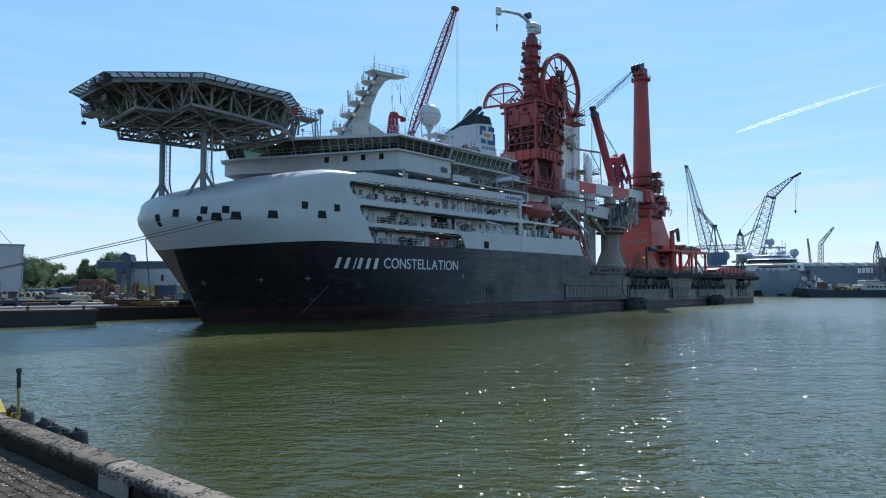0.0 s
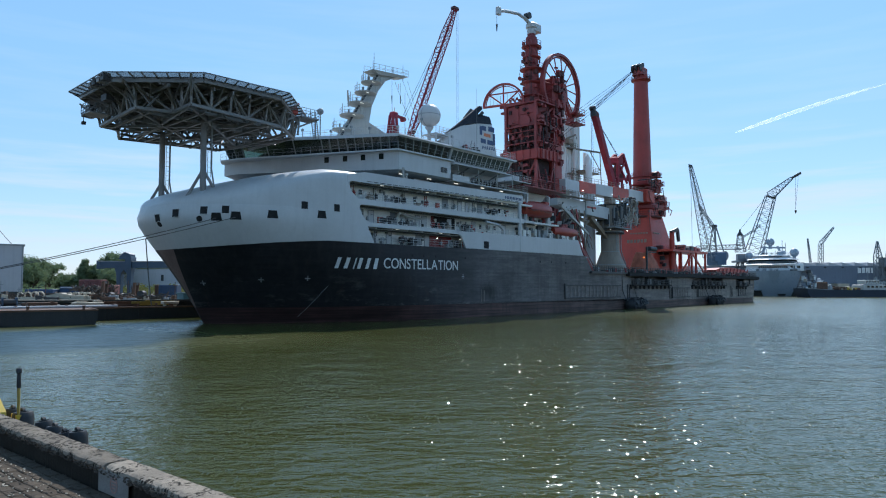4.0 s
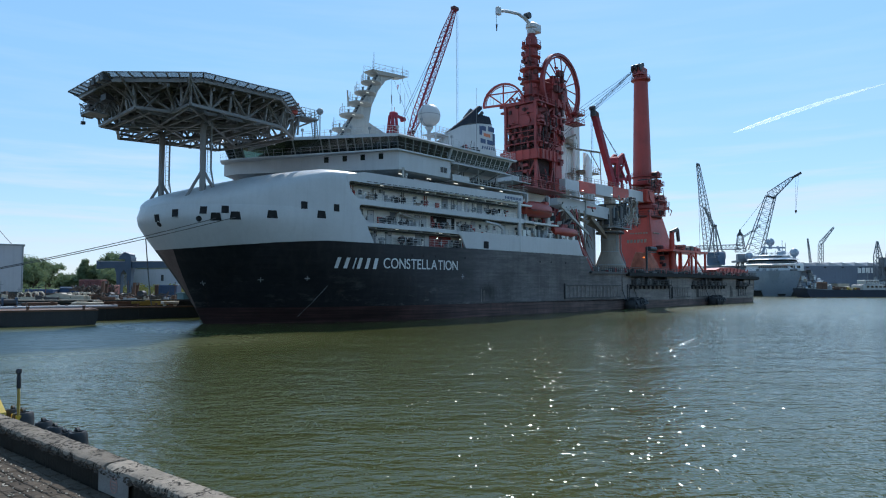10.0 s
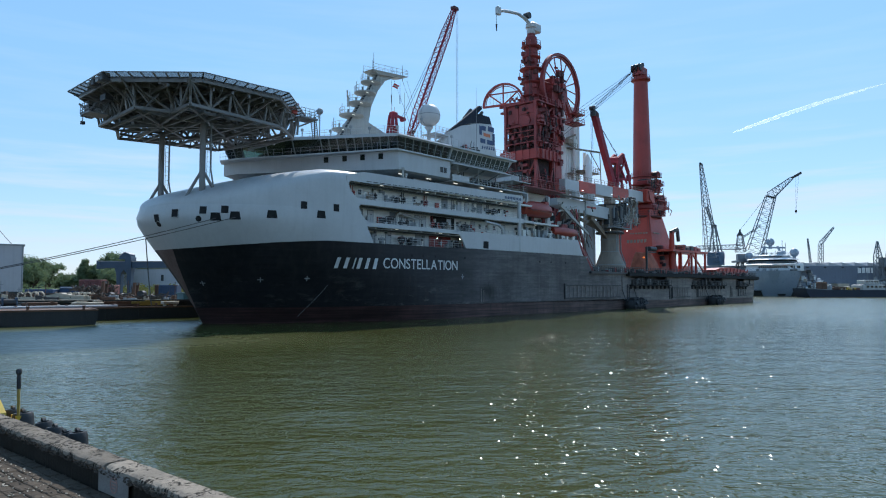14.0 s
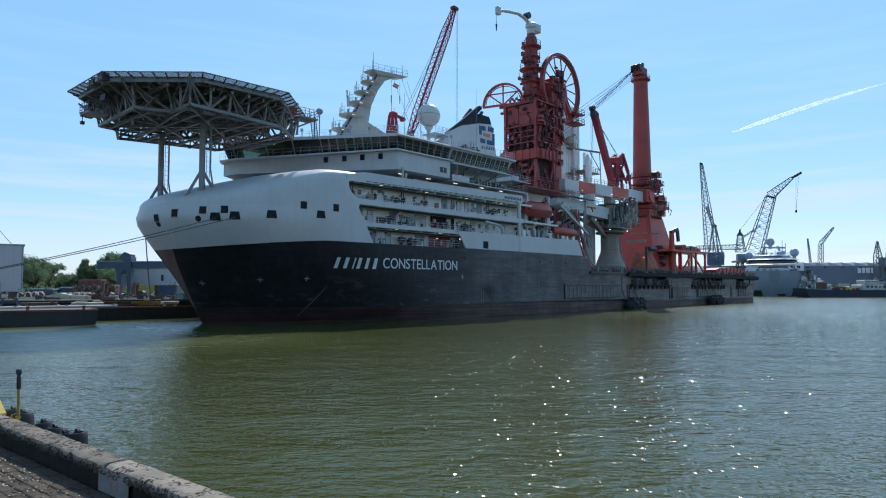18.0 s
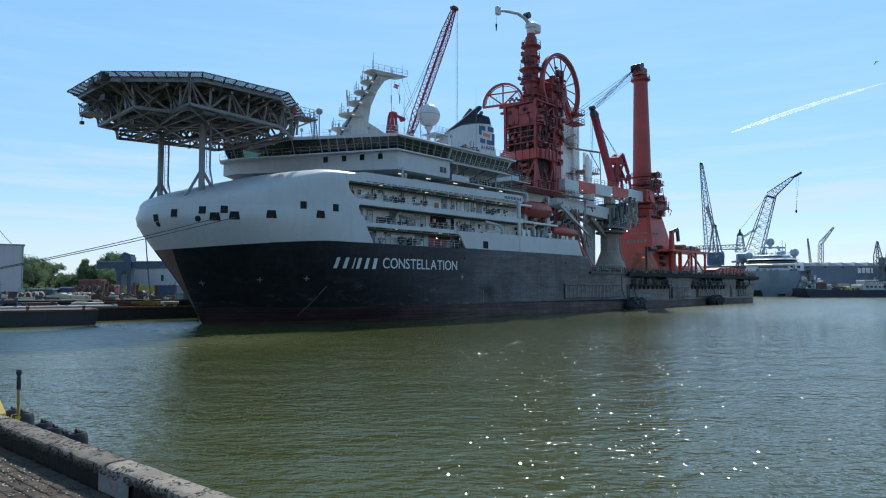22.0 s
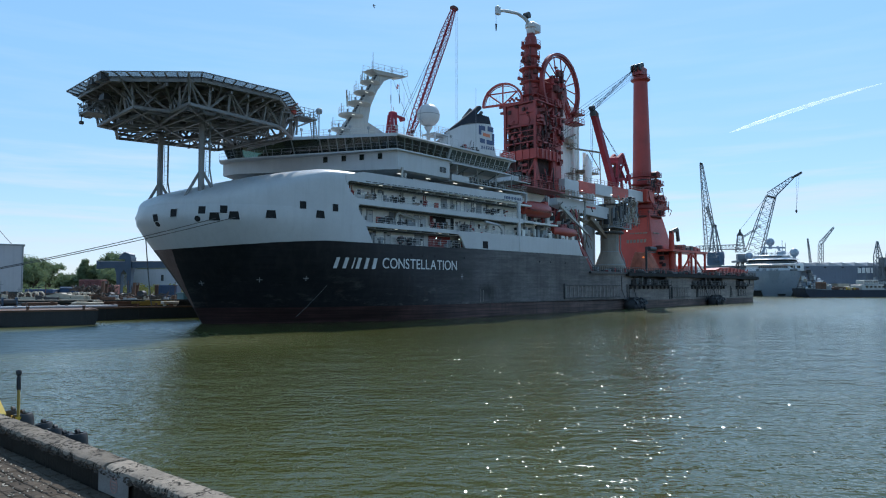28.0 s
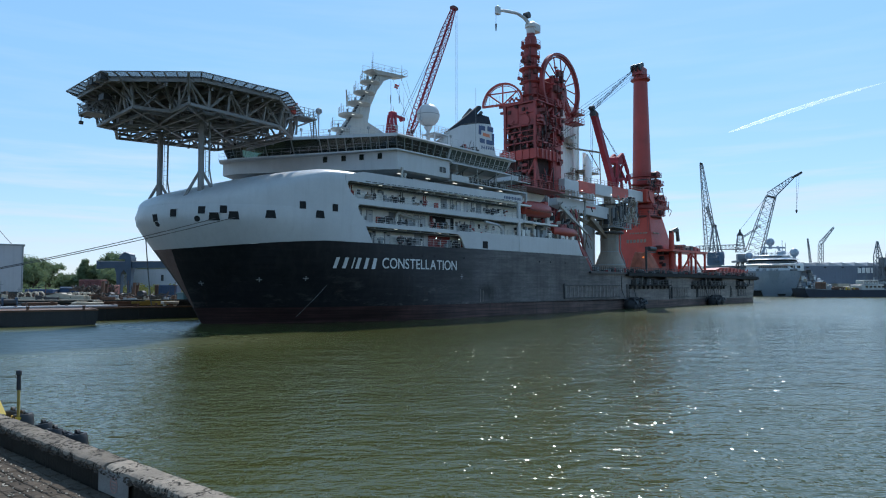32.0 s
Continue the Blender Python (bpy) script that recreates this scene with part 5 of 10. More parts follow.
    part("mast_edge", Shape().beam((19.85, -0.72, 26.5), (21.65, -0.67, 29.2), 0.1, 0.3).beam((21.65, -0.67, 29.2), (28.65, -0.47, 39.4), 0.1, 0.3), DARK, m, "dark leading edge of the mast")
    part("mast_house", Shape().box(20.5, 36, -4, 6, 26.4, 27.6).side_prism([(26.8, 27.6), (38.4, 27.6), (38.4, 29.6), (32.0, 30.6), (28.0, 31.9), (26.8, 31.9)], 1.2, 6.0), MASTPAINT, ship, "grey-white house behind the mast")
    for k in range(5):
        part("house_louvre", Shape().box(29.4 + k * 0.7, 29.9 + k * 0.7, 1.12, 1.3, 28.6, 30.0), DARK, ship)
    part("roof_pipe", Shape().tube((15.8, -2.0, 26.4), (15.8, -2.0, 30.2), 0.09, seg=8).ball((15.8, -2.0, 30.6), 0.5, 12, 8), GREY, ship)
    part("roof_rail", Shape().rail([(11.5, 5, 26.45), (20.0, -13.0, 26.45), (31, -13.6, 26.45)], 1.1, 1.2, 0.028), WHITE, ship)
    # searchlights and small antennas on the bridge roof
    for x, y, h in ((14.5, 0.5, 1.6), (16.2, -4.0, 1.0), (17.5, -7.0, 1.4), (18.4, -10, 0.9), (13, 3.5, 2.2), (12, 6, 1.2), (23, -11, 1.8), (27, -12, 3.5), (34, -12, 2.0)):
        part("roof_antenna", Shape().tube((x, y, 26.4), (x, y, 26.4 + h), 0.06, seg=6).at((x, y, 26.4 + h), 0.3, 0.3, 0.35), GREY, ship)
    r = part("radome", Shape().ball((35.2, -6, 33.0), 1.9, 28, 18), WHITE, ship, "large white radome")
    part("radome_seam", Shape().arc((35.2, -6, 33.0), (1, 0, 0), (0, 1, 0), 1.9, 0, 2 * math.pi, 0.1, 0.04, 32).arc((35.2, -6, 33.0), (1, 0, 0), (0, 0, 1), 1.9, 0, 2 * math.pi, 0.08, 0.04, 32), GREY, r)
    part("radome_base", Shape().lathe((35.2, -6, 26.3), [(0.32, 0), (0.3, 4.0), (0.75, 4.7)], 16), WHITE, r)
    part("radome_platform", Shape().box(34.6, 38.2, -8, -5, 29.7, 29.85), WHITE, r)
    part("railing", Shape().rail([(34.6, -8, 29.85), (38.2, -8, 29.85), (38.2, -5, 29.85)], 1.1, 1.0, 0.035), WHITE, r)
    for dx, dy in ((-0.5, -1.9), (2.7, -1.9), (2.7, 0.9)):
        part("radome_leg", Shape().tube((35.2 + dx, -6 + dy, 26.3), (35.2 + dx, -6 + dy, 29.8), 0.12), WHITE, r)
    part("flag_staff", Shape().tube((30.5, -5, 26.4), (30.5, -5, 36.0), 0.05, 0.03, 6), GREY, ship)


def funnel():
    def loop(x0, x1, z, fall=0.0, y0=-7.4, y1=-3.6, r=0.9):
        """Rounded oblong plan of the casing; z gives the height along x, fall its slope inboard."""
        pts = []
        for cx_, cy_, a0 in ((x1 - r, y1 - r, 0), (x0 + r, y1 - r, 90), (x0 + r, y0 + r, 180), (x1 - r, y0 + r, 270)):
            pts += [(cx_ + r * math.cos(radians(a0 + 18 * k)), cy_ + r * math.sin(radians(a0 + 18 * k))) for k in range(6)]
        out = []
        for k, (x, y) in enumerate(pts):
            x2, y2 = pts[(k + 1) % len(pts)]
            n = 8 if abs(x2 - x) > 3 else 1
            out += [(x + (x2 - x) * i / n, y + (y2 - y) * i / n) for i in range(n)]
        return [(x, y, z(x) - fall * (y - y0)) for x, y in out]
    edge = lambda x: table(x, [(36, 29.3), (37.8, 30.3), (39.6, 31.3), (41.5, 32.2), (43.8, 33.0), (46.5, 33.6), (51, 34.05), (54, 34.2)])
    f = part("funnel", Shape().rings([loop(36.6, 53.0, lambda x: 26.3), loop(37.0, 52.3, lambda x: min(28.8, edge(x) - 0.2), 0.2), loop(37.7, 51.0, edge, 0.66)]), WHITE, ship, "white funnel with dark blue top")
    part("funnel_cap", Shape().rings([loop(37.7, 51.0, lambda x: edge(x) - 0.02, 0.66), loop(37.9, 50.5, lambda x: table(x, [(37.8, 30.4), (41.4, 32.7), (44.6, 34.6), (46.4, 35.25), (49.6, 35.25), (50.5, 35.0)]), 0.66)]), FUNNEL_BLUE, f, "dark blue funnel top")
    part("exhaust_fairing", Shape().side_prism([(37.7, 30.25), (41.4, 32.8), (46.7, 36.7), (47.5, 36.75), (47.6, 36.3), (46.4, 35.3), (46.4, 33.7), (42.8, 32.75)], -7.42, -7.05), FUNNEL_BLUE, f, "black wedge-shaped exhaust fairing")
    for x, z, y in ((48.6, 36.0, -6.6), (47.9, 36.7, -4.6)):
        part("exhaust_pipe", Shape().tube((x - 1.9, y, z - 1.9), (x, y, z), 0.32, seg=12), DARK, f)
    for n, x0, x1, z0, z1, mt in (("logo_bar", 46.8, 47.5, 31.6, 33.2, LOGO_BLUE), ("logo_bar", 47.5, 48.6, 32.5, 33.3, LOGO_BLUE), ("logo_bar", 50.6, 51.25, 30.3, 32.4, LOGO_BLUE), ("logo_bar", 49.3, 51.0, 32.6, 33.5, LOGO_BLUE), ("logo_bar", 49.0, 50.6, 30.2, 31.0, LOGO_BLUE), ("logo_bar", 47.1, 48.5, 30.2, 31.0, LOGO_BLUE), ("logo_stripe", 48.0, 49.9, 31.5, 32.1, LOGO_ORANGE)):
        part(n, Shape().box(x0, x1, -7.44, -7.2, z0, z1), mt, f)
    for k in range(6):
        part("logo_caption", Shape().side_prism([(47.4 + k * 0.66, 29.15 + k * 0.03), (47.8 + k * 0.66, 29.15 + k * 0.03), (47.95 + k * 0.66, 29.75 + k * 0.03), (47.55 + k * 0.66, 29.75 + k * 0.03)], -7.44, -7.2), LOGO_BLUE, f)
    part("casing_grab", Shape().tube((44.2, -7.46, 29.0), (44.6, -7.46, 30.1), 0.05, seg=5).tube((45.2, -7.46, 29.0), (45.2, -7.46, 29.9), 0.05, seg=5), DARK, f)
    random.seed(41)
    for k in range(9):
        x = 41.6 + k * 0.5
        part("casing_fitting", Shape().chamfer_box(x, x + 0.4, -8.2, -7.3, 28.0, 28.3 + random.uniform(0.1, 0.7), 0.05), random.choice((DARK, RED, GREY)), f)
    part("vent_pipe", Shape().tube((44, -9, 26), (44, -9, 39), 0.04, 0.02, 5), GREY, ship)


# near-black red that puts the shade of the open bays into paint
BAY_DARK = paint("bay_shade_paint", (0.048, 0.021, 0.021), 0.75, vary=0.5, scale=0.9, streak=0.4, rust=0.3)
TOWER_DARK = paint("dark_red_paint", (0.12, 0.036, 0.034), 0.65, vary=0.4, scale=0.5, streak=0.4, rust=0.3)


def deck_crane():
    """Red lattice crane behind the bridge."""
    c = part("deck_crane", Shape().lathe((33.5, 2, 26.3), [(1.2, 0), (1.2, 2.4), (1.5, 2.6), (1.5, 3.0)], 16), BOOM_RED, ship, "red lattice boom deck crane behind the bridge")
    foot, tip = Vector((38.2, 2, 30.0)), Vector((51.0, 2, 58.2))
    n = 5
    for k in range(n):
        a, b = foot.lerp(tip, k / n), foot.lerp(tip, (k + 1) / n)
        w0, w1 = (0.5, 1.3) if k == 0 else ((1.3, 0.6) if k == n - 1 else (1.3, 1.3))
        part("boom_section", Shape().lattice(a, b, w0, w1, (0, 1, 0), 5, 0.1, 0.05), BOOM_RED, c, "red lattice boom section")
    part("boom_chord", Shape().tube(foot, tip, 0.13, seg=6), BOOM_RED, c)
    part("boom_head", Shape().at(tip + Vector((-0.1, 0, 0.1)), 1.0, 0.9, 0.5).tube(tip + Vector((0.5, -0.4, 0.0)), tip + Vector((0.5, 0.4, 0.0)), 0.4).beam(tip, tip + Vector((0.9, 0, 0.35)), 0.3, 0.25), TOWER_DARK, c)
    for y in (1.6, 2.4):
        part("a_frame_leg", Shape().beam((33.5, y, 29.3), (34.3, y, 34.3), 0.3, 0.4).beam((35.5, y, 29.3), (35.0, y, 34.3), 0.3, 0.4).beam((33.6, y, 30.2), (35.2, y, 32.2), 0.2, 0.25).beam((35.4, y, 30.8), (34.0, y, 33.2), 0.2, 0.25).beam((33.8, y, 32.2), (35.2, y, 32.2), 0.2, 0.3), BOOM_RED, c, "red braced crane frame")
    part("a_frame_head", Shape().chamfer_box(34.2, 35.4, 1.4, 2.6, 33.9, 34.9, 0.15).beam((35.0, 2, 34.4), (37.2, 2, 34.2), 0.4, 0.4), BOOM_RED, c)
    part("aerial", Shape().tube((34.4, 2, 34.9), (34.4, 2, 36.2), 0.04, seg=5).tube((35.0, 2, 34.9), (35.0, 2, 35.8), 0.04, seg=5), BOOM_RED, c)
    part("sheave", Shape().tube((37.1, 1.6, 34.0), (37.1, 2.4, 34.0), 0.38, seg=12), BOOM_RED, c)
    part("crane_cab", Shape().box(36.6, 38.2, 1.4, 2.6, 29.2, 30.2), BOOM_RED, c)
    part("boom_winch", Shape().beam((38.4, 1.2, 31.2), (40.6, 2.8, 31.6), 0.5, 0.45).tube((39.2, 1.2, 32.1), (39.2, 2.8, 32.1), 0.3, seg=10), TOWER_DARK, c)
    s = Shape()
    for dy in (-0.6, 0.6):
        s.tube((37.1, 2 + dy * 0.6, 34.3), tip + Vector((0, dy * 0.4, 0)), 0.035, seg=4)
    part("luffing_rope", s, DARK, c)
    s = Shape()
    for dx in (0.6, 1.0):
        s.tube(tip + Vector((dx, 0, 0)), (tip.x + dx, 2, 30.0), 0.025, seg=4)
    part("hoist_rope", s, DARK, c)


masts()
funnel()
deck_crane()


# ---- pipe-lay tower ----
WIRE = paint("greased_wire_rope", (0.012, 0.012, 0.013), 0.95, vary=0.2)
WIRE.node_tree.nodes["Principled BSDF"].inputs["Specular IOR Level"].default_value = 0.0


def lay_tower():
    tx0, tx1, ty0, ty1 = 70.0, 76.6, -3.8, 3.8
    t = part("lay_tower", Shape().box(tx0 + 0.25, tx1 - 0.5, ty0 + 0.5, ty1 - 0.3, 38.4, 42.9), RED, ship, "rust-red pipe-lay tower with platforms and wheels")
    random.seed(11)
    # corner columns and frames
    for x in (tx0, tx1):
        for y in (ty0, ty1):
            part("tower_column", Shape().box(x - 0.28, x + 0.28, y - 0.28, y + 0.28, 10.6, 43.2), RED, t)
    for z in (18.0, 22.5, 26.5, 34.6, 38.2, 43.0):
        fl = part("tower_floor", Shape().box(tx0 - 0.3, tx1 + 0.9, ty0 - 0.9, ty1 + 0.3, z, z + 0.22), RED, t)
        part("railing", Shape().rail([(tx0 - 0.2, ty0 - 0.8, z + 0.2), (tx1 + 0.8, ty0 - 0.8, z + 0.2), (tx1 + 0.8, ty1, z + 0.2)], 1.1, 1.4, 0.05, 2), RED, fl)
    for y in (ty0, ty1):
        part("tower_brace", Shape().beam((tx0, y, 31.0), ((tx0 + tx1) / 2, y, 20.5), 0.34, 0.4), RED, t)
        part("tower_brace", Shape().beam((tx1, y, 31.0), ((tx0 + tx1) / 2, y, 20.5), 0.34, 0.4), RED, t)
    for x in (tx0, tx1):
        part("tower_brace", Shape().beam((x, ty0, 31.0), (x, ty1 - 2.6, 22.5), 0.3, 0.36), RED, t)
        part("tower_brace", Shape().beam((x, ty1, 26.4), (x, ty0, 18.2), 0.4, 0.45), RED, t)
    for z0, z1 in ((33.2, 38.2), (38.4, 43.0)):
        part("tower_brace", Shape().beam((tx0, ty0, z0), (tx1, ty0, z1), 0.35, 0.4), RED, t)
    part("bay_core", Shape().box(tx0 + 0.8, tx1 - 1.0, ty0 + 0.9, ty1 - 0.1, 33.2, 38.4).box(tx0 + 0.9, tx1 - 1.2, ty0 + 1.2, ty1 + 0.1, 16, 23.6).box(tx0 + 1.0, tx1 - 0.9, ty0 + 1.0, ty1 - 0.1, 23.9, 28.2).box(tx0 + 0.3, tx1 - 0.8, ty0 + 0.6, ty1 + 0.2, 28.4, 33.2), BAY_DARK, t, "tower machinery core, painted dark for the bay shade")
    for y, w in ((-2.2, 0.16), (-0.6, 0.24), (1.1, 0.16), (2.5, 0.2)):
        part("bay_post", Shape().box(tx0 - 0.1, tx0 + 0.15, y, y + w, 18.2, 31.0).box(tx0 - 0.1, tx0 + 0.15, y + 0.3, y + 0.3 + w, 33.2, 38.2), TOWER_DARK, t)
    for z in (20.4, 24.6, 28.9, 35.9, 37.1):
        part("bay_rail", Shape().box(tx0 - 0.15, tx0 + 0.1, ty0, ty1, z, z + 0.14), RED, t)
    for k in range(16):
        y, z, s = random.uniform(ty0 + 0.6, ty1 - 1.2), random.uniform(19, 37), random.choice((-1, 1))
        part("bay_diagonal", Shape().beam((tx0, y, z), (tx0, y + s * random.uniform(0.8, 1.8), z + random.uniform(1.0, 2.4)), 0.12, 0.14), random.choice((RED, TOWER_DARK)), t)
    for y0, y1, z0, z1 in ((ty0 + 0.5, 0.3, 40.9, 42.8), (0.6, ty1 - 0.4, 39.0, 42.7), (-2.2, 0.2, 38.6, 40.5)):
        part("face_panel", Shape().chamfer_box(tx0 + 0.05, tx0 + 0.3, y0, y1, z0, z1, 0.06), RED, t)
    for k in range(30):
        y, z = random.uniform(ty0, ty1 - 0.8), random.uniform(33.2, 42.4)
        part("tower_equipment", Shape().chamfer_box(tx0 - random.uniform(0.0, 0.5), tx0 + 0.6, y, y + random.uniform(0.2, 0.8), z, z + random.uniform(0.2, 0.9), 0.05), random.choice((RED, TOWER_DARK, BAY_DARK)), t)
    for k in range(34):
        y, z = random.uniform(ty0 + 0.5, ty1 - 0.6), random.uniform(23.0, 30.4)
        part("bay_equipment", Shape().chamfer_box(tx0 - random.uniform(0.0, 0.4), tx0 + 1.2, y, y + random.uniform(0.3, 1.2), z, z + random.uniform(0.2, 1.0), 0.05), random.choice((TOWER_DARK, DARK, RED, TOWER_DARK)), t)
    part("tensioner_panel", Shape().box(tx0 - 0.3, tx1 - 0.3, ty0 - 1.4, ty0 - 0.5, 31.0, 33.0).box(tx0 - 1.1, tx0 - 0.3, ty0 - 1.2, ty1 + 0.8, 31.0, 33.0), MAST_RED, t, "ribbed red deck girder")
    for k in range(6):
        part("girder_rib", Shape().box(tx0 - 1.25, tx0 - 1.1, ty0 - 1.0 + k * 1.75, ty0 - 0.85 + k * 1.75, 31.0, 33.0), RED, t)
    for k in range(5):
        part("girder_rib", Shape().box(tx0 + k * 1.4, tx0 + k * 1.4 + 0.15, ty0 - 1.6, ty0 - 1.4, 31.0, 32.9), RED, t)
    # machinery packed into the open bays, with gaps between
    for k in range(150):
        low = random.random() < 0.6
        z = random.uniform(18.2, 30) if low else random.uniform(33.2, 37.4)
        x, y = random.uniform(tx0 + 0.3, tx1 - 1.2), random.uniform(ty0 + 0.2, ty1 - 1.6)
        w, d, h = random.uniform(0.4, 1.7), random.uniform(0.4, 1.6), random.uniform(0.3, 1.9)
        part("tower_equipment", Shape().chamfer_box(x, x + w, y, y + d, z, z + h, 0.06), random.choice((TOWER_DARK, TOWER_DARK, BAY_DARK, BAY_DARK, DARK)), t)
    for k in range(46):
        x, z = random.uniform(tx0 - 0.2, tx1 + 0.6), random.uniform(33.2, 42)
        w, h = random.uniform(0.2, 0.9), random.uniform(0.2, 1.2)
        part("tower_equipment", Shape().chamfer_box(x, x + w, ty0 - random.uniform(0.2, 0.8), ty0 + 0.5, z, z + h, 0.05), random.choice((RED, TOWER_DARK, TOWER_DARK)), t)
    for k in range(34):
        p = Vector((random.uniform(tx0, tx1), random.uniform(ty0 - 0.4, ty1), random.uniform(18.5, 30)))
        q = p + Vector((random.uniform(-2, 2), random.uniform(-1.5, 1.5), random.uniform(-2.5, 2.5)))
        part("bay_strut", Shape().tube(p, q, random.uniform(0.06, 0.16), seg=6), random.choice((RED, TOWER_DARK, DARK, RED)), t)
    for k in range(26):
        x, z = random.uniform(tx0, tx1), random.uniform(18, 40)
        part("tower_pipe", Shape().pipe([(x, ty0 - 1.0, z), (x, ty0 - 1.0, z + random.uniform(1.5, 5)), (x + random.uniform(-1.5, 1.5), ty0 - 0.9, z + random.uniform(3, 6))], 0.09, 6), random.choice((RED, TOWER_DARK, DARK)), t)
    # small glowing balls added for bright sky showing through the tower
    for x, z in ((73.6, 33.0), (70.2, 31.2)):
        part("sky_gap_dot", Shape().ball((x, ty0 - 1.3, z), 0.07, 6, 5), SPOT, t)
    # right-hand leg and skid box
    part("tower_leg", Shape().box(77.8, 80.2, -3.6, -1.0, 12, 41.0), MAST_RED, t, "thick red tower leg")
    part("tower_leg_tie", Shape().box(76.6, 78, -3.2, -1, 31.5, 32.6).box(76.6, 78, -3.2, -1, 38.5, 39.6).box(76.6, 78, -3.2, -1, 25.5, 26.4), RED, t)
    for z in (41.2, 43.4):
        part("side_platform", Shape().box(85.2, 89.0, -4.5, -1.5, z, z + 0.25), RED, t)
        part("railing", Shape().rail([(85.2, -4.4, z + 0.2), (88.9, -4.4, z + 0.2), (88.9, -1.6, z + 0.2)], 1.1, 1.2, 0.05, 2), RED, t)
    part("winch_house", Shape().chamfer_box(77.4, 81.0, -3.4, 1, 41.2, 50.0, 0.3), RED, t)
    for k in range(40):
        x, z = random.uniform(77.2, 80.2), random.uniform(30, 51)
        w, h = random.uniform(0.3, 1.0), random.uniform(0.3, 1.5)
        part("tower_equipment", Shape().chamfer_box(x, x + w, -4.3, -3.3, z, z + h, 0.06), RED if random.random() < 0.6 else TOWER_DARK, t)
    # mast above
    cx = 74.2
    part("tower_mast", Shape().tube((cx, 0, 43), (cx, 0, 56.5), 1.75, 1.35, 16), RED, t, "red lattice-clad tower mast")
    for z, r in ((45.5, 2.4), (48.5, 2.3), (51.3, 2.6), (54.0, 2.0), (56.3, 2.2)):
        fl = part("mast_platform", Shape().lathe((cx, 0, z), [(r * 0.8, -0.3), (r, 0), (r, 0.12)], 14), RED, t)
        part("railing", Shape().rail([(cx + r * 0.95 * math.cos(a), r * 0.95 * math.sin(a), z + 0.1) for a in [2 * math.pi * k / 10 for k in range(11)]], 1.1, 1.3, 0.045, 2), RED, fl)
    for k in range(34):
        a, z = random.uniform(0, 2 * math.pi), random.uniform(43, 57)
        r = 1.7
        x, y = cx + r * math.cos(a), r * math.sin(a)
        w = random.uniform(0.25, 0.9)
        part("mast_equipment", Shape().chamfer_box(x - w / 2, x + w / 2, y - w / 2, y + w / 2, z, z + random.uniform(0.3, 1.4), 0.05), random.choice((RED, RED, TOWER_DARK)), t)
    for k in range(13):
        a, z = random.choice((radians(random.uniform(60, 130)), radians(random.uniform(-120, -50)), radians(random.uniform(150, 210)))), random.uniform(43.5, 57)
        r, h = random.uniform(1.9, 3.0), random.uniform(0.15, 0.9)
        x, y = cx + r * math.cos(a), r * math.sin(a)
        st = part("mast_stub", Shape().beam((cx + 1.2 * math.cos(a), 1.2 * math.sin(a), z), (x, y, z), 0.7, h * 0.5).at((x, y, z + h * 0.4), 0.5, 0.5, h), random.choice((RED, TOWER_DARK)), t)
        part("stub_rod", Shape().tube((x, y, z), (x, y, z + random.uniform(0.8, 1.6)), 0.05, seg=5), TOWER_DARK, st)
    for k in range(30):
        y, z = random.choice((random.uniform(3.6, 4.8), random.uniform(-5.0, -4.2))), random.uniform(31, 43)
        part("tower_stub", Shape().at((random.uniform(70, 76), y, z), random.uniform(0.4, 1.4), 1.0, random.uniform(0.2, 1.0)), random.choice((RED, TOWER_DARK, RED)), t)
    part("mast_ladder", Shape().ladder((cx - 1.9, -1.0, 43), (cx - 1.9, -1.0, 56), 0.6, 0.05), DARK, t)
    part("mast_head", Shape().lathe((cx, 0, 56.5), [(1.3, 0), (1.2, 2.0), (0.9, 2.2), (0.9, 2.8)], 14), RED, t)
    # half wheel to starboard, in the transverse plane
    wc, wd, R = Vector((71.0, 5.2, 44.0)), Vector((-0.25, 0.97, 0)).normalized(), 4.6
    up = Vector((0, 0, 1))
    part("half_wheel", Shape().arc(wc, wd, up, R, 0, math.pi, 0.5, 0.42, 36).beam(wc - wd * R, wc + wd * (R + 0.2), 0.4, 0.42), MAST_RED, t, "red half-round pipe aligner wheel")
    part("wheel_inner_rim", Shape().arc(wc, wd, up, R - 0.5, 0.1, math.pi - 0.1, 0.25, 0.12, 30), RED, t)
    for a in (38, 90, 142):
        part("wheel_spoke", Shape().tube(wc, wc + (wd * math.cos(radians(a)) + up * math.sin(radians(a))) * R, 0.17, seg=8), MAST_RED, t)
    part("wheel_tie", Shape().beam(wc - wd * 3.7 + up * 2.6, wc + wd * 3.7 + up * 2.6, 0.2, 0.26), MAST_RED, t)
    for k in range(9):
        part("wheel_rod", Shape().tube(wc + wd * (-3.3 + k * 0.8) + up * 0.2, wc + wd * (-3.3 + k * 0.8) + up * random.uniform(1.6, 2.4), 0.03, seg=4), TAN, t)
    for k in range(5):
        part("wheel_roller", Shape().at(wc + wd * (-3.6 + k * 0.5) + up * (0.6 + 0.4 * (k % 2)), 0.4, 0.4, 0.5), RED, t)
    part("wheel_bracket", Shape().beam((71, 3.0, 43.3), (71.2, 6.2, 43.6), 0.5, 0.5), RED, t)
    # large upright wheel fore and aft
    wc = Vector((81.8, -2.6, 48.5))
    w = part("pipe_wheel", Shape().arc(wc, (1, 0, 0), (0, 0, 1), 7.4, 0, 2 * math.pi, 0.9, 0.55, 48), RED, t, "large red spoked pipe wheel")
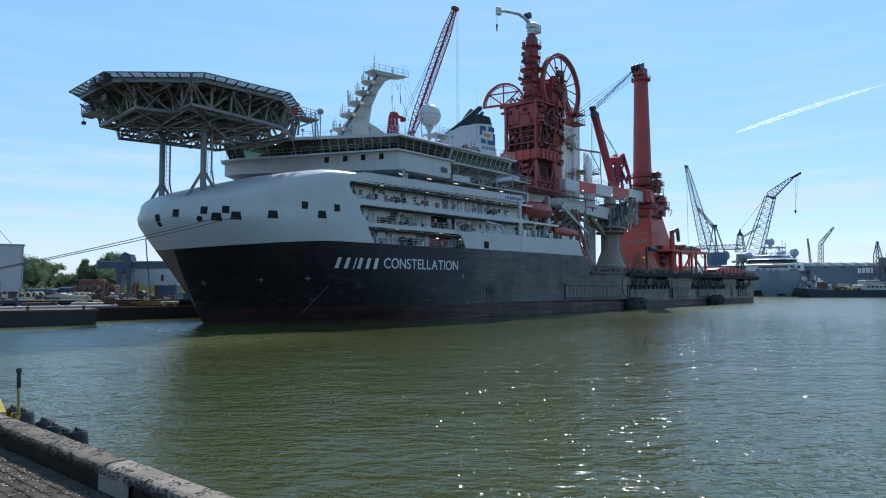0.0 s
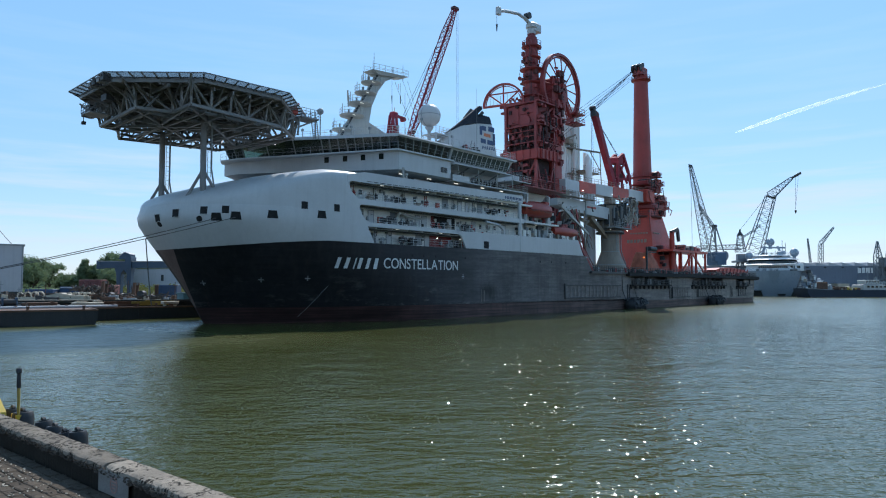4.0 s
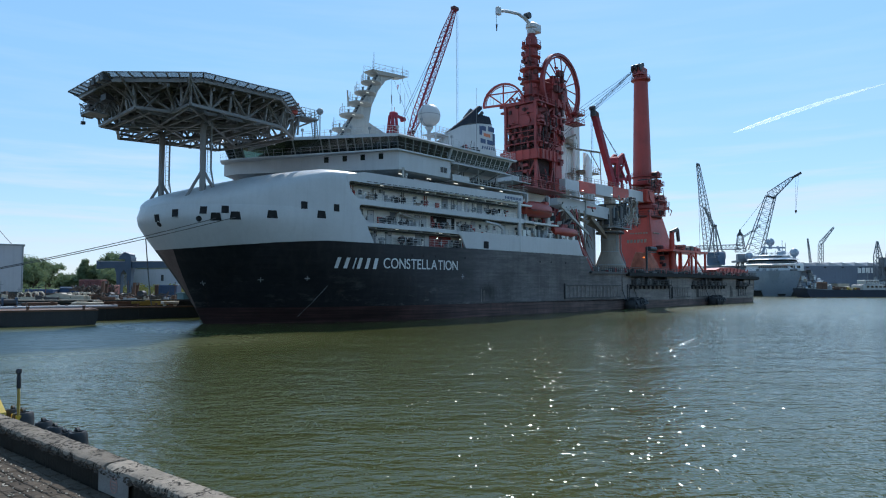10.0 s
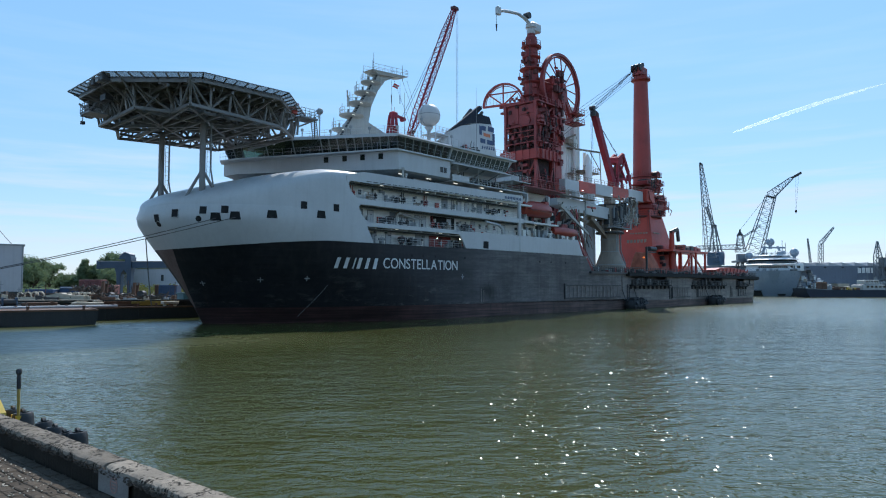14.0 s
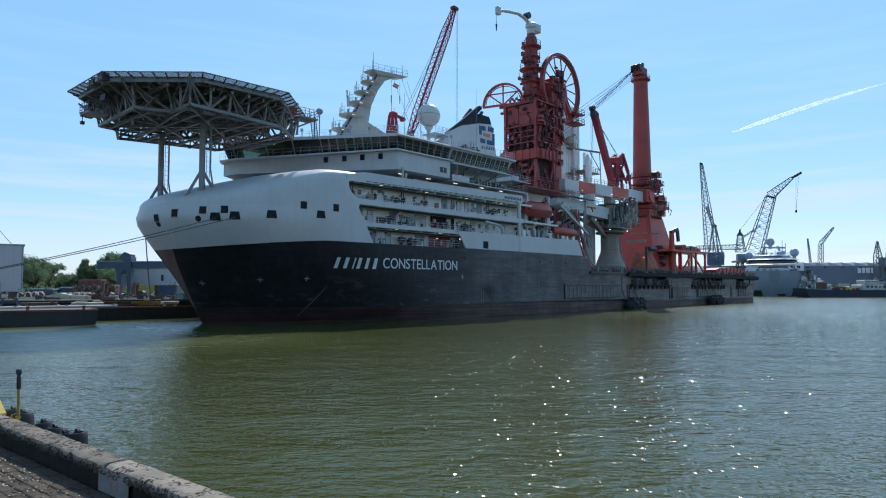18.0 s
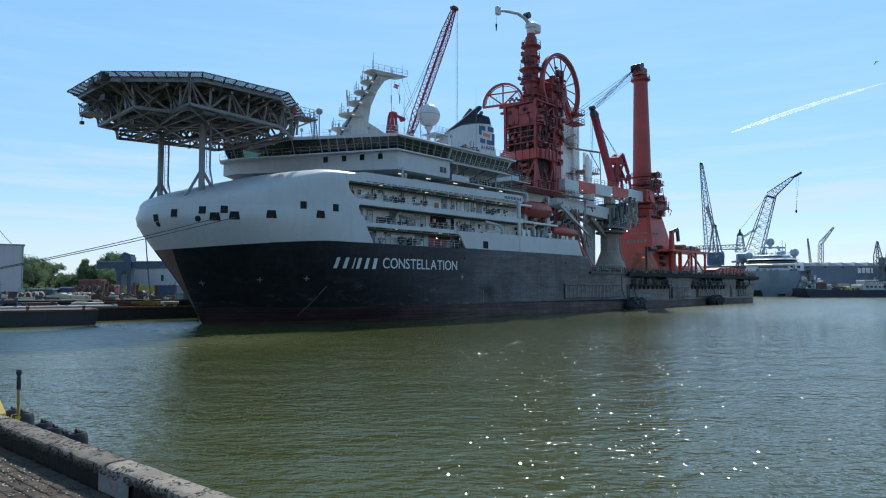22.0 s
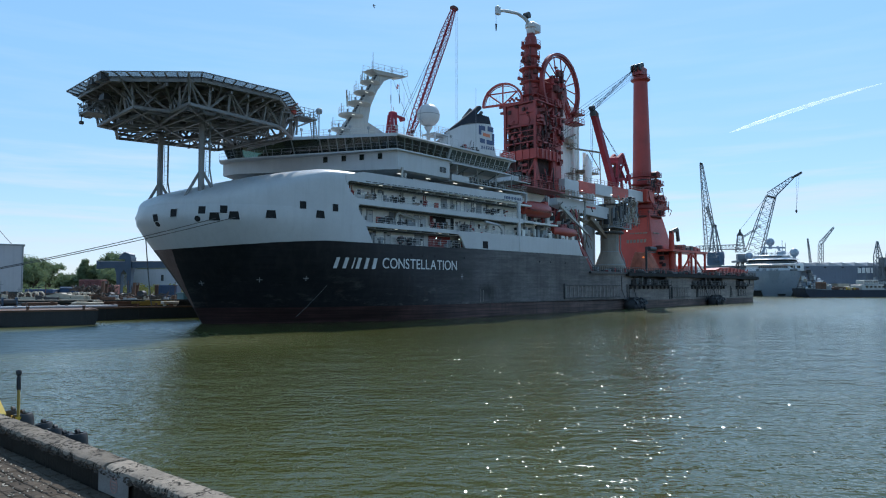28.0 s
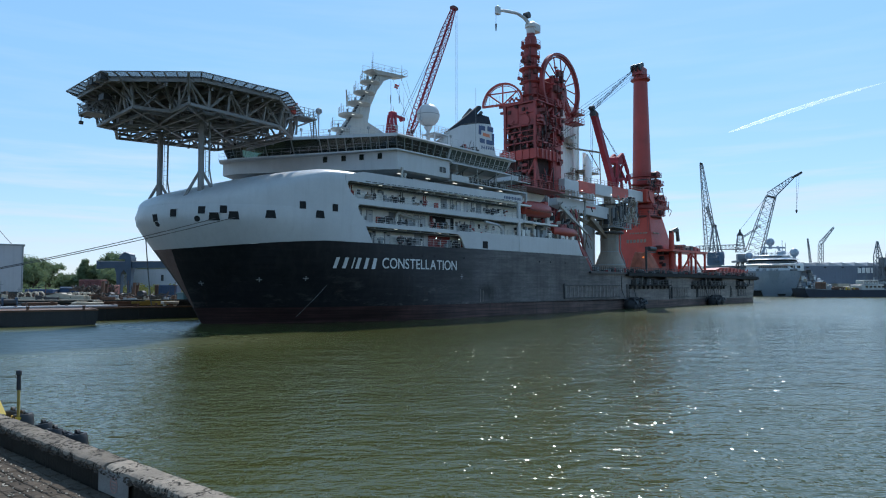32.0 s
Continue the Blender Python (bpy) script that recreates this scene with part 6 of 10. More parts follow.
    part("wheel_inner_rim", Shape().arc(wc, (1, 0, 0), (0, 0, 1), 6.8, 0, 2 * math.pi, 0.5, 0.25, 48), RED, w)
    part("hub", Shape().tube(wc + Vector((0, -0.8, 0)), wc + Vector((0, 0.8, 0)), 1.1, seg=20), RED, w)
    for k in range(16):
        a = 2 * math.pi * k / 16
        d = Vector((math.cos(a), 0, math.sin(a)))
        part("spoke", Shape().tube(wc + d * 0.9 + Vector((0, (k % 2 - 0.5), 0)), wc + d * 7.0, 0.14, seg=6), RED, w)
    part("wheel_support", Shape().beam((79.5, -2.6, 41), wc, 0.9, 0.9).beam((86.5, -2.6, 41.5), wc, 0.7, 0.7), RED, w)
    part("wheel_carriage", Shape().chamfer_box(79.4, 82.0, -3.8, -1.8, 43.6, 49.0, 0.2).chamfer_box(82.0, 83.4, -3.4, -2.0, 45.6, 48.2, 0.2), RED, w)
    for k in range(34):
        a, r = random.uniform(1.9, 4.6), random.uniform(0.8, 5.2)
        q, h = wc + Vector((r * math.cos(a), random.uniform(-1.4, -0.6), r * math.sin(a))), random.uniform(0.25, 0.9)
        part("carriage_gear", Shape().at(q, random.uniform(0.25, 0.9), 0.6, h), random.choice((RED, TOWER_DARK, TOWER_DARK, MAST_RED)), w)
    # white knuckle crane on top
    k = part("top_crane", Shape().lathe((cx, 0, 59.2), [(0.9, 0), (0.9, 1.2), (1.2, 1.4), (1.2, 2.2), (0.5, 2.6)], 14), WHITE, t, "white knuckle boom crane on the tower top")
    part("top_crane_boom", Shape().pipe([(cx + 1.0, 0, 60.6), (cx - 1.8, 0, 62.0), (cx - 5.0, 0, 62.3), (cx - 9.8, 0, 61.4), (cx - 11.6, 0, 60.8)], 0.33, 10), WHITE, k)
    part("top_crane_jib", Shape().chamfer_box(cx - 12.4, cx - 11.2, -0.4, 0.4, 60.0, 61.6, 0.15), WHITE, k)
    part("top_crane_ram", Shape().tube((cx + 0.6, 0, 60.6), (cx - 4.0, 0, 62.4), 0.2), WHITE, k)
    part("top_crane_winch", Shape().tube((cx - 1.4, -0.6, 62.9), (cx - 1.4, 0.6, 62.9), 0.7, seg=14), DARK, k)
    part("top_crane_drum", Shape().chamfer_box(cx - 0.5, cx + 2.6, -1.0, 1.0, 60.0, 61.9, 0.3), WHITE, k)
    part("hook", Shape().tube((cx - 12.4, 0, 60.2), (cx - 12.4, 0, 57.3), 0.04, seg=4).tube((cx - 12.4, 0, 57.8), (cx - 12.4, 0, 56.4), 0.22, 0.1, 6), DARK, k)


lay_tower()


# ---- silos, striped boom, main crane ----
def after_structures():
    w = part("white_silo_tower", Shape().chamfer_box(89.6, 96.9, 1.5, 5.2, 10, 47.6, 0.2), SILO_WHITE, ship, "tall white equipment tower")
    for z in (31, 37.0):
        part("silo_platform", Shape().box(90.5, 93.6, 0.2, 3.4, z, z + 0.2), TAN, w)
        part("railing", Shape().rail([(90.5, 0.2, z + 0.2), (93.6, 0.2, z + 0.2)], 1.1, 1.0, 0.05, 2), TAN, w)
    part("silo_pipe", Shape().tube((92.6, 0.6, 26), (92.6, 0.6, 42.0), 0.35).tube((98.2, 1.0, 24), (98.2, 1.0, 37.0), 0.45), SILO_WHITE, w)
    part("silo_slot", Shape().box(94.0, 94.6, 1.42, 1.6, 34, 34.8), DARK, w)
    part("silo_slot", Shape().box(94.8, 95.2, 1.42, 1.6, 40, 40.6), DARK, w)
    for x in (90.5, 91.4, 92.8, 93.3, 94.7, 95.9):
        part("silo_rib", Shape().box(x, x + 0.14, 1.38, 1.6, 12, 47), SILO_WHITE, w)
    part("silo_winch", Shape().chamfer_box(89.4, 91.6, 0.2, 1.4, 38.0, 39.2, 0.15).tube((89.0, 0.4, 39.0), (92.6, 0.2, 40.4), 0.22, seg=8).beam((90, 0.5, 38.0), (93.0, 0.4, 37.0), 0.3, 0.4), TAN, w)
    for x, y, z1, r in ((97.8, 0, 36.2, 1.05), (93.8, -2.5, 34.0, 0.8), (95.8, -1.5, 35.0, 0.7)):
        part("white_tank", Shape().lathe((x, y, 10), [(r, 0), (r, z1 - 11.8), (r * 0.75, z1 - 11.0), (0.1, z1 - 9.6)], 18), SILO_WHITE, ship, "white silo with conical top")
    part("tank_platform", Shape().box(93, 101, -1.6, 2, 31.8, 32.0), TAN, ship)
    part("railing", Shape().rail([(93, -1.6, 32), (101, -1.6, 32), (101, 2, 32)], 1.1, 1.1, 0.05), TAN, ship)
    part("tank_gantry", Shape().beam((91, -1, 36.6), (102, -1, 37.4), 0.3, 0.4).tube((102, -1, 37.3), (102.5, -1, 29), 0.12).tube((97, -1, 37), (102, -1, 33), 0.1), TAN, ship)
    # boom stowage beam in red and white blocks
    xs = [79.0, 84.9, 92.2, 100.4, 108.6, 117.0]
    for k in range(5):
        part("boom_block", Shape().chamfer_box(xs[k], xs[k + 1], -5.2, -2.8, 25.4 + 0.22 * k, 27.9 + 0.25 * k, 0.12), WHITE if k % 2 == 0 else CRANE_RED, ship, "white block of striped beam" if k % 2 == 0 else "red block of striped beam")
    part("beam_rail", Shape().rail([(79, -5.2, 27.9), (117, -5.2, 28.9)], 1.0, 1.6, 0.05, 2), TAN, ship)
    for x, z in ((86.0, 26.0), (99.5, 26.4)):
        part("floodlight", Shape().ball((x, -5.4, z), 0.075, 8, 6), SPOT, ship)
    part("beam_support", Shape().box(79.5, 81, -5, -3, 10, 25.4), TAN, ship)
    part("beam_support", Shape().box(100, 102, -5, -3, 8, 25.8), TAN, ship)
    part("white_column", Shape().tube((81.8, -6.0, 7.7), (81.8, -6.0, 25), 0.9, seg=18).tube((87.6, -6.0, 7.7), (87.6, -6.0, 25.2), 1.3, seg=18), WHITE, ship, "white round column")


def main_crane():
    cx, cy = 123.1, -2.0
    c = part("main_crane", Shape().rings([[(cx - 7.0, cy - 6.2, 7.7), (cx + 8.4, cy - 6.2, 7.7), (cx + 8.4, cy + 6.2, 7.7), (cx - 7.0, cy + 6.2, 7.7)], [(cx - 5.4, cy - 4.9, 16), (cx + 6.2, cy - 4.9, 16), (cx + 6.2, cy + 4.9, 16), (cx - 5.4, cy + 4.9, 16)], [(cx - 3.2, cy - 3.2, 24.8), (cx + 3.5, cy - 3.2, 24.8), (cx + 3.5, cy + 3.2, 24.8), (cx - 3.2, cy + 3.2, 24.8)]]), CRANE_RED, ship, "huge red main crane with tall mast and flared base")
    part("slew_ring", Shape().lathe((cx, cy, 24.8), [(3.4, 0), (3.9, 0.4), (3.9, 1.2), (3.2, 1.6), (3.2, 3.2), (3.6, 3.4), (3.6, 4.0), (2.7, 4.6), (2.7, 6.0)], 28), RED, c, "dark red slewing ring")
    part("crane_mast", Shape().lathe((cx, cy, 29.4), [(2.5, 0), (2.42, 4.0), (1.82, 29.9), (2.25, 30.4), (2.25, 30.9), (1.8, 31.1), (1.8, 31.8)], 28), MAST_RED, c, "tall red tubular crane mast")
    for z, r in ((59.8, 2.55), (33.6, 3.0), (30.3, 3.5)):
        fl = part("mast_walkway", Shape().lathe((cx, cy, z), [(r * 0.9, -0.15), (r, 0), (r, 0.12)], 22), RED, c)
        part("railing", Shape().rail([(cx + r * 0.96 * math.cos(a), cy + r * 0.96 * math.sin(a), z + 0.1) for a in [2 * math.pi * k / 12 for k in range(13)]], 1.1, 1.5, 0.05, 2), RED, fl)
    h = part("mast_head", Shape().chamfer_box(cx - 2.4, cx + 1.4, cy - 1.5, cy + 1.5, 61.0, 63.4, 0.5), RED, c)
    for dy in (-1.1, 0, 1.1):
        part("sheave", Shape().tube((cx - 2.1, cy + dy - 0.25, 62.8), (cx - 2.1, cy + dy + 0.25, 62.8), 1.0, seg=16), DARK, h)
        part("sheave", Shape().tube((cx - 1.0, cy + dy - 0.2, 63.7), (cx - 1.0, cy + dy + 0.2, 63.7), 0.6, seg=14), DARK, h)
    part("head_aerial", Shape().tube((cx + 1.6, cy, 60.5), (cx + 1.6, cy, 64.6), 0.06, seg=5), RED, h)
    random.seed(21)
    # platforms and machinery round the mast foot, each one different
    for x0, x1, z, d in ((cx + 1.5, cx + 9.4, 25.6, 0.9), (cx + 2, cx + 7.6, 27.5, 0.35), (cx + 1.6, cx + 5.4, 29.9, 0.25), (cx + 1.2, cx + 6.8, 31.8, 0.2), (cx + 2.6, cx + 5.0, 23.4, 0.3), (cx - 5.6, cx - 1.8, 31.0, 0.25), (cx + 1.0, cx + 4.0, 33.7, 0.2)):
        y0 = cy - random.uniform(2.8, 4.2)
        fl = part("crane_platform", Shape().box(x0, x1, y0, cy + 1, z, z + d), RED, c)
        part("railing", Shape().rail([(x0, y0 + 0.1, z + d), (x1, y0 + 0.1, z + d), (x1, cy + 0.9, z + d)], 1.1, 0.9, 0.05), RED, fl)
        part("platform_knee", Shape().beam((x0 + 0.3, cy - 2, z - 1.6), (x1 - 0.5, cy - 2.4, z), 0.25, 0.3), RED, fl)
        for k in range(8):
            x = random.uniform(x0, x1 - 0.8)
            w = random.uniform(0.3, 1.3)
            if random.random() < 0.3:
                part("winch_drum", Shape().tube((x, y0 + 0.4, z + d + 0.5), (x, y0 + 1.4, z + d + 0.5), 0.5, seg=12), DARK, fl)
            else:
                part("crane_machinery", Shape().chamfer_box(x, x + w, y0 + 0.2, cy - 1, z + d, z + d + random.uniform(0.4, 1.5), 0.08), random.choice((RED, DARK, RED, CRANE_RED)), fl)
    for k in range(14):
        x, zz = cx + random.uniform(-5, 8), random.uniform(22.5, 31)
        part("crane_pipe", Shape().pipe([(x, cy - 4.3, zz), (x + random.uniform(-1.2, 1.2), cy - 4.4, zz + random.uniform(1, 3)), (x + random.uniform(-2, 2), cy - 4.2, zz + random.uniform(2, 4))], 0.1, 6), random.choice((RED, DARK)), c)
    for z in (10.4, 13.2, 16.0, 18.8, 21.6):
        t = (z - 7.7) / 17.1
        part("plate_seam", Shape().box(cx - 6.6 + 3.4 * t, cx + 7.8 - 4.4 * t, cy - 6.24 + 3.0 * t, cy - 6.0 + 3.0 * t, z, z + 0.12), RED, c)
    for k in range(4):
        y0 = cy - 4.6 + k * 3.0
        part("base_stiffener", Shape().beam((cx - 7.0, y0 * 1.0, 7.8), (cx - 3.3, cy + (y0 - cy) * 0.62, 24.6), 0.14, 0.2), RED, c)
    part("base_ladder", Shape().ladder((cx - 6.2, cy - 5.6, 8.0), (cx - 3.4, cy - 3.3, 24.5), 0.6, 0.05), DARK, c)
    for k in range(16):
        x, z = cx + random.uniform(-4.6, 5.0), random.uniform(9.0, 14.5)
        part("base_fitting", Shape().chamfer_box(x, x + random.uniform(0.3, 1.2), cy - 6.6, cy - 5.0, z, z + random.uniform(0.3, 1.2), 0.06), random.choice((RED, DARK, TOWER_DARK)), c)
    part("base_ring", Shape().lathe((cx, cy, 22.6), [(4.6, 0), (4.8, 0.2), (4.8, 0.5), (4.4, 0.6)], 24).rail([(cx + 4.7 * math.cos(a), cy + 4.7 * math.sin(a), 23.1) for a in [2 * math.pi * k / 14 for k in range(15)]], 1.1, 1.5, 0.05, 2), TOWER_DARK, c)
    part("mast_door", Shape().box(cx + 3.6, cx + 4.6, cy - 5.6, cy - 5.2, 10.2, 12.4), DARK, c)
    part("heel_box", Shape().chamfer_box(cx - 6.5, cx - 2, cy - 4.2, cy + 2, 26.4, 29.6, 0.2), CRANE_RED, c)
    # writing on the base that cannot be read
    def fore(z):
        return cx - 5.4 + (z - 16) / 8.8 * 2.2

    for k in range(6):
        y0 = 0.0 - k * 0.94
        part("caption_bar", Shape().box(fore(16.4) - 0.1, fore(16.4) + 0.3, y0 - 0.62, y0, 15.95, 16.85), TAN, c)
    for k in range(7):
        y0 = -0.6 - k * 0.72
        part("caption_bar", Shape().box(fore(18.5) - 0.08, fore(18.5) + 0.3, y0 - 0.5, y0, 18.3, 18.68), TAN, c)
    for k in range(4):
        part("caption_bar", Shape().box(cx - 3.6 + k * 0.9, cx - 3.0 + k * 0.9, cy - 4.62, cy - 4.2, 18.3, 18.66), TAN, c)
    part("mast_caption", Shape().box(cx - 0.4, cx + 1.2, cy - 2.6, cy - 2.2, 31.4, 32.0), TAN, c)
    # boom: a leaning red box girder with a second frame behind it
    b = part("crane_boom", Shape().beam((108.6, -1.8, 27.0), (98.0, -1.8, 46.2), 1.3, 1.5), BOOM_RED, c, "dark red leaning crane boom")
    part("boom_tip", Shape().chamfer_box(97.0, 98.6, -2.5, -1.1, 45.4, 47.0, 0.35).tube((97.2, -2.4, 47.3), (97.2, -1.2, 47.3), 0.55, seg=14), DARK, b)
    part("tip_sheave", Shape().tube((98.4, -2.6, 45.8), (98.4, -1.0, 45.8), 0.6, seg=14), TOWER_DARK, b)
    for dy in (-1.1, 1.1):
        y = -1.2 + dy
        part("back_frame_leg", Shape().beam((108.0, y, 27.6), (108.9, y, 36.6), 0.6, 0.6).beam((108.9, y, 36.6), (111.4, y, 38.2), 0.6, 0.8).beam((111.4, y, 38.2), (114.4, y, 33.8), 0.6, 0.8).beam((114.4, y, 33.8), (116.2, y, 28.2), 0.5, 0.5), BOOM_RED, b)
        part("frame_brace", Shape().beam((108.6, y, 36.0), (113.6, y, 31.0), 0.4, 0.45).beam((112.6, y, 36.4), (107.8, y, 31.6), 0.4, 0.45).beam((108.2, y, 31.4), (114.6, y, 32.2), 0.4, 0.5).beam((111.0, y, 31.8), (110.2, y, 27.6), 0.35, 0.35), BOOM_RED, b)
        part("frame_roller", Shape().tube((114.6, y - 0.3, 32.6), (114.6, y + 0.3, 32.6), 0.9, seg=16), BOOM_RED, b)
    part("frame_head", Shape().chamfer_box(108.6, 111.6, -2.5, 0.1, 35.6, 37.4, 0.35), BOOM_RED, b)
    part("frame_plate", Shape().chamfer_box(109.4, 112.8, -1.7, -0.7, 32.2, 35.4, 0.3), TOWER_DARK, b)
    s = Shape()
    for k in range(4):
        dy = -0.9 + 0.6 * k
        s.tube((cx - 2.2, cy + dy, 63.9 - 0.55 * k), (97.2 + 0.1 * k, -1.8 + dy, 48.0 - 0.7 * k), 0.045, seg=5)
    for k in range(5):
        dy = -0.9 + 0.45 * k
        s.tube((cx - 2.3, cy + dy, 63.2 - 0.75 * k), (81.0 - 1.0 * k, -6 + dy, 42.6 - 1.6 * k), 0.04, seg=5)
    part("luffing_ropes", s, WIRE, c)
    s = Shape()
    for dx in (-0.4, 0.3):
        s.tube((96.9 + dx, -1.8, 45.6), (96.9 + dx, -1.8, 33), 0.04, seg=4).tube((98.4, -1.8, 45.4), (111.0 + dx, -1.2, 37.8), 0.05, seg=4)
    part("hoist_ropes", s, WIRE, c)


def knuckle_crane():
    x, y = 89.5, -10.0
    c = part("pedestal_crane", Shape().lathe((x, y, 7.7), [(3.7, 0), (3.65, 0.4), (3.3, 1.4), (2.2, 4.2), (2.02, 4.7), (2.0, 9.6), (2.35, 9.8), (2.35, 10.3)], 28), TAN, ship, "beige pedestal crane with white box boom")
    part("pedestal_collar", Shape().lathe((x, y, 16.2), [(2.9, 0), (3.1, 0.1), (3.1, 0.3)], 24), DARK, c)
    part("pedestal_walkway", Shape().lathe((x, y, 16.6), [(3.0, 0), (3.0, 0.12)], 20).rail([(x + 2.9 * math.cos(a), y + 2.9 * math.sin(a), 16.7) for a in [2 * math.pi * k / 12 for k in range(13)]], 1.1, 1.5, 0.05, 2), GREY, c)
    part("crane_house", Shape().lathe((x, y, 17.3), [(2.5, 0), (2.6, 0.3), (2.6, 4.9), (2.3, 5.4), (1.6, 5.5)], 24), TAN, c, "round brown-grey crane house")
    for k, a in enumerate((130, 148, 161, 176, 188, 204, 219, 228, 243, 256, 268, 281, 296)):
        px, py = x + 2.76 * math.cos(radians(a)), y + 2.76 * math.sin(radians(a))
        z0 = 17.5 + (k * 7 % 5) * 0.5
        part("house_pipe", Shape().tube((px, py, z0), (px, py, 22.6 - (k * 3 % 4) * 0.5), (0.1, 0.22, 0.14)[k % 3], seg=8), (DARK, MASTPAINT, DARK, GREY)[k % 4], c)
    for a, z0, z1 in ((150, 19.0, 21.6), (196, 18.2, 20.4), (238, 18.0, 21.8), (262, 19.4, 22.2)):
        px, py = x + 2.5 * math.cos(radians(a)), y + 2.5 * math.sin(radians(a))
        part("house_hatch", Shape().chamfer_box(px - 0.55, px + 0.55, py - 0.55, py + 0.55, z0, z1, 0.1), DARK, c)
    part("house_ring", Shape().lathe((x, y, 17.1), [(3.1, 0), (3.1, 0.18)], 24).lathe((x, y, 22.5), [(2.9, 0), (2.9, 0.15)], 24), DARK, c)
    part("ring_rail", Shape().rail([(x + 3.0 * math.cos(q), y + 3.0 * math.sin(q), 22.65) for q in [2 * math.pi * k / 14 for k in range(15)]], 1.1, 1.4, 0.045, 2), MASTPAINT, c)
    for px, py in ((x - 2.9, y - 1.6), (x + 3.0, y - 2.6)):
        part("floodlight", Shape().ball((px, py, 17.0), 0.09, 8, 6), SPOT, c)
    random.seed(31)
    for z in (9.4, 12.3, 15.0):
        part("pedestal_seam", Shape().lathe((x, y, z), [(table(z, [(7.7, 3.74), (8.1, 3.69), (9.1, 3.34), (11.9, 2.24), (12.4, 2.06), (18, 2.04)]), 0), (table(z + 0.1, [(7.7, 3.74), (8.1, 3.69), (9.1, 3.34), (11.9, 2.24), (12.4, 2.06), (18, 2.04)]), 0.1)], 28, False), GREY, c)
    part("pedestal_ladder", Shape().ladder((x - 1.0, y - 2.2, 12.4), (x - 1.0, y - 2.2, 16.6), 0.6, 0.05), GREY, c)
    part("pedestal_pipe", Shape().pipe([(x + 1.1, y - 2.0, 17.2), (x + 1.1, y - 2.0, 12.6), (x + 1.6, y - 2.9, 9.4)], 0.12).pipe([(x + 1.5, y - 1.8, 17.2), (x + 1.5, y - 1.8, 12.6), (x + 2.1, y - 2.6, 9.4)], 0.09), GREY, c)
    part("lower_stage", Shape().box(x - 4.4, x + 3.8, y - 3.4, y - 1.6, 17.3, 17.5).rail([(x - 4.4, y - 3.3, 17.5), (x + 3.8, y - 3.3, 17.5)], 1.1, 0.9, 0.05), GREY, c)
    for k in range(34):
        px, pz = x + random.uniform(1.0, 8.6), random.uniform(18.2, 23.8)
        w = random.uniform(0.3, 1.2)
        if px > x + 3.5 and pz < 20:
            continue
        part("crane_fitting", Shape().chamfer_box(px, px + w, y - 2.6 + random.uniform(0, 0.6), y - 1.2, pz, pz + random.uniform(0.3, 1.4), 0.06), random.choice((TAN, GREY, DARK, DARK, GREY)), c)
    for k in range(54):
        px, pz = x + random.uniform(-0.8, 8.6), random.uniform(17.5, 22.5)
        part("hydraulic_hose", Shape().pipe([(px, y - 2.5, pz), (px + random.uniform(-1, 1), y - 2.7, pz + random.uniform(0.5, 2)), (px + random.uniform(-1.5, 1.5), y - 2.4, pz + random.uniform(1, 3))], random.choice((0.07, 0.12, 0.18)), 6), random.choice((DARK, GREY, MASTPAINT, TAN)), c)
    b = part("crane_boom", Shape().rings([[(66.6, y - 0.9, 20.6), (66.6, y + 0.9, 20.6), (66.6, y + 0.9, 22.0), (66.6, y - 0.9, 22.0)], [(72.0, y - 1.1, 19.8), (72.0, y + 1.1, 19.8), (72.0, y + 1.1, 22.2), (72.0, y - 1.1, 22.2)], [(x - 1.6, y - 1.1, 19.2), (x - 1.6, y + 1.1, 19.2), (x - 1.6, y + 1.1, 21.7), (x - 1.6, y - 1.1, 21.7)]]), WHITE, c, "long white box boom")
    part("boom_caption", Shape().box(77.6, 81.4, y - 1.14, y - 1.0, 20.95, 21.35), CRANE_RED, b, "red caption on the boom")
    part("boom_collar", Shape().box(76.8, 77.2, y - 1.2, y + 1.2, 19.2, 22.4), GREY, b)
    part("boom_strut", Shape().beam((80.6, y, 19.4), (x - 1.6, y, 15.4), 0.8, 0.9).beam((78.5, y + 1, 18.9), (x - 2.2, y + 1, 17.0), 0.5, 0.6), TAN, c)
    part("boom_jib", Shape().beam((67, y - 1, 21), (72, y - 1.6, 17.6), 0.45, 0.5).beam((72, y - 1.6, 17.6), (75.4, y - 1.8, 14.2), 0.35, 0.4).tube((69, y - 1.4, 20.4), (73.6, y - 1.8, 16.6), 0.16), WHITE, b)
    part("boom_platform", Shape().box(64.6, 79, y - 2.6, y - 1.2, 22.4, 22.55).rail([(64.6, y - 2.5, 22.5), (79, y - 2.5, 22.5)], 1.1, 1.2, 0.05), TAN, b)
    part("jib_winch", Shape().arc((x + 6.4, y - 2.4, 23.0), (1, 0, 0), (0, 0, 1), 1.35, 0, 2 * math.pi, 0.5, 0.22, 22).arc((x + 6.4, y - 2.4, 23.0), (1, 0, 0), (0, 0, 1), 0.8, 0, 2 * math.pi, 0.5, 0.2, 18), TAN, c, "hose reel on the crane house")
    part("after_house", Shape().chamfer_box(x + 2.0, x + 7.6, y - 1.6, y + 1.8, 19.4, 22.0, 0.25), GREY, c)
    part("house_stage", Shape().box(x + 1.0, x + 9.2, y - 2.8, y - 1.4, 18.9, 19.1).rail([(x + 1.0, y - 2.7, 19.1), (x + 9.2, y - 2.7, 19.1)], 1.1, 0.8, 0.05), TAN, c)
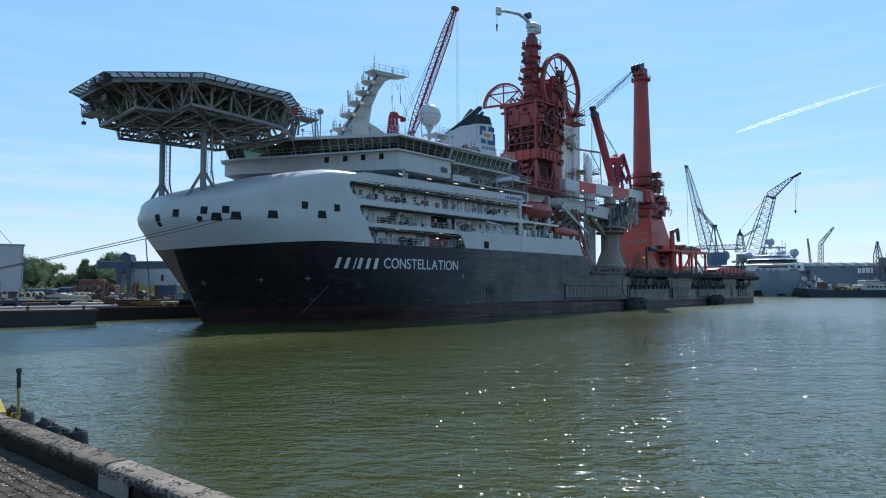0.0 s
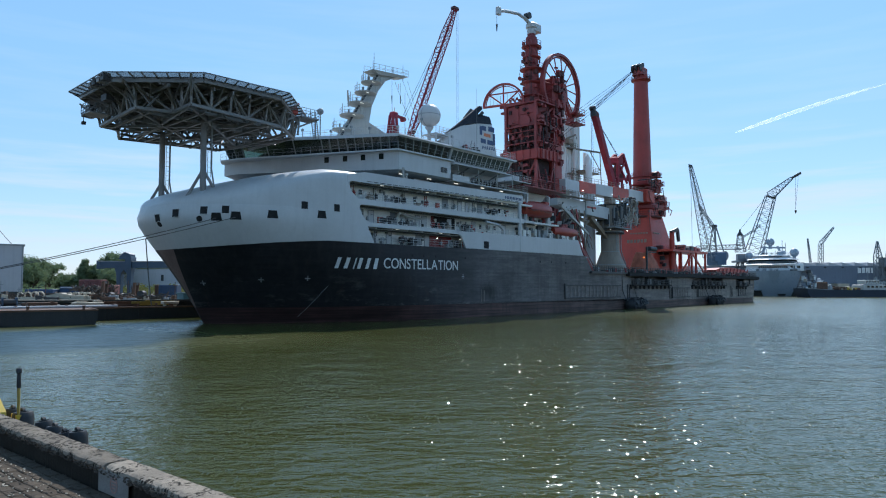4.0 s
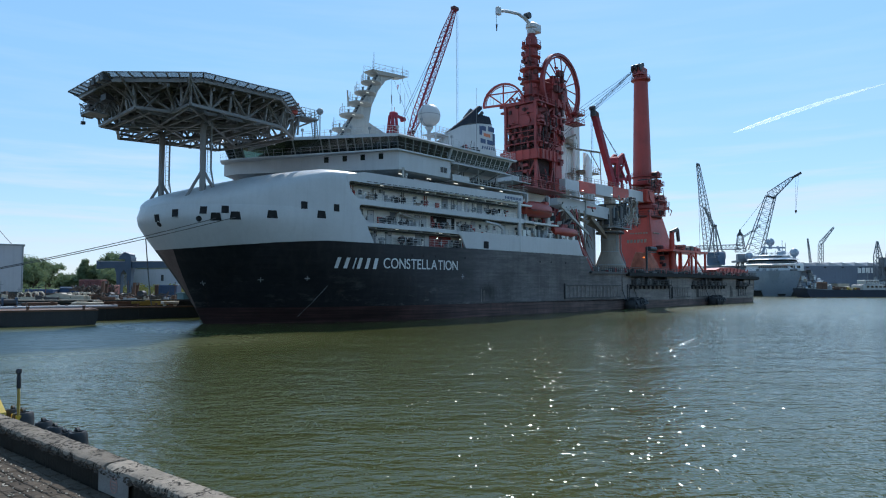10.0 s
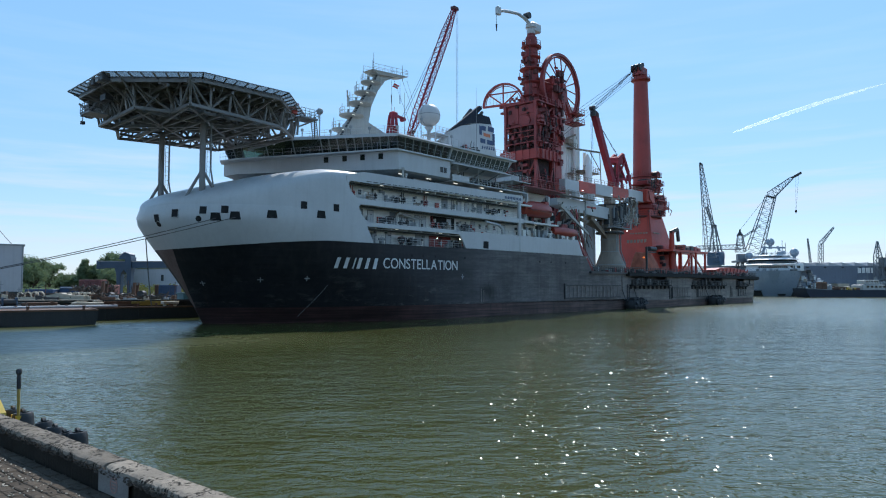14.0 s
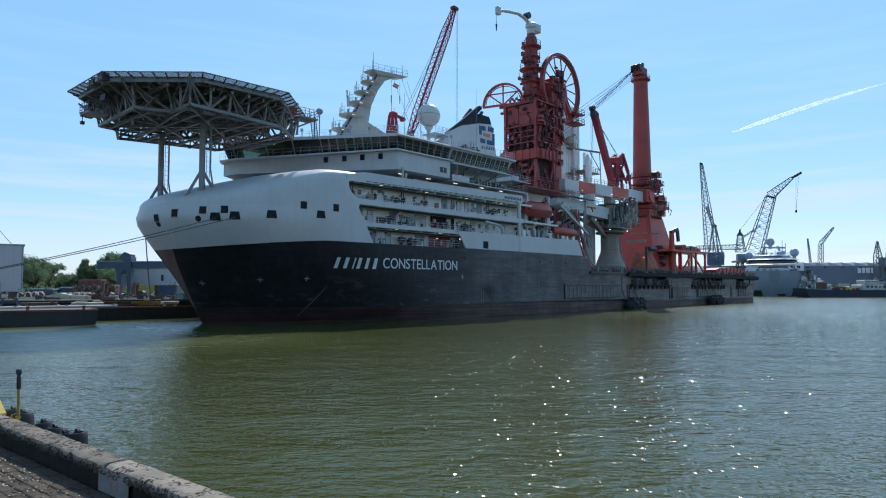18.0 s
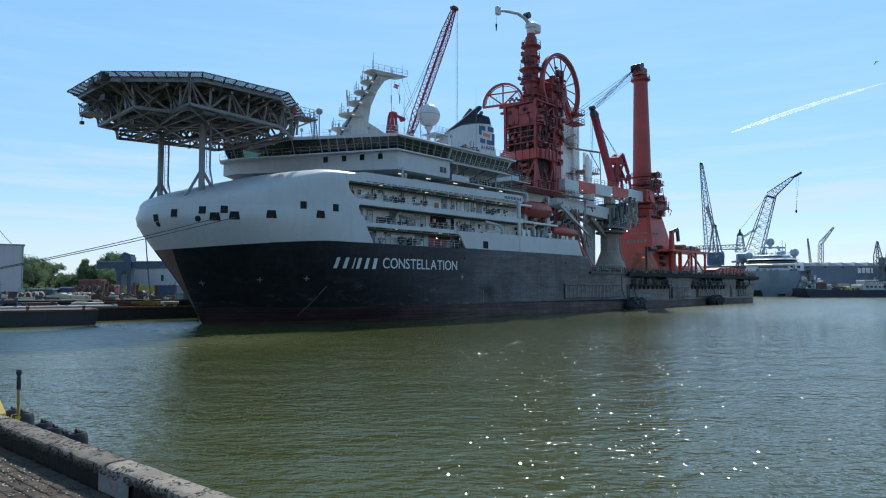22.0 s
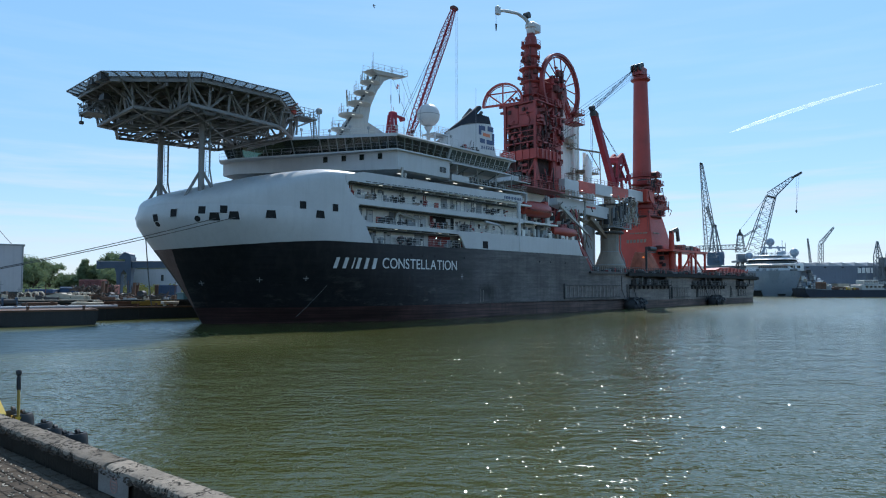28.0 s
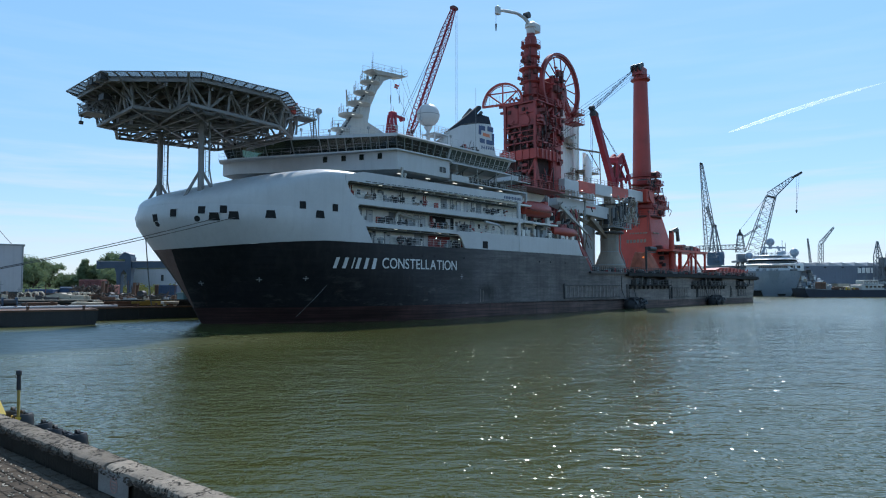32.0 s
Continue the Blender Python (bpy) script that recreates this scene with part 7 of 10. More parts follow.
    part("hydraulic_ram", Shape().tube((x + 1.2, y - 2.6, 17.9), (x + 1.0, y - 2.6, 23.0), 0.3, seg=10).tube((x + 2.4, y - 2.6, 17.9), (x + 2.3, y - 2.6, 23.2), 0.24, seg=10), DARK, c)


after_structures()
main_crane()
knuckle_crane()


# ---- boats, davits, stairs, stern gear ----
def lifeboats():
    def hull(L, W2, H):
        rs = []
        for k in range(11):
            t = k / 10
            f = max(0.12, math.sin(math.pi * min(max(t, 0.02), 0.98)) ** 0.32)
            rs.append([((t - 0.5) * L, W2 * f * math.cos(a), H * 0.5 * (0.55 + 0.45 * f) * math.sin(a) * (1.1 if math.sin(a) > 0 else 0.9)) for a in [2 * math.pi * j / 14 for j in range(14)]])
        return Shape().rings(rs)
    b = thing("lifeboat", pose(0, 0, 0), "enclosed orange lifeboat hanging in its davits", "lifeboat")
    part("lifeboat_hull", hull(8.6, 1.4, 2.9), ORANGE, b)
    part("rubbing_strip", Shape().box(-3.9, 3.9, -1.45, 1.45, -0.1, 0.05), RED, b)
    part("steering_hatch", Shape().chamfer_box(2.0, 3.2, -0.6, 0.6, 1.1, 1.8, 0.1), ORANGE, b)
    part("grab_line", Shape().pipe([(-3.6 + 0.6 * k, -1.47 + 0.02 * abs(k - 6), -0.25 - 0.12 * (k % 2)) for k in range(13)], 0.03, 4), DARK, b)
    part("hook_gear", Shape().tube((-3.0, 0, 1.2), (-3.0, 0, 2.6), 0.07).tube((3.0, 0, 1.2), (3.0, 0, 2.6), 0.07), DARK, b)
    r = thing("rescue_boat", pose(0, 0, 0), "small orange-red rescue boat on deck", "boat")
    part("rescue_hull", hull(8.2, 1.1, 1.9), ORANGE, r)
    part("rescue_rack", Shape().beam((-3.4, 0, 0.7), (1.8, 0, 2.0), 0.5, 0.3).beam((-1.0, 0, 0.8), (-0.2, 0, 2.6), 0.3, 0.4).chamfer_box(0.8, 2.2, -0.6, 0.6, 0.7, 1.5, 0.1), DARK, r)
    part("console", Shape().chamfer_box(-0.4, 0.6, -0.4, 0.4, 0.5, 1.6, 0.1), RED, r)
    part("canopy", Shape().side_prism([(-2.6, 0.5), (-1.2, 1.5), (-0.2, 0.5)], -0.6, 0.6), RED, r)
    s = Shape()
    for x in (52.6, 59.6):
        s.beam((x, -9.5, 17), (x, -13.2, 21.3), 0.4, 0.5).beam((x, -12.6, 11), (x, -13.4, 21.2), 0.35, 0.4)
        s.tube((x + 0.5, -13, 21.2), (x + 0.5, -13, 19.6), 0.06)
    part("davit", s, WHITE, ship, "white lifeboat davit arms")
    part("davit_platform", Shape().box(50.5, 64.5, -HALF + 0.3, -9, 22.3, 22.5).rail([(50.5, -HALF + 0.4, 22.5), (64.5, -HALF + 0.4, 22.5)], 1.1, 1.1, 0.045), RED, ship, "red railed davit platform")
    part("davit_beam", Shape().beam((49.5, -HALF + 0.2, 16.0), (53.5, -HALF + 0.2, 16.0), 0.3, 0.4), WHITE, ship)
    part("davit_arm", Shape().beam((64.4, -13.0, 20.2), (68.6, -13.1, 18.0), 0.4, 0.6).beam((68.6, -13.1, 18.0), (74.2, -13.3, 15.2), 0.3, 0.4).beam((64, -12.8, 19), (70, -13.2, 20.4), 0.25, 0.3), MASTPAINT, ship, "grey-white raked davit arm")
    random.seed(63)
    for k in range(22):
        x, z = random.uniform(64.5, 76.5), random.uniform(7.8, 16.5)
        w, d, h = random.uniform(0.6, 2.0), random.uniform(0.6, 1.8), random.uniform(0.6, 2.4)
        part("deck_machinery", Shape().chamfer_box(x, x + w, -11.0, -11.0 + d, z, z + h, 0.12).tube((x, -11.2, z + h * 0.5), (x + w, -11.2, z + h * 0.6), 0.14, seg=8), random.choice((TAN, DARK, GREY, DARK, RED)), ship)
    random.seed(88)
    for k in range(34):
        x, z = random.uniform(63.5, 77), random.uniform(11.0, 20.5)
        y = random.uniform(-13.6, -11.5)
        d = Vector((random.uniform(-1.4, 1.4), random.uniform(-0.3, 0.3), random.uniform(-1.6, 1.6)))
        part("deck_pipe", Shape().tube(Vector((x, y, z)) - d, Vector((x, y, z)) + d, random.uniform(0.05, 0.14), seg=6), random.choice((DARK, TAN, RED, TAN, DARK, GREY)), ship)
    for k in range(60):
        x, z = random.uniform(50.5, 71), random.uniform(11.6, 17.5)
        w = random.uniform(0.3, 1.1)
        part("deck_fitting", Shape().chamfer_box(x, x + w, -12.6, -11.6, z, z + random.uniform(0.3, 1.0), 0.06), random.choice((DARK, DARK, RED, GREY, CREAM)), ship)
    part("after_bulkhead", Shape().box(55, 64, -10, 10, 10.6, 22.2), CREAM, ship)
    random.seed(8)
    for k in range(44):
        x = random.uniform(50.5, 69.5)
        w, h = random.uniform(0.3, 1.3), random.uniform(0.5, 2.6)
        part("deck_equipment", Shape().chamfer_box(x, x + w, -HALF + 0.8, -HALF + 0.8 + w, 10.62, 12.6 + h, 0.06), random.choice((DARK, GREY, TAN, DARK, CREAM)), ship)
    return b, r


LIFEBOAT, RESCUE = lifeboats()
LIFEBOAT_AT, RESCUE_AT = (56.3, -13.0, 18.45), (65.7, -13.0, 15.0)


def stairs_and_stern():
    s = Shape()
    for dy in (0, 1.0):
        s.beam((69.4, -13.8 + dy, 13.4), (75.0, -13.8 + dy, 7.8), 0.25, 0.6)
        s.tube((69.4, -13.8 + dy, 14.6), (75.0, -13.8 + dy, 9.0), 0.06)
        s.beam((71.2, -12.2 + dy, 20), (76.4, -12.2 + dy, 8), 0.25, 0.6)
    for k in range(16):
        t = k / 16
        s.box(69.4 + 5.6 * t, 69.7 + 5.6 * t, -13.8, -12.8, 13.4 - 5.6 * t, 13.45 - 5.6 * t)
    part("stair", s, RED, ship, "brown-red deck stairs")
    for x in (70.6, 72.2, 74.2):
        part("stair_post", Shape().tube((x, -12.4, 7.7), (x, -12.4, 20), 0.12), TAN, ship)
    # bulwark rail and small clutter all along the working deck edge
    part("deck_rail", Shape().rail([(73.6, -HALF - 0.2, 7.75), (174.4, -HALF - 0.2, 7.75), (174.4, HALF, 7.75)], 1.15, 0.9, 0.06, 3), DARK, ship, "dark working deck railing")
    random.seed(77)
    x = 76.0
    while x < 172:
        w, h = random.uniform(0.2, 1.1), random.uniform(0.3, 1.0)
        y = random.uniform(-HALF + 0.3, -HALF + 2.0)
        part("deck_box", Shape().chamfer_box(x, x + w, y, y + random.uniform(0.5, 1.4), 7.75, 7.75 + h, 0.06), random.choice((DARK, DARK, DARK, DARK, RED, GREY)), ship)
        x += w + random.uniform(0.0, 0.6)
    # red platform on legs
    f = part("stern_platform", Shape().box(118.5, 141.8, -12, -6.5, 13.6, 14.15), CRANE_RED, ship, "red steel platform on braced legs")
    for x in (124.5, 131.5, 134.5, 141.0):
        for y in (-11.5, -7):
            part("platform_leg", Shape().box(x - 0.24, x + 0.24, y - 0.24, y + 0.24, 7.75, 13.6), CRANE_RED, f)
    part("platform_brace", Shape().beam((132, -11.5, 13.4), (140.6, -11.5, 8.2), 0.34, 0.36).beam((124.6, -11.5, 8.2), (131.5, -11.5, 13.4), 0.34, 0.36), CRANE_RED, f)
    part("railing", Shape().rail([(119, -11.9, 14.15), (126, -11.9, 14.15)], 1.1, 1.2, 0.05), CRANE_RED, f)
    for x in (127.5, 130, 132.5, 135, 137.5):
        part("platform_load", Shape().chamfer_box(x, x + 2.0, -11, -8, 14.15, 15.4 + 0.3 * math.sin(x), 0.15), random.choice((DARK, RED, GREY)), f)
    k = part("deck_knuckle_crane", Shape().tube((122.6, -10, 7.7), (122.6, -10, 18.8), 0.8, 0.6, 12), CRANE_RED, ship, "folded red deck crane")
    part("folded_arm", Shape().beam((122.0, -10, 18.6), (125.4, -10.3, 19.6), 0.7, 0.9).beam((125.4, -10.3, 19.6), (125.8, -10.4, 16.4), 0.6, 0.7), DARK, k)
    # covered machine and lamp post before the main crane
    def cover(x0, x1, y0, y1, top):
        """A sheet draped over a machine, pulled in at the crown, with folds."""
        rs = []
        for k in range(7):
            t = k / 6
            ring = []
            for i in range(36):
                a = 2 * math.pi * i / 36
                q = 1 - 0.52 * t ** 1.3 + 0.05 * math.sin(7 * a + 2 * t) * (1 - t)
                ring.append(((x0 + x1) / 2 - 0.8 * t + (x1 - x0) / 2 * q * math.copysign(abs(math.cos(a)) ** 0.6, math.cos(a)), (y0 + y1) / 2 + (y1 - y0) / 2 * q * math.copysign(abs(math.sin(a)) ** 0.6, math.sin(a)), 7.75 + (top - 7.75) * t ** 0.85 + 0.18 * math.sin(3 * a) * t))
            rs.append(ring)
        return Shape().rings(rs)
    part("covered_machine", cover(102.2, 112.4, -12.2, -7.2, 12.8), COVER, ship, "deck machine under a faded orange cover")
    part("hose_reel", Shape().tube((104.2, -12.2, 13.6), (107.6, -12.2, 13.6), 0.55, seg=14).box(102.8, 103.1, -12.4, -12.0, 7.75, 14.0).box(103.1, 107.8, -12.4, -12.0, 12.7, 12.95), DARK, ship)
    part("orange_lamp", Shape().ball((100.6, -12.6, 11.4), 0.2, 8, 6), glow("orange_flame_lamp", (1.0, 0.2, 0.03), 1.6), ship)
    rc = part("stern_cradle", Shape().side_prism([(147, 8.6), (172, 8.4), (173.5, 9.2), (168, 9.9), (158, 10.3), (150, 10.0), (146.4, 9.4)], -12.4, -8.4), CRANE_RED, ship, "long low red deck cradle")
    for k in range(9):
        part("cradle_rib", Shape().beam((148 + k * 3, -12.5, 7.8), (149.4 + k * 3, -12.5, 9.9), 0.25, 0.3), RED, rc)
    part("cradle_foot", Shape().box(148, 172, -12.2, -11.8, 7.75, 8.7).box(148, 172, -8.8, -8.5, 7.75, 8.7), DARK, rc)
    for k in range(5):
        part("deck_drum", Shape().tube((143.2 + k * 5.8, -13.4, 8.3), (144.2 + k * 5.8, -13.4, 8.3), 0.55, seg=14), random.choice((DARK, RED, GREY)), ship)
    part("white_deck_house", Shape().box(139, 145, -8, 4, 7.75, 10.4), WHITE, ship)


stairs_and_stern()


# ---- more materials ----
def ground_material():
    m, n, l, b = nodes_of("yard_ground")
    co = n.new("ShaderNodeTexCoord").outputs["Object"]
    a = noise_node(n, l, co, 0.05, 6)
    f = noise_node(n, l, co, 2.5, 5)
    col = ramp_node(n, l, a, [(0.35, (0.16, 0.15, 0.125)), (0.55, (0.22, 0.21, 0.18)), (0.7, (0.10, 0.13, 0.05))])
    col = mix_node(n, l, ramp_node(n, l, f, [(0.4, (0, 0, 0)), (0.7, (0.4,) * 3)]), col, (0.09, 0.085, 0.075))
    l.new(col, b.inputs["Base Color"])
    b.inputs["Roughness"].default_value = 0.95
    l.new(bump_node(n, l, f, 0.5, 0.05), b.inputs["Normal"])
    return m


def stone_material(name, color, scale, vary=0.35, pits=0.0, rough=0.9, moss=0.0, bump=0.012):
    m, n, l, b = nodes_of(name)
    co = n.new("ShaderNodeTexCoord").outputs["Object"]
    big = noise_node(n, l, co, scale * 0.25, 5)
    fine = noise_node(n, l, co, scale, 8, 0.65)
    grain = noise_node(n, l, co, scale * 9, 4, 0.7)
    col = ramp_node(n, l, big, [(0.3, tuple(c * (1 - vary) for c in color)), (0.7, tuple(c * (1 + vary * 0.4) for c in color))])
    col = mix_node(n, l, ramp_node(n, l, fine, [(0.45, (0, 0, 0)), (0.72, (0.6,) * 3)]), col, tuple(c * 0.45 for c in color))
    if pits:
        v = n.new("ShaderNodeTexVoronoi")
        v.voronoi_dimensions = "2D"
        v.inputs["Scale"].default_value = scale * 2.6
        mp = n.new("ShaderNodeMapping")
        mp.inputs["Scale"].default_value = (1.0, 0.55, 1.0)
        warp = mix_node(n, l, 0.06, co, noise_node(n, l, co, scale * 3, 3), "ADD")
        l.new(warp, mp.inputs["Vector"])
        l.new(mp.outputs[0], v.inputs["Vector"])
        pit = ramp_node(n, l, v.outputs["Distance"], [(0.30, (1, 1, 1)), (0.40, (0, 0, 0))])
        where = noise_node(n, l, co, scale * 0.45, 4, 0.6)
        msk = mix_node(n, l, 1.0, pit, ramp_node(n, l, where, [(0.44, (0, 0, 0)), (0.54, (pits,) * 3)]), "MULTIPLY")
        col = mix_node(n, l, msk, col, (0.04, 0.032, 0.024))
    if moss:
        g = noise_node(n, l, co, scale * 0.8, 6)
        col = mix_node(n, l, ramp_node(n, l, g, [(0.55, (0, 0, 0)), (0.75, (moss,) * 3)]), col, (0.06, 0.065, 0.03))
    oi = n.new("ShaderNodeObjectInfo").outputs["Random"]
    col = mix_node(n, l, 1.0, col, ramp_node(n, l, oi, [(0, (0.68,) * 3), (1, (1.0,) * 3)]), "MULTIPLY")
    l.new(col, b.inputs["Base Color"])
    b.inputs["Roughness"].default_value = rough
    b.inputs["Specular IOR Level"].default_value = 0.15
    nr = bump_node(n, l, fine, 0.9, bump)
    nr = bump_node(n, l, grain, 0.7, bump * 0.3, nr)
    if pits:
        nr = bump_node(n, l, msk, 1.0, -bump * 0.4, nr)
    l.new(nr, b.inputs["Normal"])
    return m


GROUND = ground_material()
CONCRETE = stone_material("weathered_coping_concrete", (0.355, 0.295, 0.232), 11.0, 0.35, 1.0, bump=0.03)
# coping face: its shade is put into a much darker concrete colour
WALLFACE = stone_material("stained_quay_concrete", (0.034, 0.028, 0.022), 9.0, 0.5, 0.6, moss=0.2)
LIP = stone_material("old_mortar", (0.12, 0.10, 0.082), 14.0, 0.4)
PAVER = stone_material("dark_paving_stone", (0.12, 0.092, 0.068), 12.0, 0.3, 0.3)
SAND = stone_material("joint_sand", (0.062, 0.055, 0.045), 20.0, 0.3)
QUAYFACE = stone_material("far_quay_wall", (0.055, 0.055, 0.05), 1.2, 0.4, moss=0.3, bump=0.03)
BARGE = paint("barge_black", (0.022, 0.022, 0.022), 0.6, vary=0.35, scale=0.5, rust=0.4, streak=0.3, rustcol=(0.06, 0.04, 0.03))
SHED = paint("pale_sheet_cladding", (0.44, 0.435, 0.45), 0.6, vary=0.07, scale=0.1, streak=0.2)
BLUEGREY = paint("blue_grey_cladding", (0.155, 0.18, 0.225), 0.6, vary=0.12, scale=0.08, streak=0.25)
GANTRY_BLUE = paint("gantry_blue", (0.028, 0.058, 0.10), 0.45, vary=0.15, scale=0.4, rust=0.1)
CRANE_BLUE = paint("dock_crane_blue", (0.07, 0.12, 0.19), 0.5, vary=0.15, scale=0.3, rust=0.15)
CRANE_GREY = paint("dock_crane_grey", (0.20, 0.22, 0.24), 0.55, vary=0.2, scale=0.3, rust=0.2)
NAVY = paint("navy_hull", (0.018, 0.026, 0.046), 0.65, vary=0.2, scale=0.3, rust=0.15)
YACHT_GREY = paint("yacht_silver_grey", (0.29, 0.345, 0.41), 0.3, vary=0.1, scale=0.1)
YACHT_WHITE = paint("yacht_white", (0.72, 0.73, 0.73), 0.35, vary=0.12, scale=0.2)
CREAMGEAR = paint("cream_deck_gear", (0.46, 0.40, 0.31), 0.6, vary=0.2, scale=0.6, rust=0.25)
BROWN = paint("rusty_brown_steel", (0.12, 0.06, 0.035), 0.7, vary=0.35, scale=0.6, rust=0.4)
TEAL = paint("teal_container", (0.06, 0.14, 0.16), 0.6, vary=0.3, scale=0.5, rust=0.2)
BARK = paint("bark", (0.09, 0.07, 0.05), 0.9, vary=0.3, scale=2.0, bump=0.02)


def leaf_material(name, a, c):
    m, n, l, b = nodes_of(name)
    g = n.new("ShaderNodeNewGeometry").outputs["Random Per Island"]
    co = n.new("ShaderNodeTexCoord").outputs["Object"]
    col = ramp_node(n, l, g, [(0, a), (1, c)])
    col = mix_node(n, l, noise_node(n, l, co, 0.6, 4), col, tuple(v * 0.7 for v in a))
    l.new(col, b.inputs["Base Color"])
    b.inputs["Roughness"].default_value = 0.6
    tr = n.new("ShaderNodeBsdfTranslucent")
    l.new(col, tr.inputs[0])
    mx = n.new("ShaderNodeMixShader")
    mx.inputs[0].default_value = 0.4
    l.new(b.outputs[0], mx.inputs[1])
    l.new(tr.outputs[0], mx.inputs[2])
    l.new(mx.outputs[0], n["Material Output"].inputs[0])
    return m


LEAF = leaf_material("summer_leaves", (0.19, 0.25, 0.125), (0.34, 0.415, 0.205))
BROOM = leaf_material("broom_leaves", (0.16, 0.17, 0.04), (0.30, 0.29, 0.07))
LEAF_DARK = leaf_material("dark_leaves", (0.155, 0.215, 0.11), (0.28, 0.345, 0.175))


# ---- land beyond the dock ----
SHORE = [(-2500, 20), (-300, 62), (-52, 99.5), (-36, 108.5), (75.9, 235), (82, 326), (2500, 352), (2500, 4100), (-2500, 4100)]


def land():
    top = Shape().add([(x, y, 2.55) for x, y in SHORE], [tuple(range(len(SHORE)))])
    solid("ground", top, GROUND, "flat dockyard ground with patches of gravel and grass", "ground", kind="structure")
    face = Shape()
    for a, b in zip(SHORE[:6], SHORE[1:7]):
        face.rings([[(a[0], a[1], -2), (b[0], b[1], -2)], [(a[0], a[1], 2.6), (b[0], b[1], 2.6)]], caps=False, closed=False)
        face.beam((*a, 2.6), (*b, 2.6), 0.7, 0.35)
    solid("quay_wall_far", face, QUAYFACE, "dark stained quay wall across the dock", "wall", kind="structure")


land()


# ---- the near quay: pavement, coping, sign ----
QO = Vector((-2.89, 5.90, 0))
QA = math.degrees(math.atan2(4.96 - 7.22, -2.0 + 4.66))


def quay_pose(u, v, z, rz=0):
    """Along the coping (u), across towards the water (v), up (z)."""
    return Matrix.Translation(QO) @ pose(0, 0, 0, 0, 0, QA) @ pose(u, v, z, 0, 0, rz)


def near_quay():
    zt, zp, wid = 3.282, 3.05, 0.215
    base = solid("quay", Shape().box(-60, 40, -45, wid - 0.03, -3, zp - 0.035), SAND, "quay body with sand joints under dark pavers", "quay", kind="structure")
    base.matrix_world = quay_pose(0, 0, 0)
    wall = thing("quay_coping", quay_pose(0, 0, 0), "low weathered concrete coping along the quay edge", "wall", kind="structure")
    random.seed(3)
    for k in range(-6, 6):
        u0, u1 = k * 2.9 + 0.02, (k + 1) * 2.9 - 0.02
        n = 150 if -3 < k < 2 else 30
        rs = []
        for i in range(n + 1):
            u = u0 + (u1 - u0) * i / n
            j = lambda s: (noise.noise(Vector((u * 7.0, s * 7.7, k * 2.0))) * 0.007 + noise.noise(Vector((u * 31.0, s * 5.1, k * 3.0))) * 0.005)
            e = 0.02 if 0 < i < n else 0.035
            rs.append([(u, 0.01, zt - 0.1), (u, -0.008 + j(3), zt - 0.075 + j(3)), (u, -0.02 + j(4) * 1.3, zt - 0.05 + j(9)), (u, -0.012 + j(5) * 1.4, zt - e * 0.9 + j(5)), (u, e * 0.8 + j(6) * 1.4, zt + j(7) * 0.5 - 0.003), (u, 0.06 + j(10), zt + j(11) * 0.45), (u, 0.1 + j(12), zt + j(13) * 0.45), (u, 0.145 + j(14), zt + j(15) * 0.45), (u, wid - e + j(8), zt + j(8) * 0.4), (u, wid + j(16) * 0.6, zt - e), (u, wid, zt - 0.1)])
        part("coping_stone", Shape().rings(rs), CONCRETE, wall)
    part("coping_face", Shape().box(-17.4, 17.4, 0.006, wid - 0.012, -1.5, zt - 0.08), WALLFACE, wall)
    # crumbs, moss and gravel lying on the coping and along its foot
    s = Shape()
    for k in range(1100):
        u, r = random.uniform(-3.4, 1.6), random.choice((random.uniform(0.003, 0.008), random.uniform(0.004, 0.015)))
        on = random.random() < 0.3 and noise.noise(Vector((u * 2.2, 3.0, 0))) > -0.12
        v = random.uniform(0.02, 0.2) if on else -abs(random.gauss(0, 0.35)) - 0.02
        z = zt - 0.004 if on else zp
        a = random.uniform(0, 3)
        s.rings([[(u + r * math.cos(a + t) * random.uniform(0.7, 1.4), v + r * math.sin(a + t), z) for t in (0, 1.3, 2.6, 3.9, 5.2)], [(u + 0.5 * r * math.cos(a + t), v + 0.5 * r * math.sin(a + t), z + r * 0.7) for t in (0, 1.3, 2.6, 3.9, 5.2)]])
    g = solid("gravel_crumbs", s, LIP, "scattered grit and mortar crumbs on the quay", "grit", kind="stuff")
    g.matrix_world = quay_pose(0, 0, 0)
    # broken lip of mortar along the front edge of the coping
    s = Shape()
    for k in range(420):
        u = random.uniform(-3.4, 1.6)
        r, z = random.uniform(0.006, 0.02), zt - random.uniform(0.035, 0.09)
        c = Vector((u, -0.012 - random.uniform(0, 0.014), z))
        d = Vector((r, 0, random.uniform(-0.2, 0.2) * r))
        s.beam(c - d, c + d, random.uniform(0.012, 0.03), random.uniform(0.005, 0.016))
    g = solid("mortar_lip", s, LIP, "crumbling mortar along the coping's front edge", "mortar", kind="stuff")
    g.matrix_world = quay_pose(0, 0, 0)
    # pale flakes lying on the pavers
    s = Shape()
    for k in range(260):
        u, v, r = random.uniform(-3.2, 0.4), -0.19 - abs(random.gauss(0, 0.35)), random.uniform(0.003, 0.012)
        a = random.uniform(0, 3)
        s.rings([[(u + r * math.cos(a + t) * random.uniform(0.6, 1.5), v + r * math.sin(a + t), zp + q) for t in (0, 1.4, 2.9, 4.4)] for q in (0.0, 0.006)])
    g = solid("pale_flakes", s, CREAMGEAR, "pale dry flakes scattered on the pavers", "litter", kind="stuff")
    g.matrix_world = quay_pose(0, 0, 0)
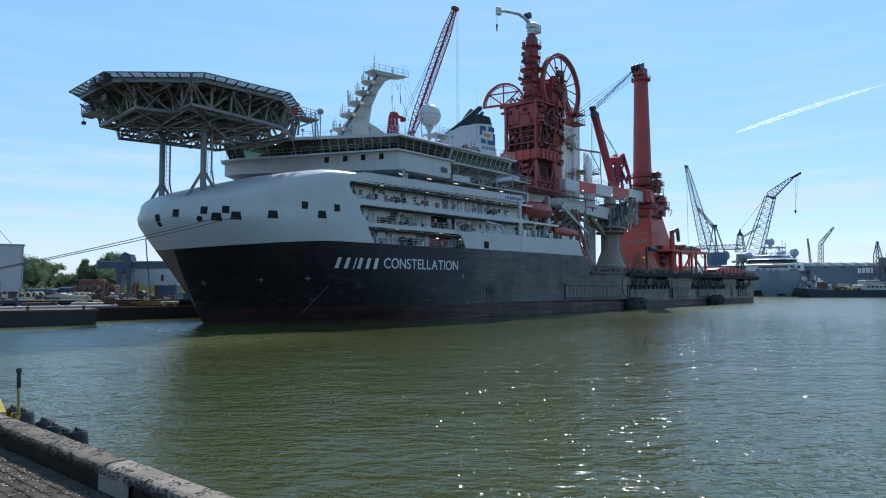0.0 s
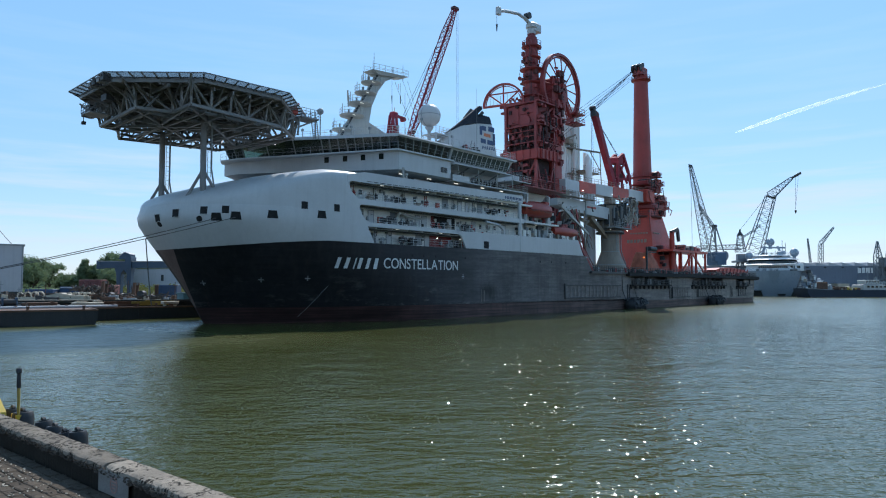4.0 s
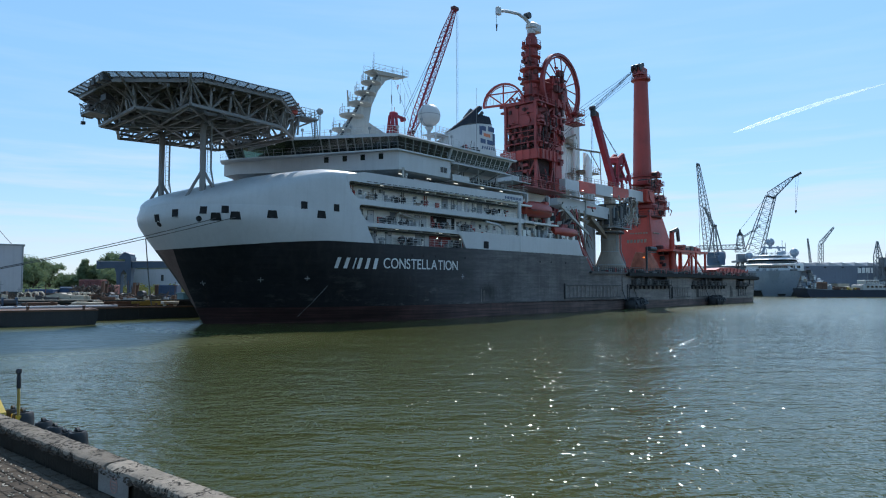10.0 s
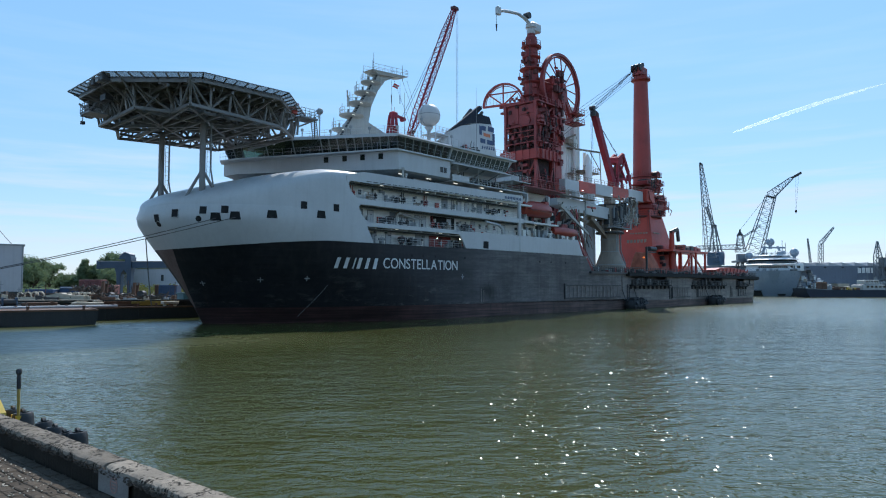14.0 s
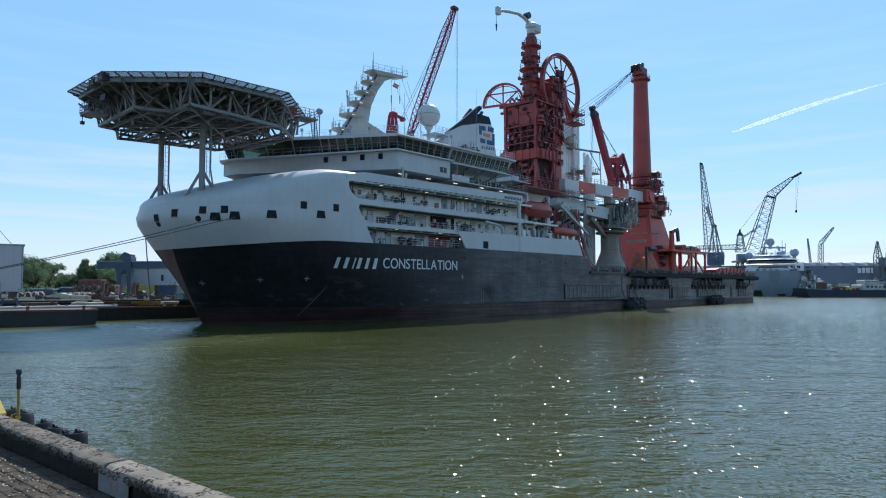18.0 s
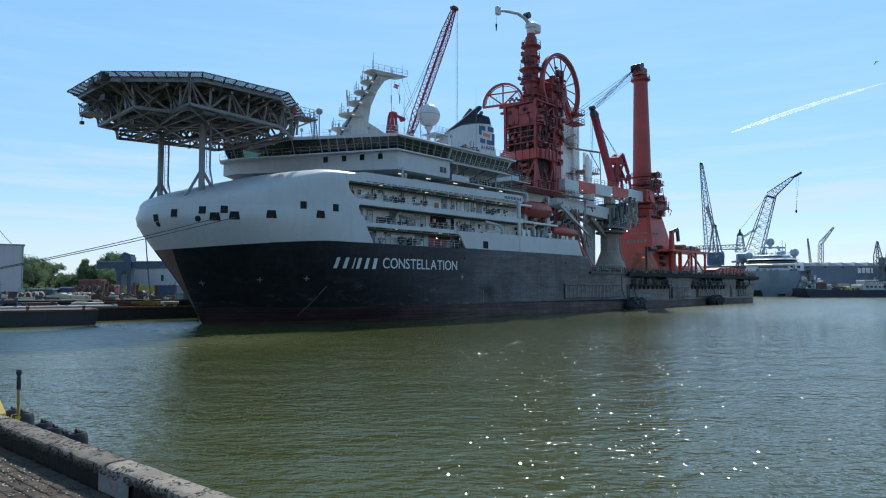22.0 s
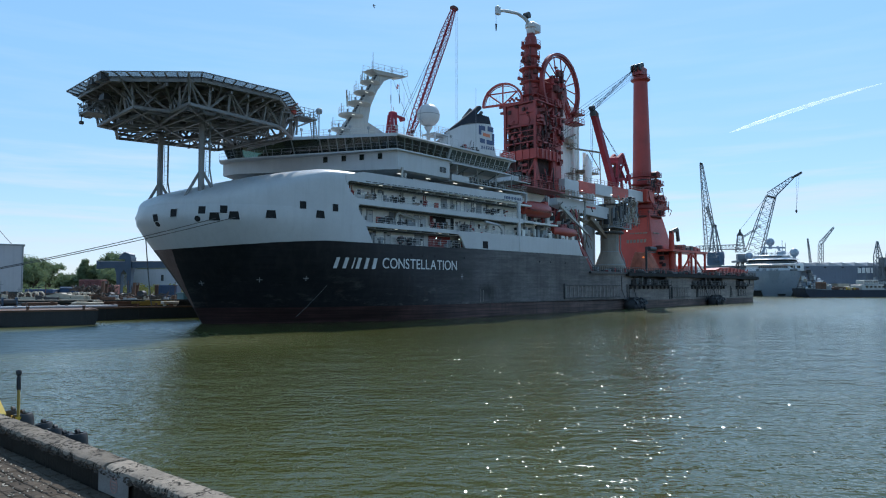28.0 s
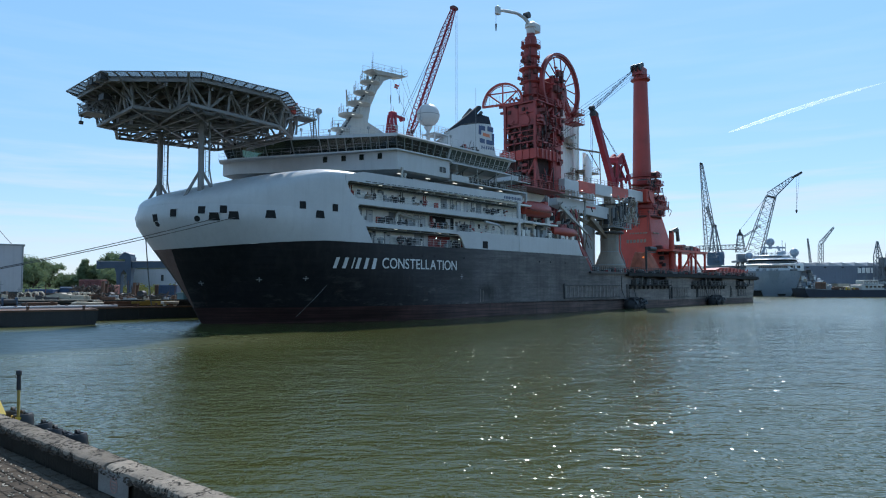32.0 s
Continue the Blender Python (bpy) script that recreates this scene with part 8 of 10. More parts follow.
    # sign plate on the wall face
    sg = thing("wall_sign", quay_pose(0.06, -0.02, zp + 0.105), "small white notice plate with faded red print on the coping", "sign")
    plate = paint("sign_white", (0.19, 0.18, 0.17), 0.6, vary=0.25, scale=6.0, rust=0.2)
    redink = paint("sign_red", (0.31, 0.19, 0.165), 0.7, vary=0.2, scale=8.0)
    part("plate", Shape().box(-0.13, 0.42, -0.008, 0.0, -0.1, 0.085), plate, sg)
    part("red_ring", Shape().arc((0.17, -0.011, -0.005), (1, 0, 0), (0, 0, 1), 0.062, 0, 2 * math.pi, 0.004, 0.012, 24), redink, sg)
    for x, w, z in ((0.13, 0.08, 0.02), (0.135, 0.07, -0.005), (0.14, 0.06, -0.03)):
        part("print_bar", Shape().box(x, x + w, -0.013, -0.009, z - 0.006, z + 0.006), redink, sg)
    # galvanised post at the picture's edge of the quay
    p = thing("steel_post", quay_pose(-2.32, -0.2, zp), "short galvanised steel post by the coping", "post")
    part("post_tube", Shape().lathe((0, 0, 0), [(0.06, 0), (0.06, 0.2), (0.05, 0.22), (0.01, 0.225)], 20), GREY, p)
    # pavers: each a stone of its own near the camera, the rest joined
    rest = Shape()
    L, B, gap = 0.21, 0.105, 0.008
    mesh_src = None
    count = 0
    for row in range(0, 84):
        v = -0.012 - (row + 1) * (B + gap)
        for col in range(-34, 44):
            u = (col + (0.5 if row % 2 else 0.0)) * (L + gap)
            dz = random.uniform(-0.006, 0.004)
            near = -3.0 < u < 0.3 and row < 20 and count < 300
            if near:
                if mesh_src is None:
                    mesh_src = part("paver", Shape().chamfer_box(-L / 2, L / 2, -B / 2, B / 2, -0.05, 0, 0.008), PAVER, base)
                    ob = mesh_src
                else:
                    ob = bpy.data.objects.new("paver", mesh_src.data)
                    scene.collection.objects.link(ob)
                    ob.parent = base
                ob.matrix_local = pose(u + L / 2, v + B / 2, zp + dz, random.uniform(-0.8, 0.8), random.uniform(-0.8, 0.8), random.uniform(-0.7, 0.7))
                count += 1
            else:
                rest.chamfer_box(u, u + L, v, v + B, zp - 0.05, zp + dz, 0.008)
    part("paver_field", rest, PAVER, base)["kind"] = "stuff"


near_quay()


# ---- small work boat under the quay ----
def work_boat():
    b = thing("work_boat", quay_pose(-3.2, 2.9, 0), "small work boat with black rubber fenders and yellow pole", "boat")
    # its deck edge runs along the quay; only the fenders and poles rise into view
    part("boat_hull", Shape().rings([[(-12, -2.2, -0.4), (-3.4, -2.2, -0.4), (-3.2, -1, -0.4), (-3.4, 0.1, -0.4), (-12, 0.1, -0.4)], [(-12, -2.4, 1.5), (-3.2, -2.4, 1.5), (-2.9, -1, 1.5), (-3.2, 0.25, 1.5), (-12, 0.25, 1.5)]]), NAVY, b, "dark boat hull")
    part("deck", Shape().box(-11.9, -3.2, -2.3, 0.15, 1.5, 1.56), GREY, b)
    return b


WORK_BOAT = work_boat()
BOAT_AT = WORK_BOAT.matrix_world.copy()


POLE_YELLOW = paint("worn_ochre_paint", (0.33, 0.225, 0.04), 0.6, vary=0.3, scale=4.0, rust=0.25)


def boat_fittings():
    inv = BOAT_AT.inverted()
    loc = lambda p: inv @ Vector(p)

    def fender(x, y, zt, r, h, lean):
        p = loc((x, y, zt))
        f = part("rubber_fender", Shape().lathe((0, 0, 0), [(r * 0.9, -h), (r, -h * 0.8), (r * 1.02, -h * 0.2), (r * 0.94, -0.02), (r * 0.86, 0.0), (r * 0.62, 0.0), (r * 0.55, -h * 0.4), (0.01, -h * 0.4)], 22), RUBBER, WORK_BOAT, "black rubber fender roll")
        f.matrix_local = Matrix.Translation(p) @ pose(0, 0, 0, lean, -4, 0)
        part("fender_strap", Shape().arc((0, 0, 0.0), (1, 0, 0), (0, 0, 1), r * 0.35, 0.2, 2.9, 0.05, 0.04, 8), RUBBER, f)
        part("fender_post", Shape().tube((0, 0, -h), (0, 0, -(zt - 1.5)), r * 0.7, seg=12), RUBBER, f)
        return f
    fender(-6.33, 11.9, 2.3, 0.155, 0.5, 3)
    fender(-6.98, 12.35, 2.29, 0.145, 0.5, -5)
    fender(-7.42, 12.75, 2.31, 0.15, 0.5, 6)
    fender(-6.66, 12.1, 2.25, 0.12, 0.45, 14)
    fender(-8.3, 13.55, 2.33, 0.19, 0.55, 2)
    fender(-8.75, 13.95, 2.32, 0.17, 0.5, -3)
    p = loc((-8.25, 13.35, 1.57))
    pole = part("yellow_pole", Shape().lathe((0, 0, 0), [(0.027, 0), (0.027, 1.25), (0.024, 1.27)], 14), POLE_YELLOW, WORK_BOAT, "yellow pole with black top")
    pole.matrix_local = Matrix.Translation(p) @ pose(0, 0, 0, 0, -3.0, 0)
    part("pole_grip", Shape().lathe((0, 0, 0), [(0.034, 1.25), (0.04, 1.27), (0.038, 1.48), (0.03, 1.51), (0.035, 1.53), (0.052, 1.55), (0.052, 1.6), (0.04, 1.63), (0.01, 1.635)], 16), RUBBER, pole)
    q = loc((-8.58, 13.3, 1.5))
    part("yellow_bracket", Shape().side_prism([(q.x - 1.6, 1.5), (q.x + 0.1, 1.5), (q.x + 0.16, 2.22), (q.x + 0.12, 2.38), (q.x - 1.6, 3.4)], q.y - 0.06, q.y + 0.06).box(q.x - 0.1, p.x, p.y - 0.04, p.y + 0.04, 2.22, 2.3), YELLOW, WORK_BOAT, "yellow steel bracket")
    part("bracket_hole", Shape().tube((q.x - 0.02, q.y - 0.08, 2.2), (q.x - 0.02, q.y + 0.08, 2.2), 0.035, seg=10), HOLE, WORK_BOAT)


boat_fittings()


# ---- the far bank on the bow side: barges, yard clutter, shed, gantry, trees ----
def along(a, b, z=0.0):
    """A pose at a with x towards b."""
    return pose(a[0], a[1], z, 0, 0, math.degrees(math.atan2(b[1] - a[1], b[0] - a[0])))


def barges():
    for a, b, L, wid, h, name in (((-43.2, 85.2), (-51.6, 79.4), 60, 9, 1.85, "black flat barge with a worn light rim"), ((-36.6, 105.6), (-48.0, 95.0), 75, 7, 1.75, "long black pontoon against the quay")):
        t = thing("barge", along(a, b), name, "barge", "barges")
        part("hull", Shape().rings([[(0.6, -wid, -0.8), (L, -wid, -0.8), (L, 0, -0.8), (0.6, 0, -0.8)], [(0, -wid, 0.8), (L, -wid, 0.8), (L, 0, 0.8), (0, 0, 0.8)], [(0, -wid, h), (L, -wid, h), (L, 0, h), (0, 0, h)]]), BARGE, t)
        part("rim", Shape().box(-0.05, L, -0.1, 0.12, h - 0.12, h + 0.1).box(-0.05, 0.15, -wid, 0, h - 0.12, h + 0.1), BROWN, t)
        part("deck", Shape().box(0.1, L, -wid, -0.1, h, h + 0.04), BROWN, t)
        for k in range(10):
            part("rubbing_post", Shape().box(1 + k * 4.5, 1.3 + k * 4.5, 0.0, 0.1, 0.2, h - 0.2), BARGE, t)
        for k in range(7):
            part("bollard", Shape().lathe((1.5 + k * 6, -0.8, h), [(0.16, 0), (0.14, 0.4), (0.22, 0.45), (0.2, 0.55)], 10), BROWN, t)


barges()


DUSTY_RED = paint("dusty_faded_red", (0.20, 0.075, 0.07), 0.75, vary=0.35, scale=0.7, rust=0.3, streak=0.3)
NAVY_BOX = paint("dull_blue_steel", (0.035, 0.07, 0.14), 0.6, vary=0.25, scale=0.6, rust=0.15)
DULL_YELLOW = paint("dirty_yellow_paint", (0.27, 0.19, 0.03), 0.6, vary=0.35, scale=1.2, rust=0.35)


def yard():
    random.seed(14)

    def put(name, sh, mat, label, category, x, y, rz=0, z=2.55, group=""):
        o = solid(name, sh, mat, label, category, group)
        o.matrix_world = pose(x, y, z, 0, 0, rz)
        return o
    # shed with ribbed cladding
    s = thing("shed", pose(-83.6, 135, 2.55, 0, 0, 34), "pale grey flat-roofed industrial shed", "building")
    part("wall", Shape().box(-40, 0, 0, 30, 0, 10.3), SHED, s)
    part("roof", Shape().box(-40.2, 0.2, -0.2, 30.2, 10.3, 10.6), GREY, s)
    part("plinth", Shape().box(-40, 0.1, -0.12, 0, 0, 1.2), DARK, s)
    for k in range(10):
        part("cladding_rib", Shape().box(-1.2 - k * 1.2, -1.17 - k * 1.2, -0.02, 0, 1.2, 10.3), SHED, s)
    part("gutter_pipe", Shape().tube((-0.2, -0.12, 0), (-0.2, -0.12, 10.3), 0.08), GREY, s)
    # blue gantry crane
    g = thing("gantry_crane", pose(-70.4, 150, 2.55), "blue gantry crane with boxy legs and long beam", "crane")
    for x, w in ((-1.0, 0.55), (1.25, 0.5)):
        part("leg", Shape().rings([[(x - w * 0.7, -0.6, 0), (x + w * 0.7, -0.6, 0), (x + w * 0.7, 0.6, 0), (x - w * 0.7, 0.6, 0)], [(x - w, -0.8, 6.6), (x + w, -0.8, 6.6), (x + w, 0.8, 6.6), (x - w, 0.8, 6.6)]]), GANTRY_BLUE, g)
        part("bogie", Shape().chamfer_box(x - 0.8, x + 0.8, -1.0, 1.0, 0, 0.7, 0.12), DARK, g)
    part("leg_head", Shape().side_prism([(-1.9, 6.3), (-1.5, 5.0), (-0.5, 5.0), (0.1, 5.9), (0.8, 5.0), (1.75, 5.0), (1.9, 6.3)], -0.8, 0.8), GANTRY_BLUE, g)
    part("beam", Shape().chamfer_box(-5.6, 40, -0.9, 0.9, 6.3, 7.7, 0.1).box(-5.8, -5.0, -1.0, 1.0, 6.1, 7.9), GANTRY_BLUE, g)
    part("beam_flange", Shape().box(-5.4, 40, -1.05, 1.05, 7.7, 7.8), SHED, g, "pale flange along the beam top")
    part("winch_house", Shape().rings([[(0.6, -1.3, 6.0), (1.9, -1.3, 6.0), (1.9, 1.3, 6.0), (0.6, 1.3, 6.0)], [(0.6, -1.3, 8.6), (1.9, -1.3, 8.6), (1.9, 1.3, 8.6), (0.6, 1.3, 8.6)]]).side_prism([(-0.9, 8.2), (1.95, 8.2), (1.6, 9.2), (0.5, 9.7), (-0.5, 9.0)], -1.2, 1.2), GANTRY_BLUE, g)
    part("house_roof", Shape().beam((-0.7, 0, 8.95), (0.5, 0, 9.75), 2.5, 0.12).beam((0.5, 0, 9.75), (1.8, 0, 9.2), 2.5, 0.12), SHED, g, "pale ridge roof of the winch house")
    part("leg", Shape().box(34, 36, -0.8, 0.8, 0, 6.3), GANTRY_BLUE, g)
    # low buildings behind
    b = thing("warehouse", pose(-92, 212, 2.55), "low grey warehouse behind the yard", "building")
    part("wall", Shape().box(-12, 60, 0, 20, 0, 7.8), SHED, b)
    part("roof", Shape().side_prism([(-12.3, 7.8), (60.3, 7.8), (55, 9.3), (8, 9.3)], -0.3, 20.3), LEAF_ROOF, b)
    part("vent_window", Shape().box(3.9, 4.7, -0.1, 0.1, 3.9, 5.8), DARK, b)
    part("window", Shape().box(21, 22.6, -0.08, 0.1, 2.4, 4.4), PANE, b)
    # long pipes lying on the quay edge
    for k in range(2):
        o = solid("steel_pipe", Shape().tube((13.0, 0, 0), (62.0, 0, 0), 0.2, seg=12), SHED if k == 0 else GREY, "long pale steel pipe lying on the pontoon", "pipe", "pontoon pipes")
        o.matrix_world = along((-36.6, 105.6), (-48.0, 95.0)) @ pose(0, -0.7 - 0.6 * k, 1.99)
    # cream cradle with raised horns
    s = thing("cradle", pose(-72.4, 116.0, 2.55), "cream steel cradle with raised horns", "cradle", "cradles")
    part("body", Shape().side_prism([(3.8, -0.6), (12.6, -0.6), (12.6, 0.6), (9.2, 0.75), (7.4, 1.15), (3.8, 0.4)], -1.0, 1.0), CREAMGEAR, s)
    part("base_beam", Shape().side_prism([(0, -0.6), (12.8, -0.6), (12.8, 0.3), (8.0, 0.3), (4.0, 0.45), (0, 0.45)], -1.1, -0.9), CREAMGEAR, s)
    for k in range(9):
        part("base_rib", Shape().box(0.4 + k * 1.45, 0.55 + k * 1.45, -1.16, -1.1, -0.5, 0.28), CREAMGEAR, s)
    for x, r in ((0.7, 0.45), (2.0, 0.5), (3.2, 0.6), (9.0, 0.4), (10.2, 0.5), (11.4, 0.45), (12.2, 0.35)):
        for y in (-0.8, 0.8):
            part("horn", Shape().arc((x, y, 0.75), (1, 0, 0), (0, 0, 1), r, -0.3 if r > 0.45 else 0.5, math.pi * 0.95, 0.16, 0.16, 10).box(x - r - 0.08, x - r + 0.1, y - 0.08, y + 0.08, -0.3, 0.8), CREAMGEAR, s)
    # containers and machines
    for x, y, L, h, mt, lab in ((-68.7, 128, 4.2, 3.5, DUSTY_RED, "tall rust-red steel bin"), (-63.6, 128, 1.6, 2.5, DUSTY_RED, "narrow red steel box"), (-50.7, 121, 3.2, 2.5, NAVY_BOX, "blue corrugated shipping container"), (-74, 131, 3.8, 2.2, NAVY_BOX, "low blue open steel box"), (-79.5, 129, 5.4, 1.7, NAVY_BOX, "low blue steel box"), (-51.5, 121.2, 0.75, 2.5, BROWN, "brown rusty steel locker"), (-85, 112.2, 4.6, 1.6, DARK, "black steel box beside the shed")):
        c = thing("container", pose(x, y, 2.55, 0, 0, random.uniform(-2, 3)), lab, "container", "yard containers")
        part("body", Shape().chamfer_box(0, L, 0, 2.4, 0, h, 0.06), mt, c)
        for k in range(int(L * 2.4)):
            part("rib", Shape().box(0.2 + k * (L - 0.4) / int(L * 2.4), 0.36 + k * (L - 0.4) / int(L * 2.4), -0.05, 0.02, 0.15, h - 0.15), mt, c)
    part("cap", Shape().box(0.2, 3.4, -0.1, 0.2, 1.9, 2.1), SHED, bpy.data.objects["container.003"])
    put("deck_house", Shape().chamfer_box(0, 4.2, 0, 3, 0, 2.0, 0.1).box(-0.2, 4.4, -0.1, 3.1, 1.9, 2.05), TEAL, "teal deck house on the pontoon", "cabin", -41.5, 108.6, 40, 1.75)
    e = thing("winch_bed", pose(-58.9, 118.0, 2.55), "rust-red winch bed with two upright frames", "machine")
    for x, h in ((0.0, 3.2), (5.4, 2.9)):
        part("upright", Shape().side_prism([(x - 0.6, 0), (x + 0.7, 0), (x + 0.3, h * 0.4), (x + 0.42, h), (x - 0.05, h), (x - 0.2, h * 0.4)], -0.8, -0.55).side_prism([(x - 0.6, 0), (x + 0.7, 0), (x + 0.3, h * 0.4), (x + 0.42, h), (x - 0.05, h), (x - 0.2, h * 0.4)], 0.55, 0.8), BROWN, e)
        part("cross_head", Shape().box(x - 0.02, x + 0.36, -0.55, 0.55, h - 0.5, h - 0.1), DARK, e)
    part("bed", Shape().box(-1.0, 6.2, -0.9, 0.9, -0.3, 0.35).box(0.4, 5.0, -0.7, 0.7, 0.35, 0.55), BROWN, e)
    part("drum", Shape().tube((1.2, -0.6, 0.7), (1.2, 0.6, 0.7), 0.5, seg=14), DARK, e)
    part("drum", Shape().tube((6.6, -0.6, 0.9), (6.6, 0.6, 0.9), 0.6, seg=14), DARK, e)
    # heap of scrap beams, chains and rods
    vs = Shape()
    random.seed(52)
    for k in range(300):
        x, y = random.gauss(-62.6, 1.7), 121 + random.uniform(-2, 4)
        if not -67 < x < -59.8:
            continue
        z = 2.6 + random.random() ** 1.6 * 1.9
        d = Vector((random.gauss(0, 1), random.gauss(0, 1), random.gauss(0, 0.8))).normalized() * random.uniform(0.2, 0.7)
        c = Vector((x, y, z + 0.2))
        vs.beam(c - d, c + d, random.uniform(0.06, 0.25), random.uniform(0.06, 0.3))
    solid("scrap_heap", vs, SCRAP, "heap of dark scrap steel and rusty beams", "scrap", kind="stuff")
    vs = Shape()
    for k in range(500):
        x, y = random.uniform(-83, -45), 118 + random.uniform(-3, 8)
        d = Vector((random.gauss(0, 1), random.gauss(0, 0.6), random.gauss(0, 0.35))).normalized() * random.uniform(0.15, 0.8)
        c = Vector((x, y, 2.75 + random.random() ** 2 * 0.8))
        vs.beam(c - d, c + d, random.uniform(0.06, 0.3), random.uniform(0.06, 0.3))
    solid("yard_scrap", vs, SCRAP, "loose scrap and steel offcuts over the yard", "scrap", kind="stuff")
    # rows of low clutter between: beams, drums, boxes
    for k in range(70):
        x = random.uniform(-84, -41)
        y = 112 + (x + 41) * -0.12 + random.uniform(-1.5, 10)
        if y < 108 + (x + 37) * 0.55:
            continue
        L, w, h = random.uniform(0.4, 2.6), random.uniform(0.2, 0.7), random.uniform(0.15, 0.9)
        mt, col = random.choice(((BROWN, "rusty"), (BROWN, "rusty"), (DARK, "dark"), (DARK, "dark"), (GREY, "grey"), (CREAMGEAR, "cream"), (BROWN, "rusty"), (DARK, "dark")))
        put("steel_beam", Shape().chamfer_box(-L / 2, L / 2, -w / 2, w / 2, 0, h, 0.05).box(-L / 2 + 0.1, -L / 2 + 0.25, -w / 2 - 0.05, w / 2 + 0.05, 0, h + 0.08), mt, col + " steel beam lying in the yard", "steel beam", x, y, random.uniform(-20, 30), group="yard clutter")
    for k in range(16):
        x = -83 + k * 2.7 + random.uniform(-0.8, 0.8)
        h = random.uniform(1.2, 3.4)
        put("yard_post", Shape().lathe((0, 0, 0), [(0.12, 0), (0.07, 0.2), (0.06, h), (0.01, h + 0.05)], 8).beam((-0.4, 0, h * 0.8), (0.4, 0, h * 0.8), 0.06, 0.08), random.choice((DARK, BROWN, GREY)), "thin steel post standing in the yard", "post", x, 118 + random.uniform(0, 9), random.uniform(0, 90), group="yard posts")
    deck = along((-36.6, 105.6), (-48.0, 95.0))

    def on_deck(name, sh, mat, label, category, x, y, rz=0, group=""):
        o = solid(name, sh, mat, label, category, group)
        o.matrix_world = deck @ pose(x, y, 1.79, 0, 0, rz)
        return o
    y = thing("lifting_beam", deck @ pose(4.0, -2.6, 1.79), "long yellow lifting beam on the pontoon", "beam")
    part("girder", Shape().beam((0, 0, 0.62), (6.4, 0, 0.62), 0.34, 0.34).side_prism([(3.6, 0.79), (4.7, 0.79), (4.3, 0.92), (3.9, 0.92)], -0.14, 0.14), DULL_YELLOW, y)
    part("lower_girder", Shape().beam((0.2, -0.7, 0.3), (5.0, -0.7, 0.3), 0.3, 0.3), DULL_YELLOW, y)
    for x in (0.6, 5.6):
        part("timber_block", Shape().chamfer_box(x - 0.16, x + 0.16, -1.0, 0.25, 0, 0.45, 0.02).box(x - 0.14, x + 0.14, -0.15, 0.15, 0.45, 0.5), BROWN, y)
    on_deck("cream_plate", Shape().chamfer_box(0, 2.4, -0.5, 0.5, 0.35, 0.75, 0.04).box(0.3, 0.5, -0.4, 0.4, 0, 0.36).box(1.9, 2.1, -0.4, 0.4, 0, 0.36), CREAMGEAR, "cream steel plate on blocks on the pontoon", "steel plate", 4.0, -1.5)
    on_deck("rusty_girder", Shape().beam((0, 0, 0.75), (4.4, 0, 0.75), 0.5, 0.12).beam((0, 0, 0.2), (4.4, 0, 0.2), 0.5, 0.12).beam((0, 0, 0.48), (4.4, 0, 0.48), 0.08, 0.5), BROWN, "rusty girder lying on the pontoon", "girder", 9.6, -3.4)
    on_deck("steel_box", Shape().chamfer_box(0, 4.2, -0.8, 0.8, 0, 0.7, 0.06).box(0.4, 1.4, -0.6, 0.6, 0.7, 0.95).box(2.4, 3.8, -0.5, 0.5, 0.7, 0.9), CREAMGEAR, "weathered cream steel box on the pontoon", "steel box", 13.6, -4.6)
    on_deck("steel_box", Shape().chamfer_box(0, 3.6, -0.6, 0.6, 0, 0.8, 0.06).box(0.4, 0.9, -0.65, 0.65, 0, 0.86), BROWN, "rusty brown steel box on the pontoon", "steel box", 19.8, -4.8)
    w = thing("deck_winch", deck @ pose(24.6, -2.6, 1.79), "dark blue deck winch on the pontoon", "winch")
    part("bed", Shape().chamfer_box(0, 3.0, -0.7, 0.7, 0, 0.4, 0.05), GANTRY_BLUE, w)
    part("drum", Shape().tube((0.6, 0, 0.9), (2.0, 0, 0.9), 0.45, seg=14), DARK, w)
    for x in (0.5, 2.1, 2.7):
        part("cheek", Shape().chamfer_box(x - 0.1, x + 0.1, -0.5, 0.5, 0.4, 1.55 if x < 2.5 else 1.2, 0.04), GANTRY_BLUE, w)
    random.seed(77)
    for k in range(34):
        L, wd, h = random.uniform(0.5, 2.4), random.uniform(0.15, 0.5), random.uniform(0.2, 0.85)
        mt, col = random.choice(((BROWN, "rusty"), (BROWN, "rusty"), (DARK, "dark"), (CREAMGEAR, "cream"), (GREY, "grey")))
        on_deck("steel_offcut", Shape().chamfer_box(0, L, -wd / 2, wd / 2, 0, h, 0.03).box(L * 0.4, L * 0.4 + 0.1, -wd / 2 - 0.04, wd / 2 + 0.04, 0, h + 0.06), mt, col + " steel offcut on the pontoon deck", "steel offcut", random.uniform(3, 25), random.uniform(-6.6, -5.6), random.uniform(-8, 8), "deck offcuts")


SCRAP = paint("scrap_steel", (0.19, 0.15, 0.12), 0.8, vary=0.5, scale=1.5, rust=0.5, per_piece=0.6)
LEAF_ROOF = paint("mossy_roof", (0.16, 0.20, 0.09), 0.9, vary=0.25, scale=0.2)
yard()


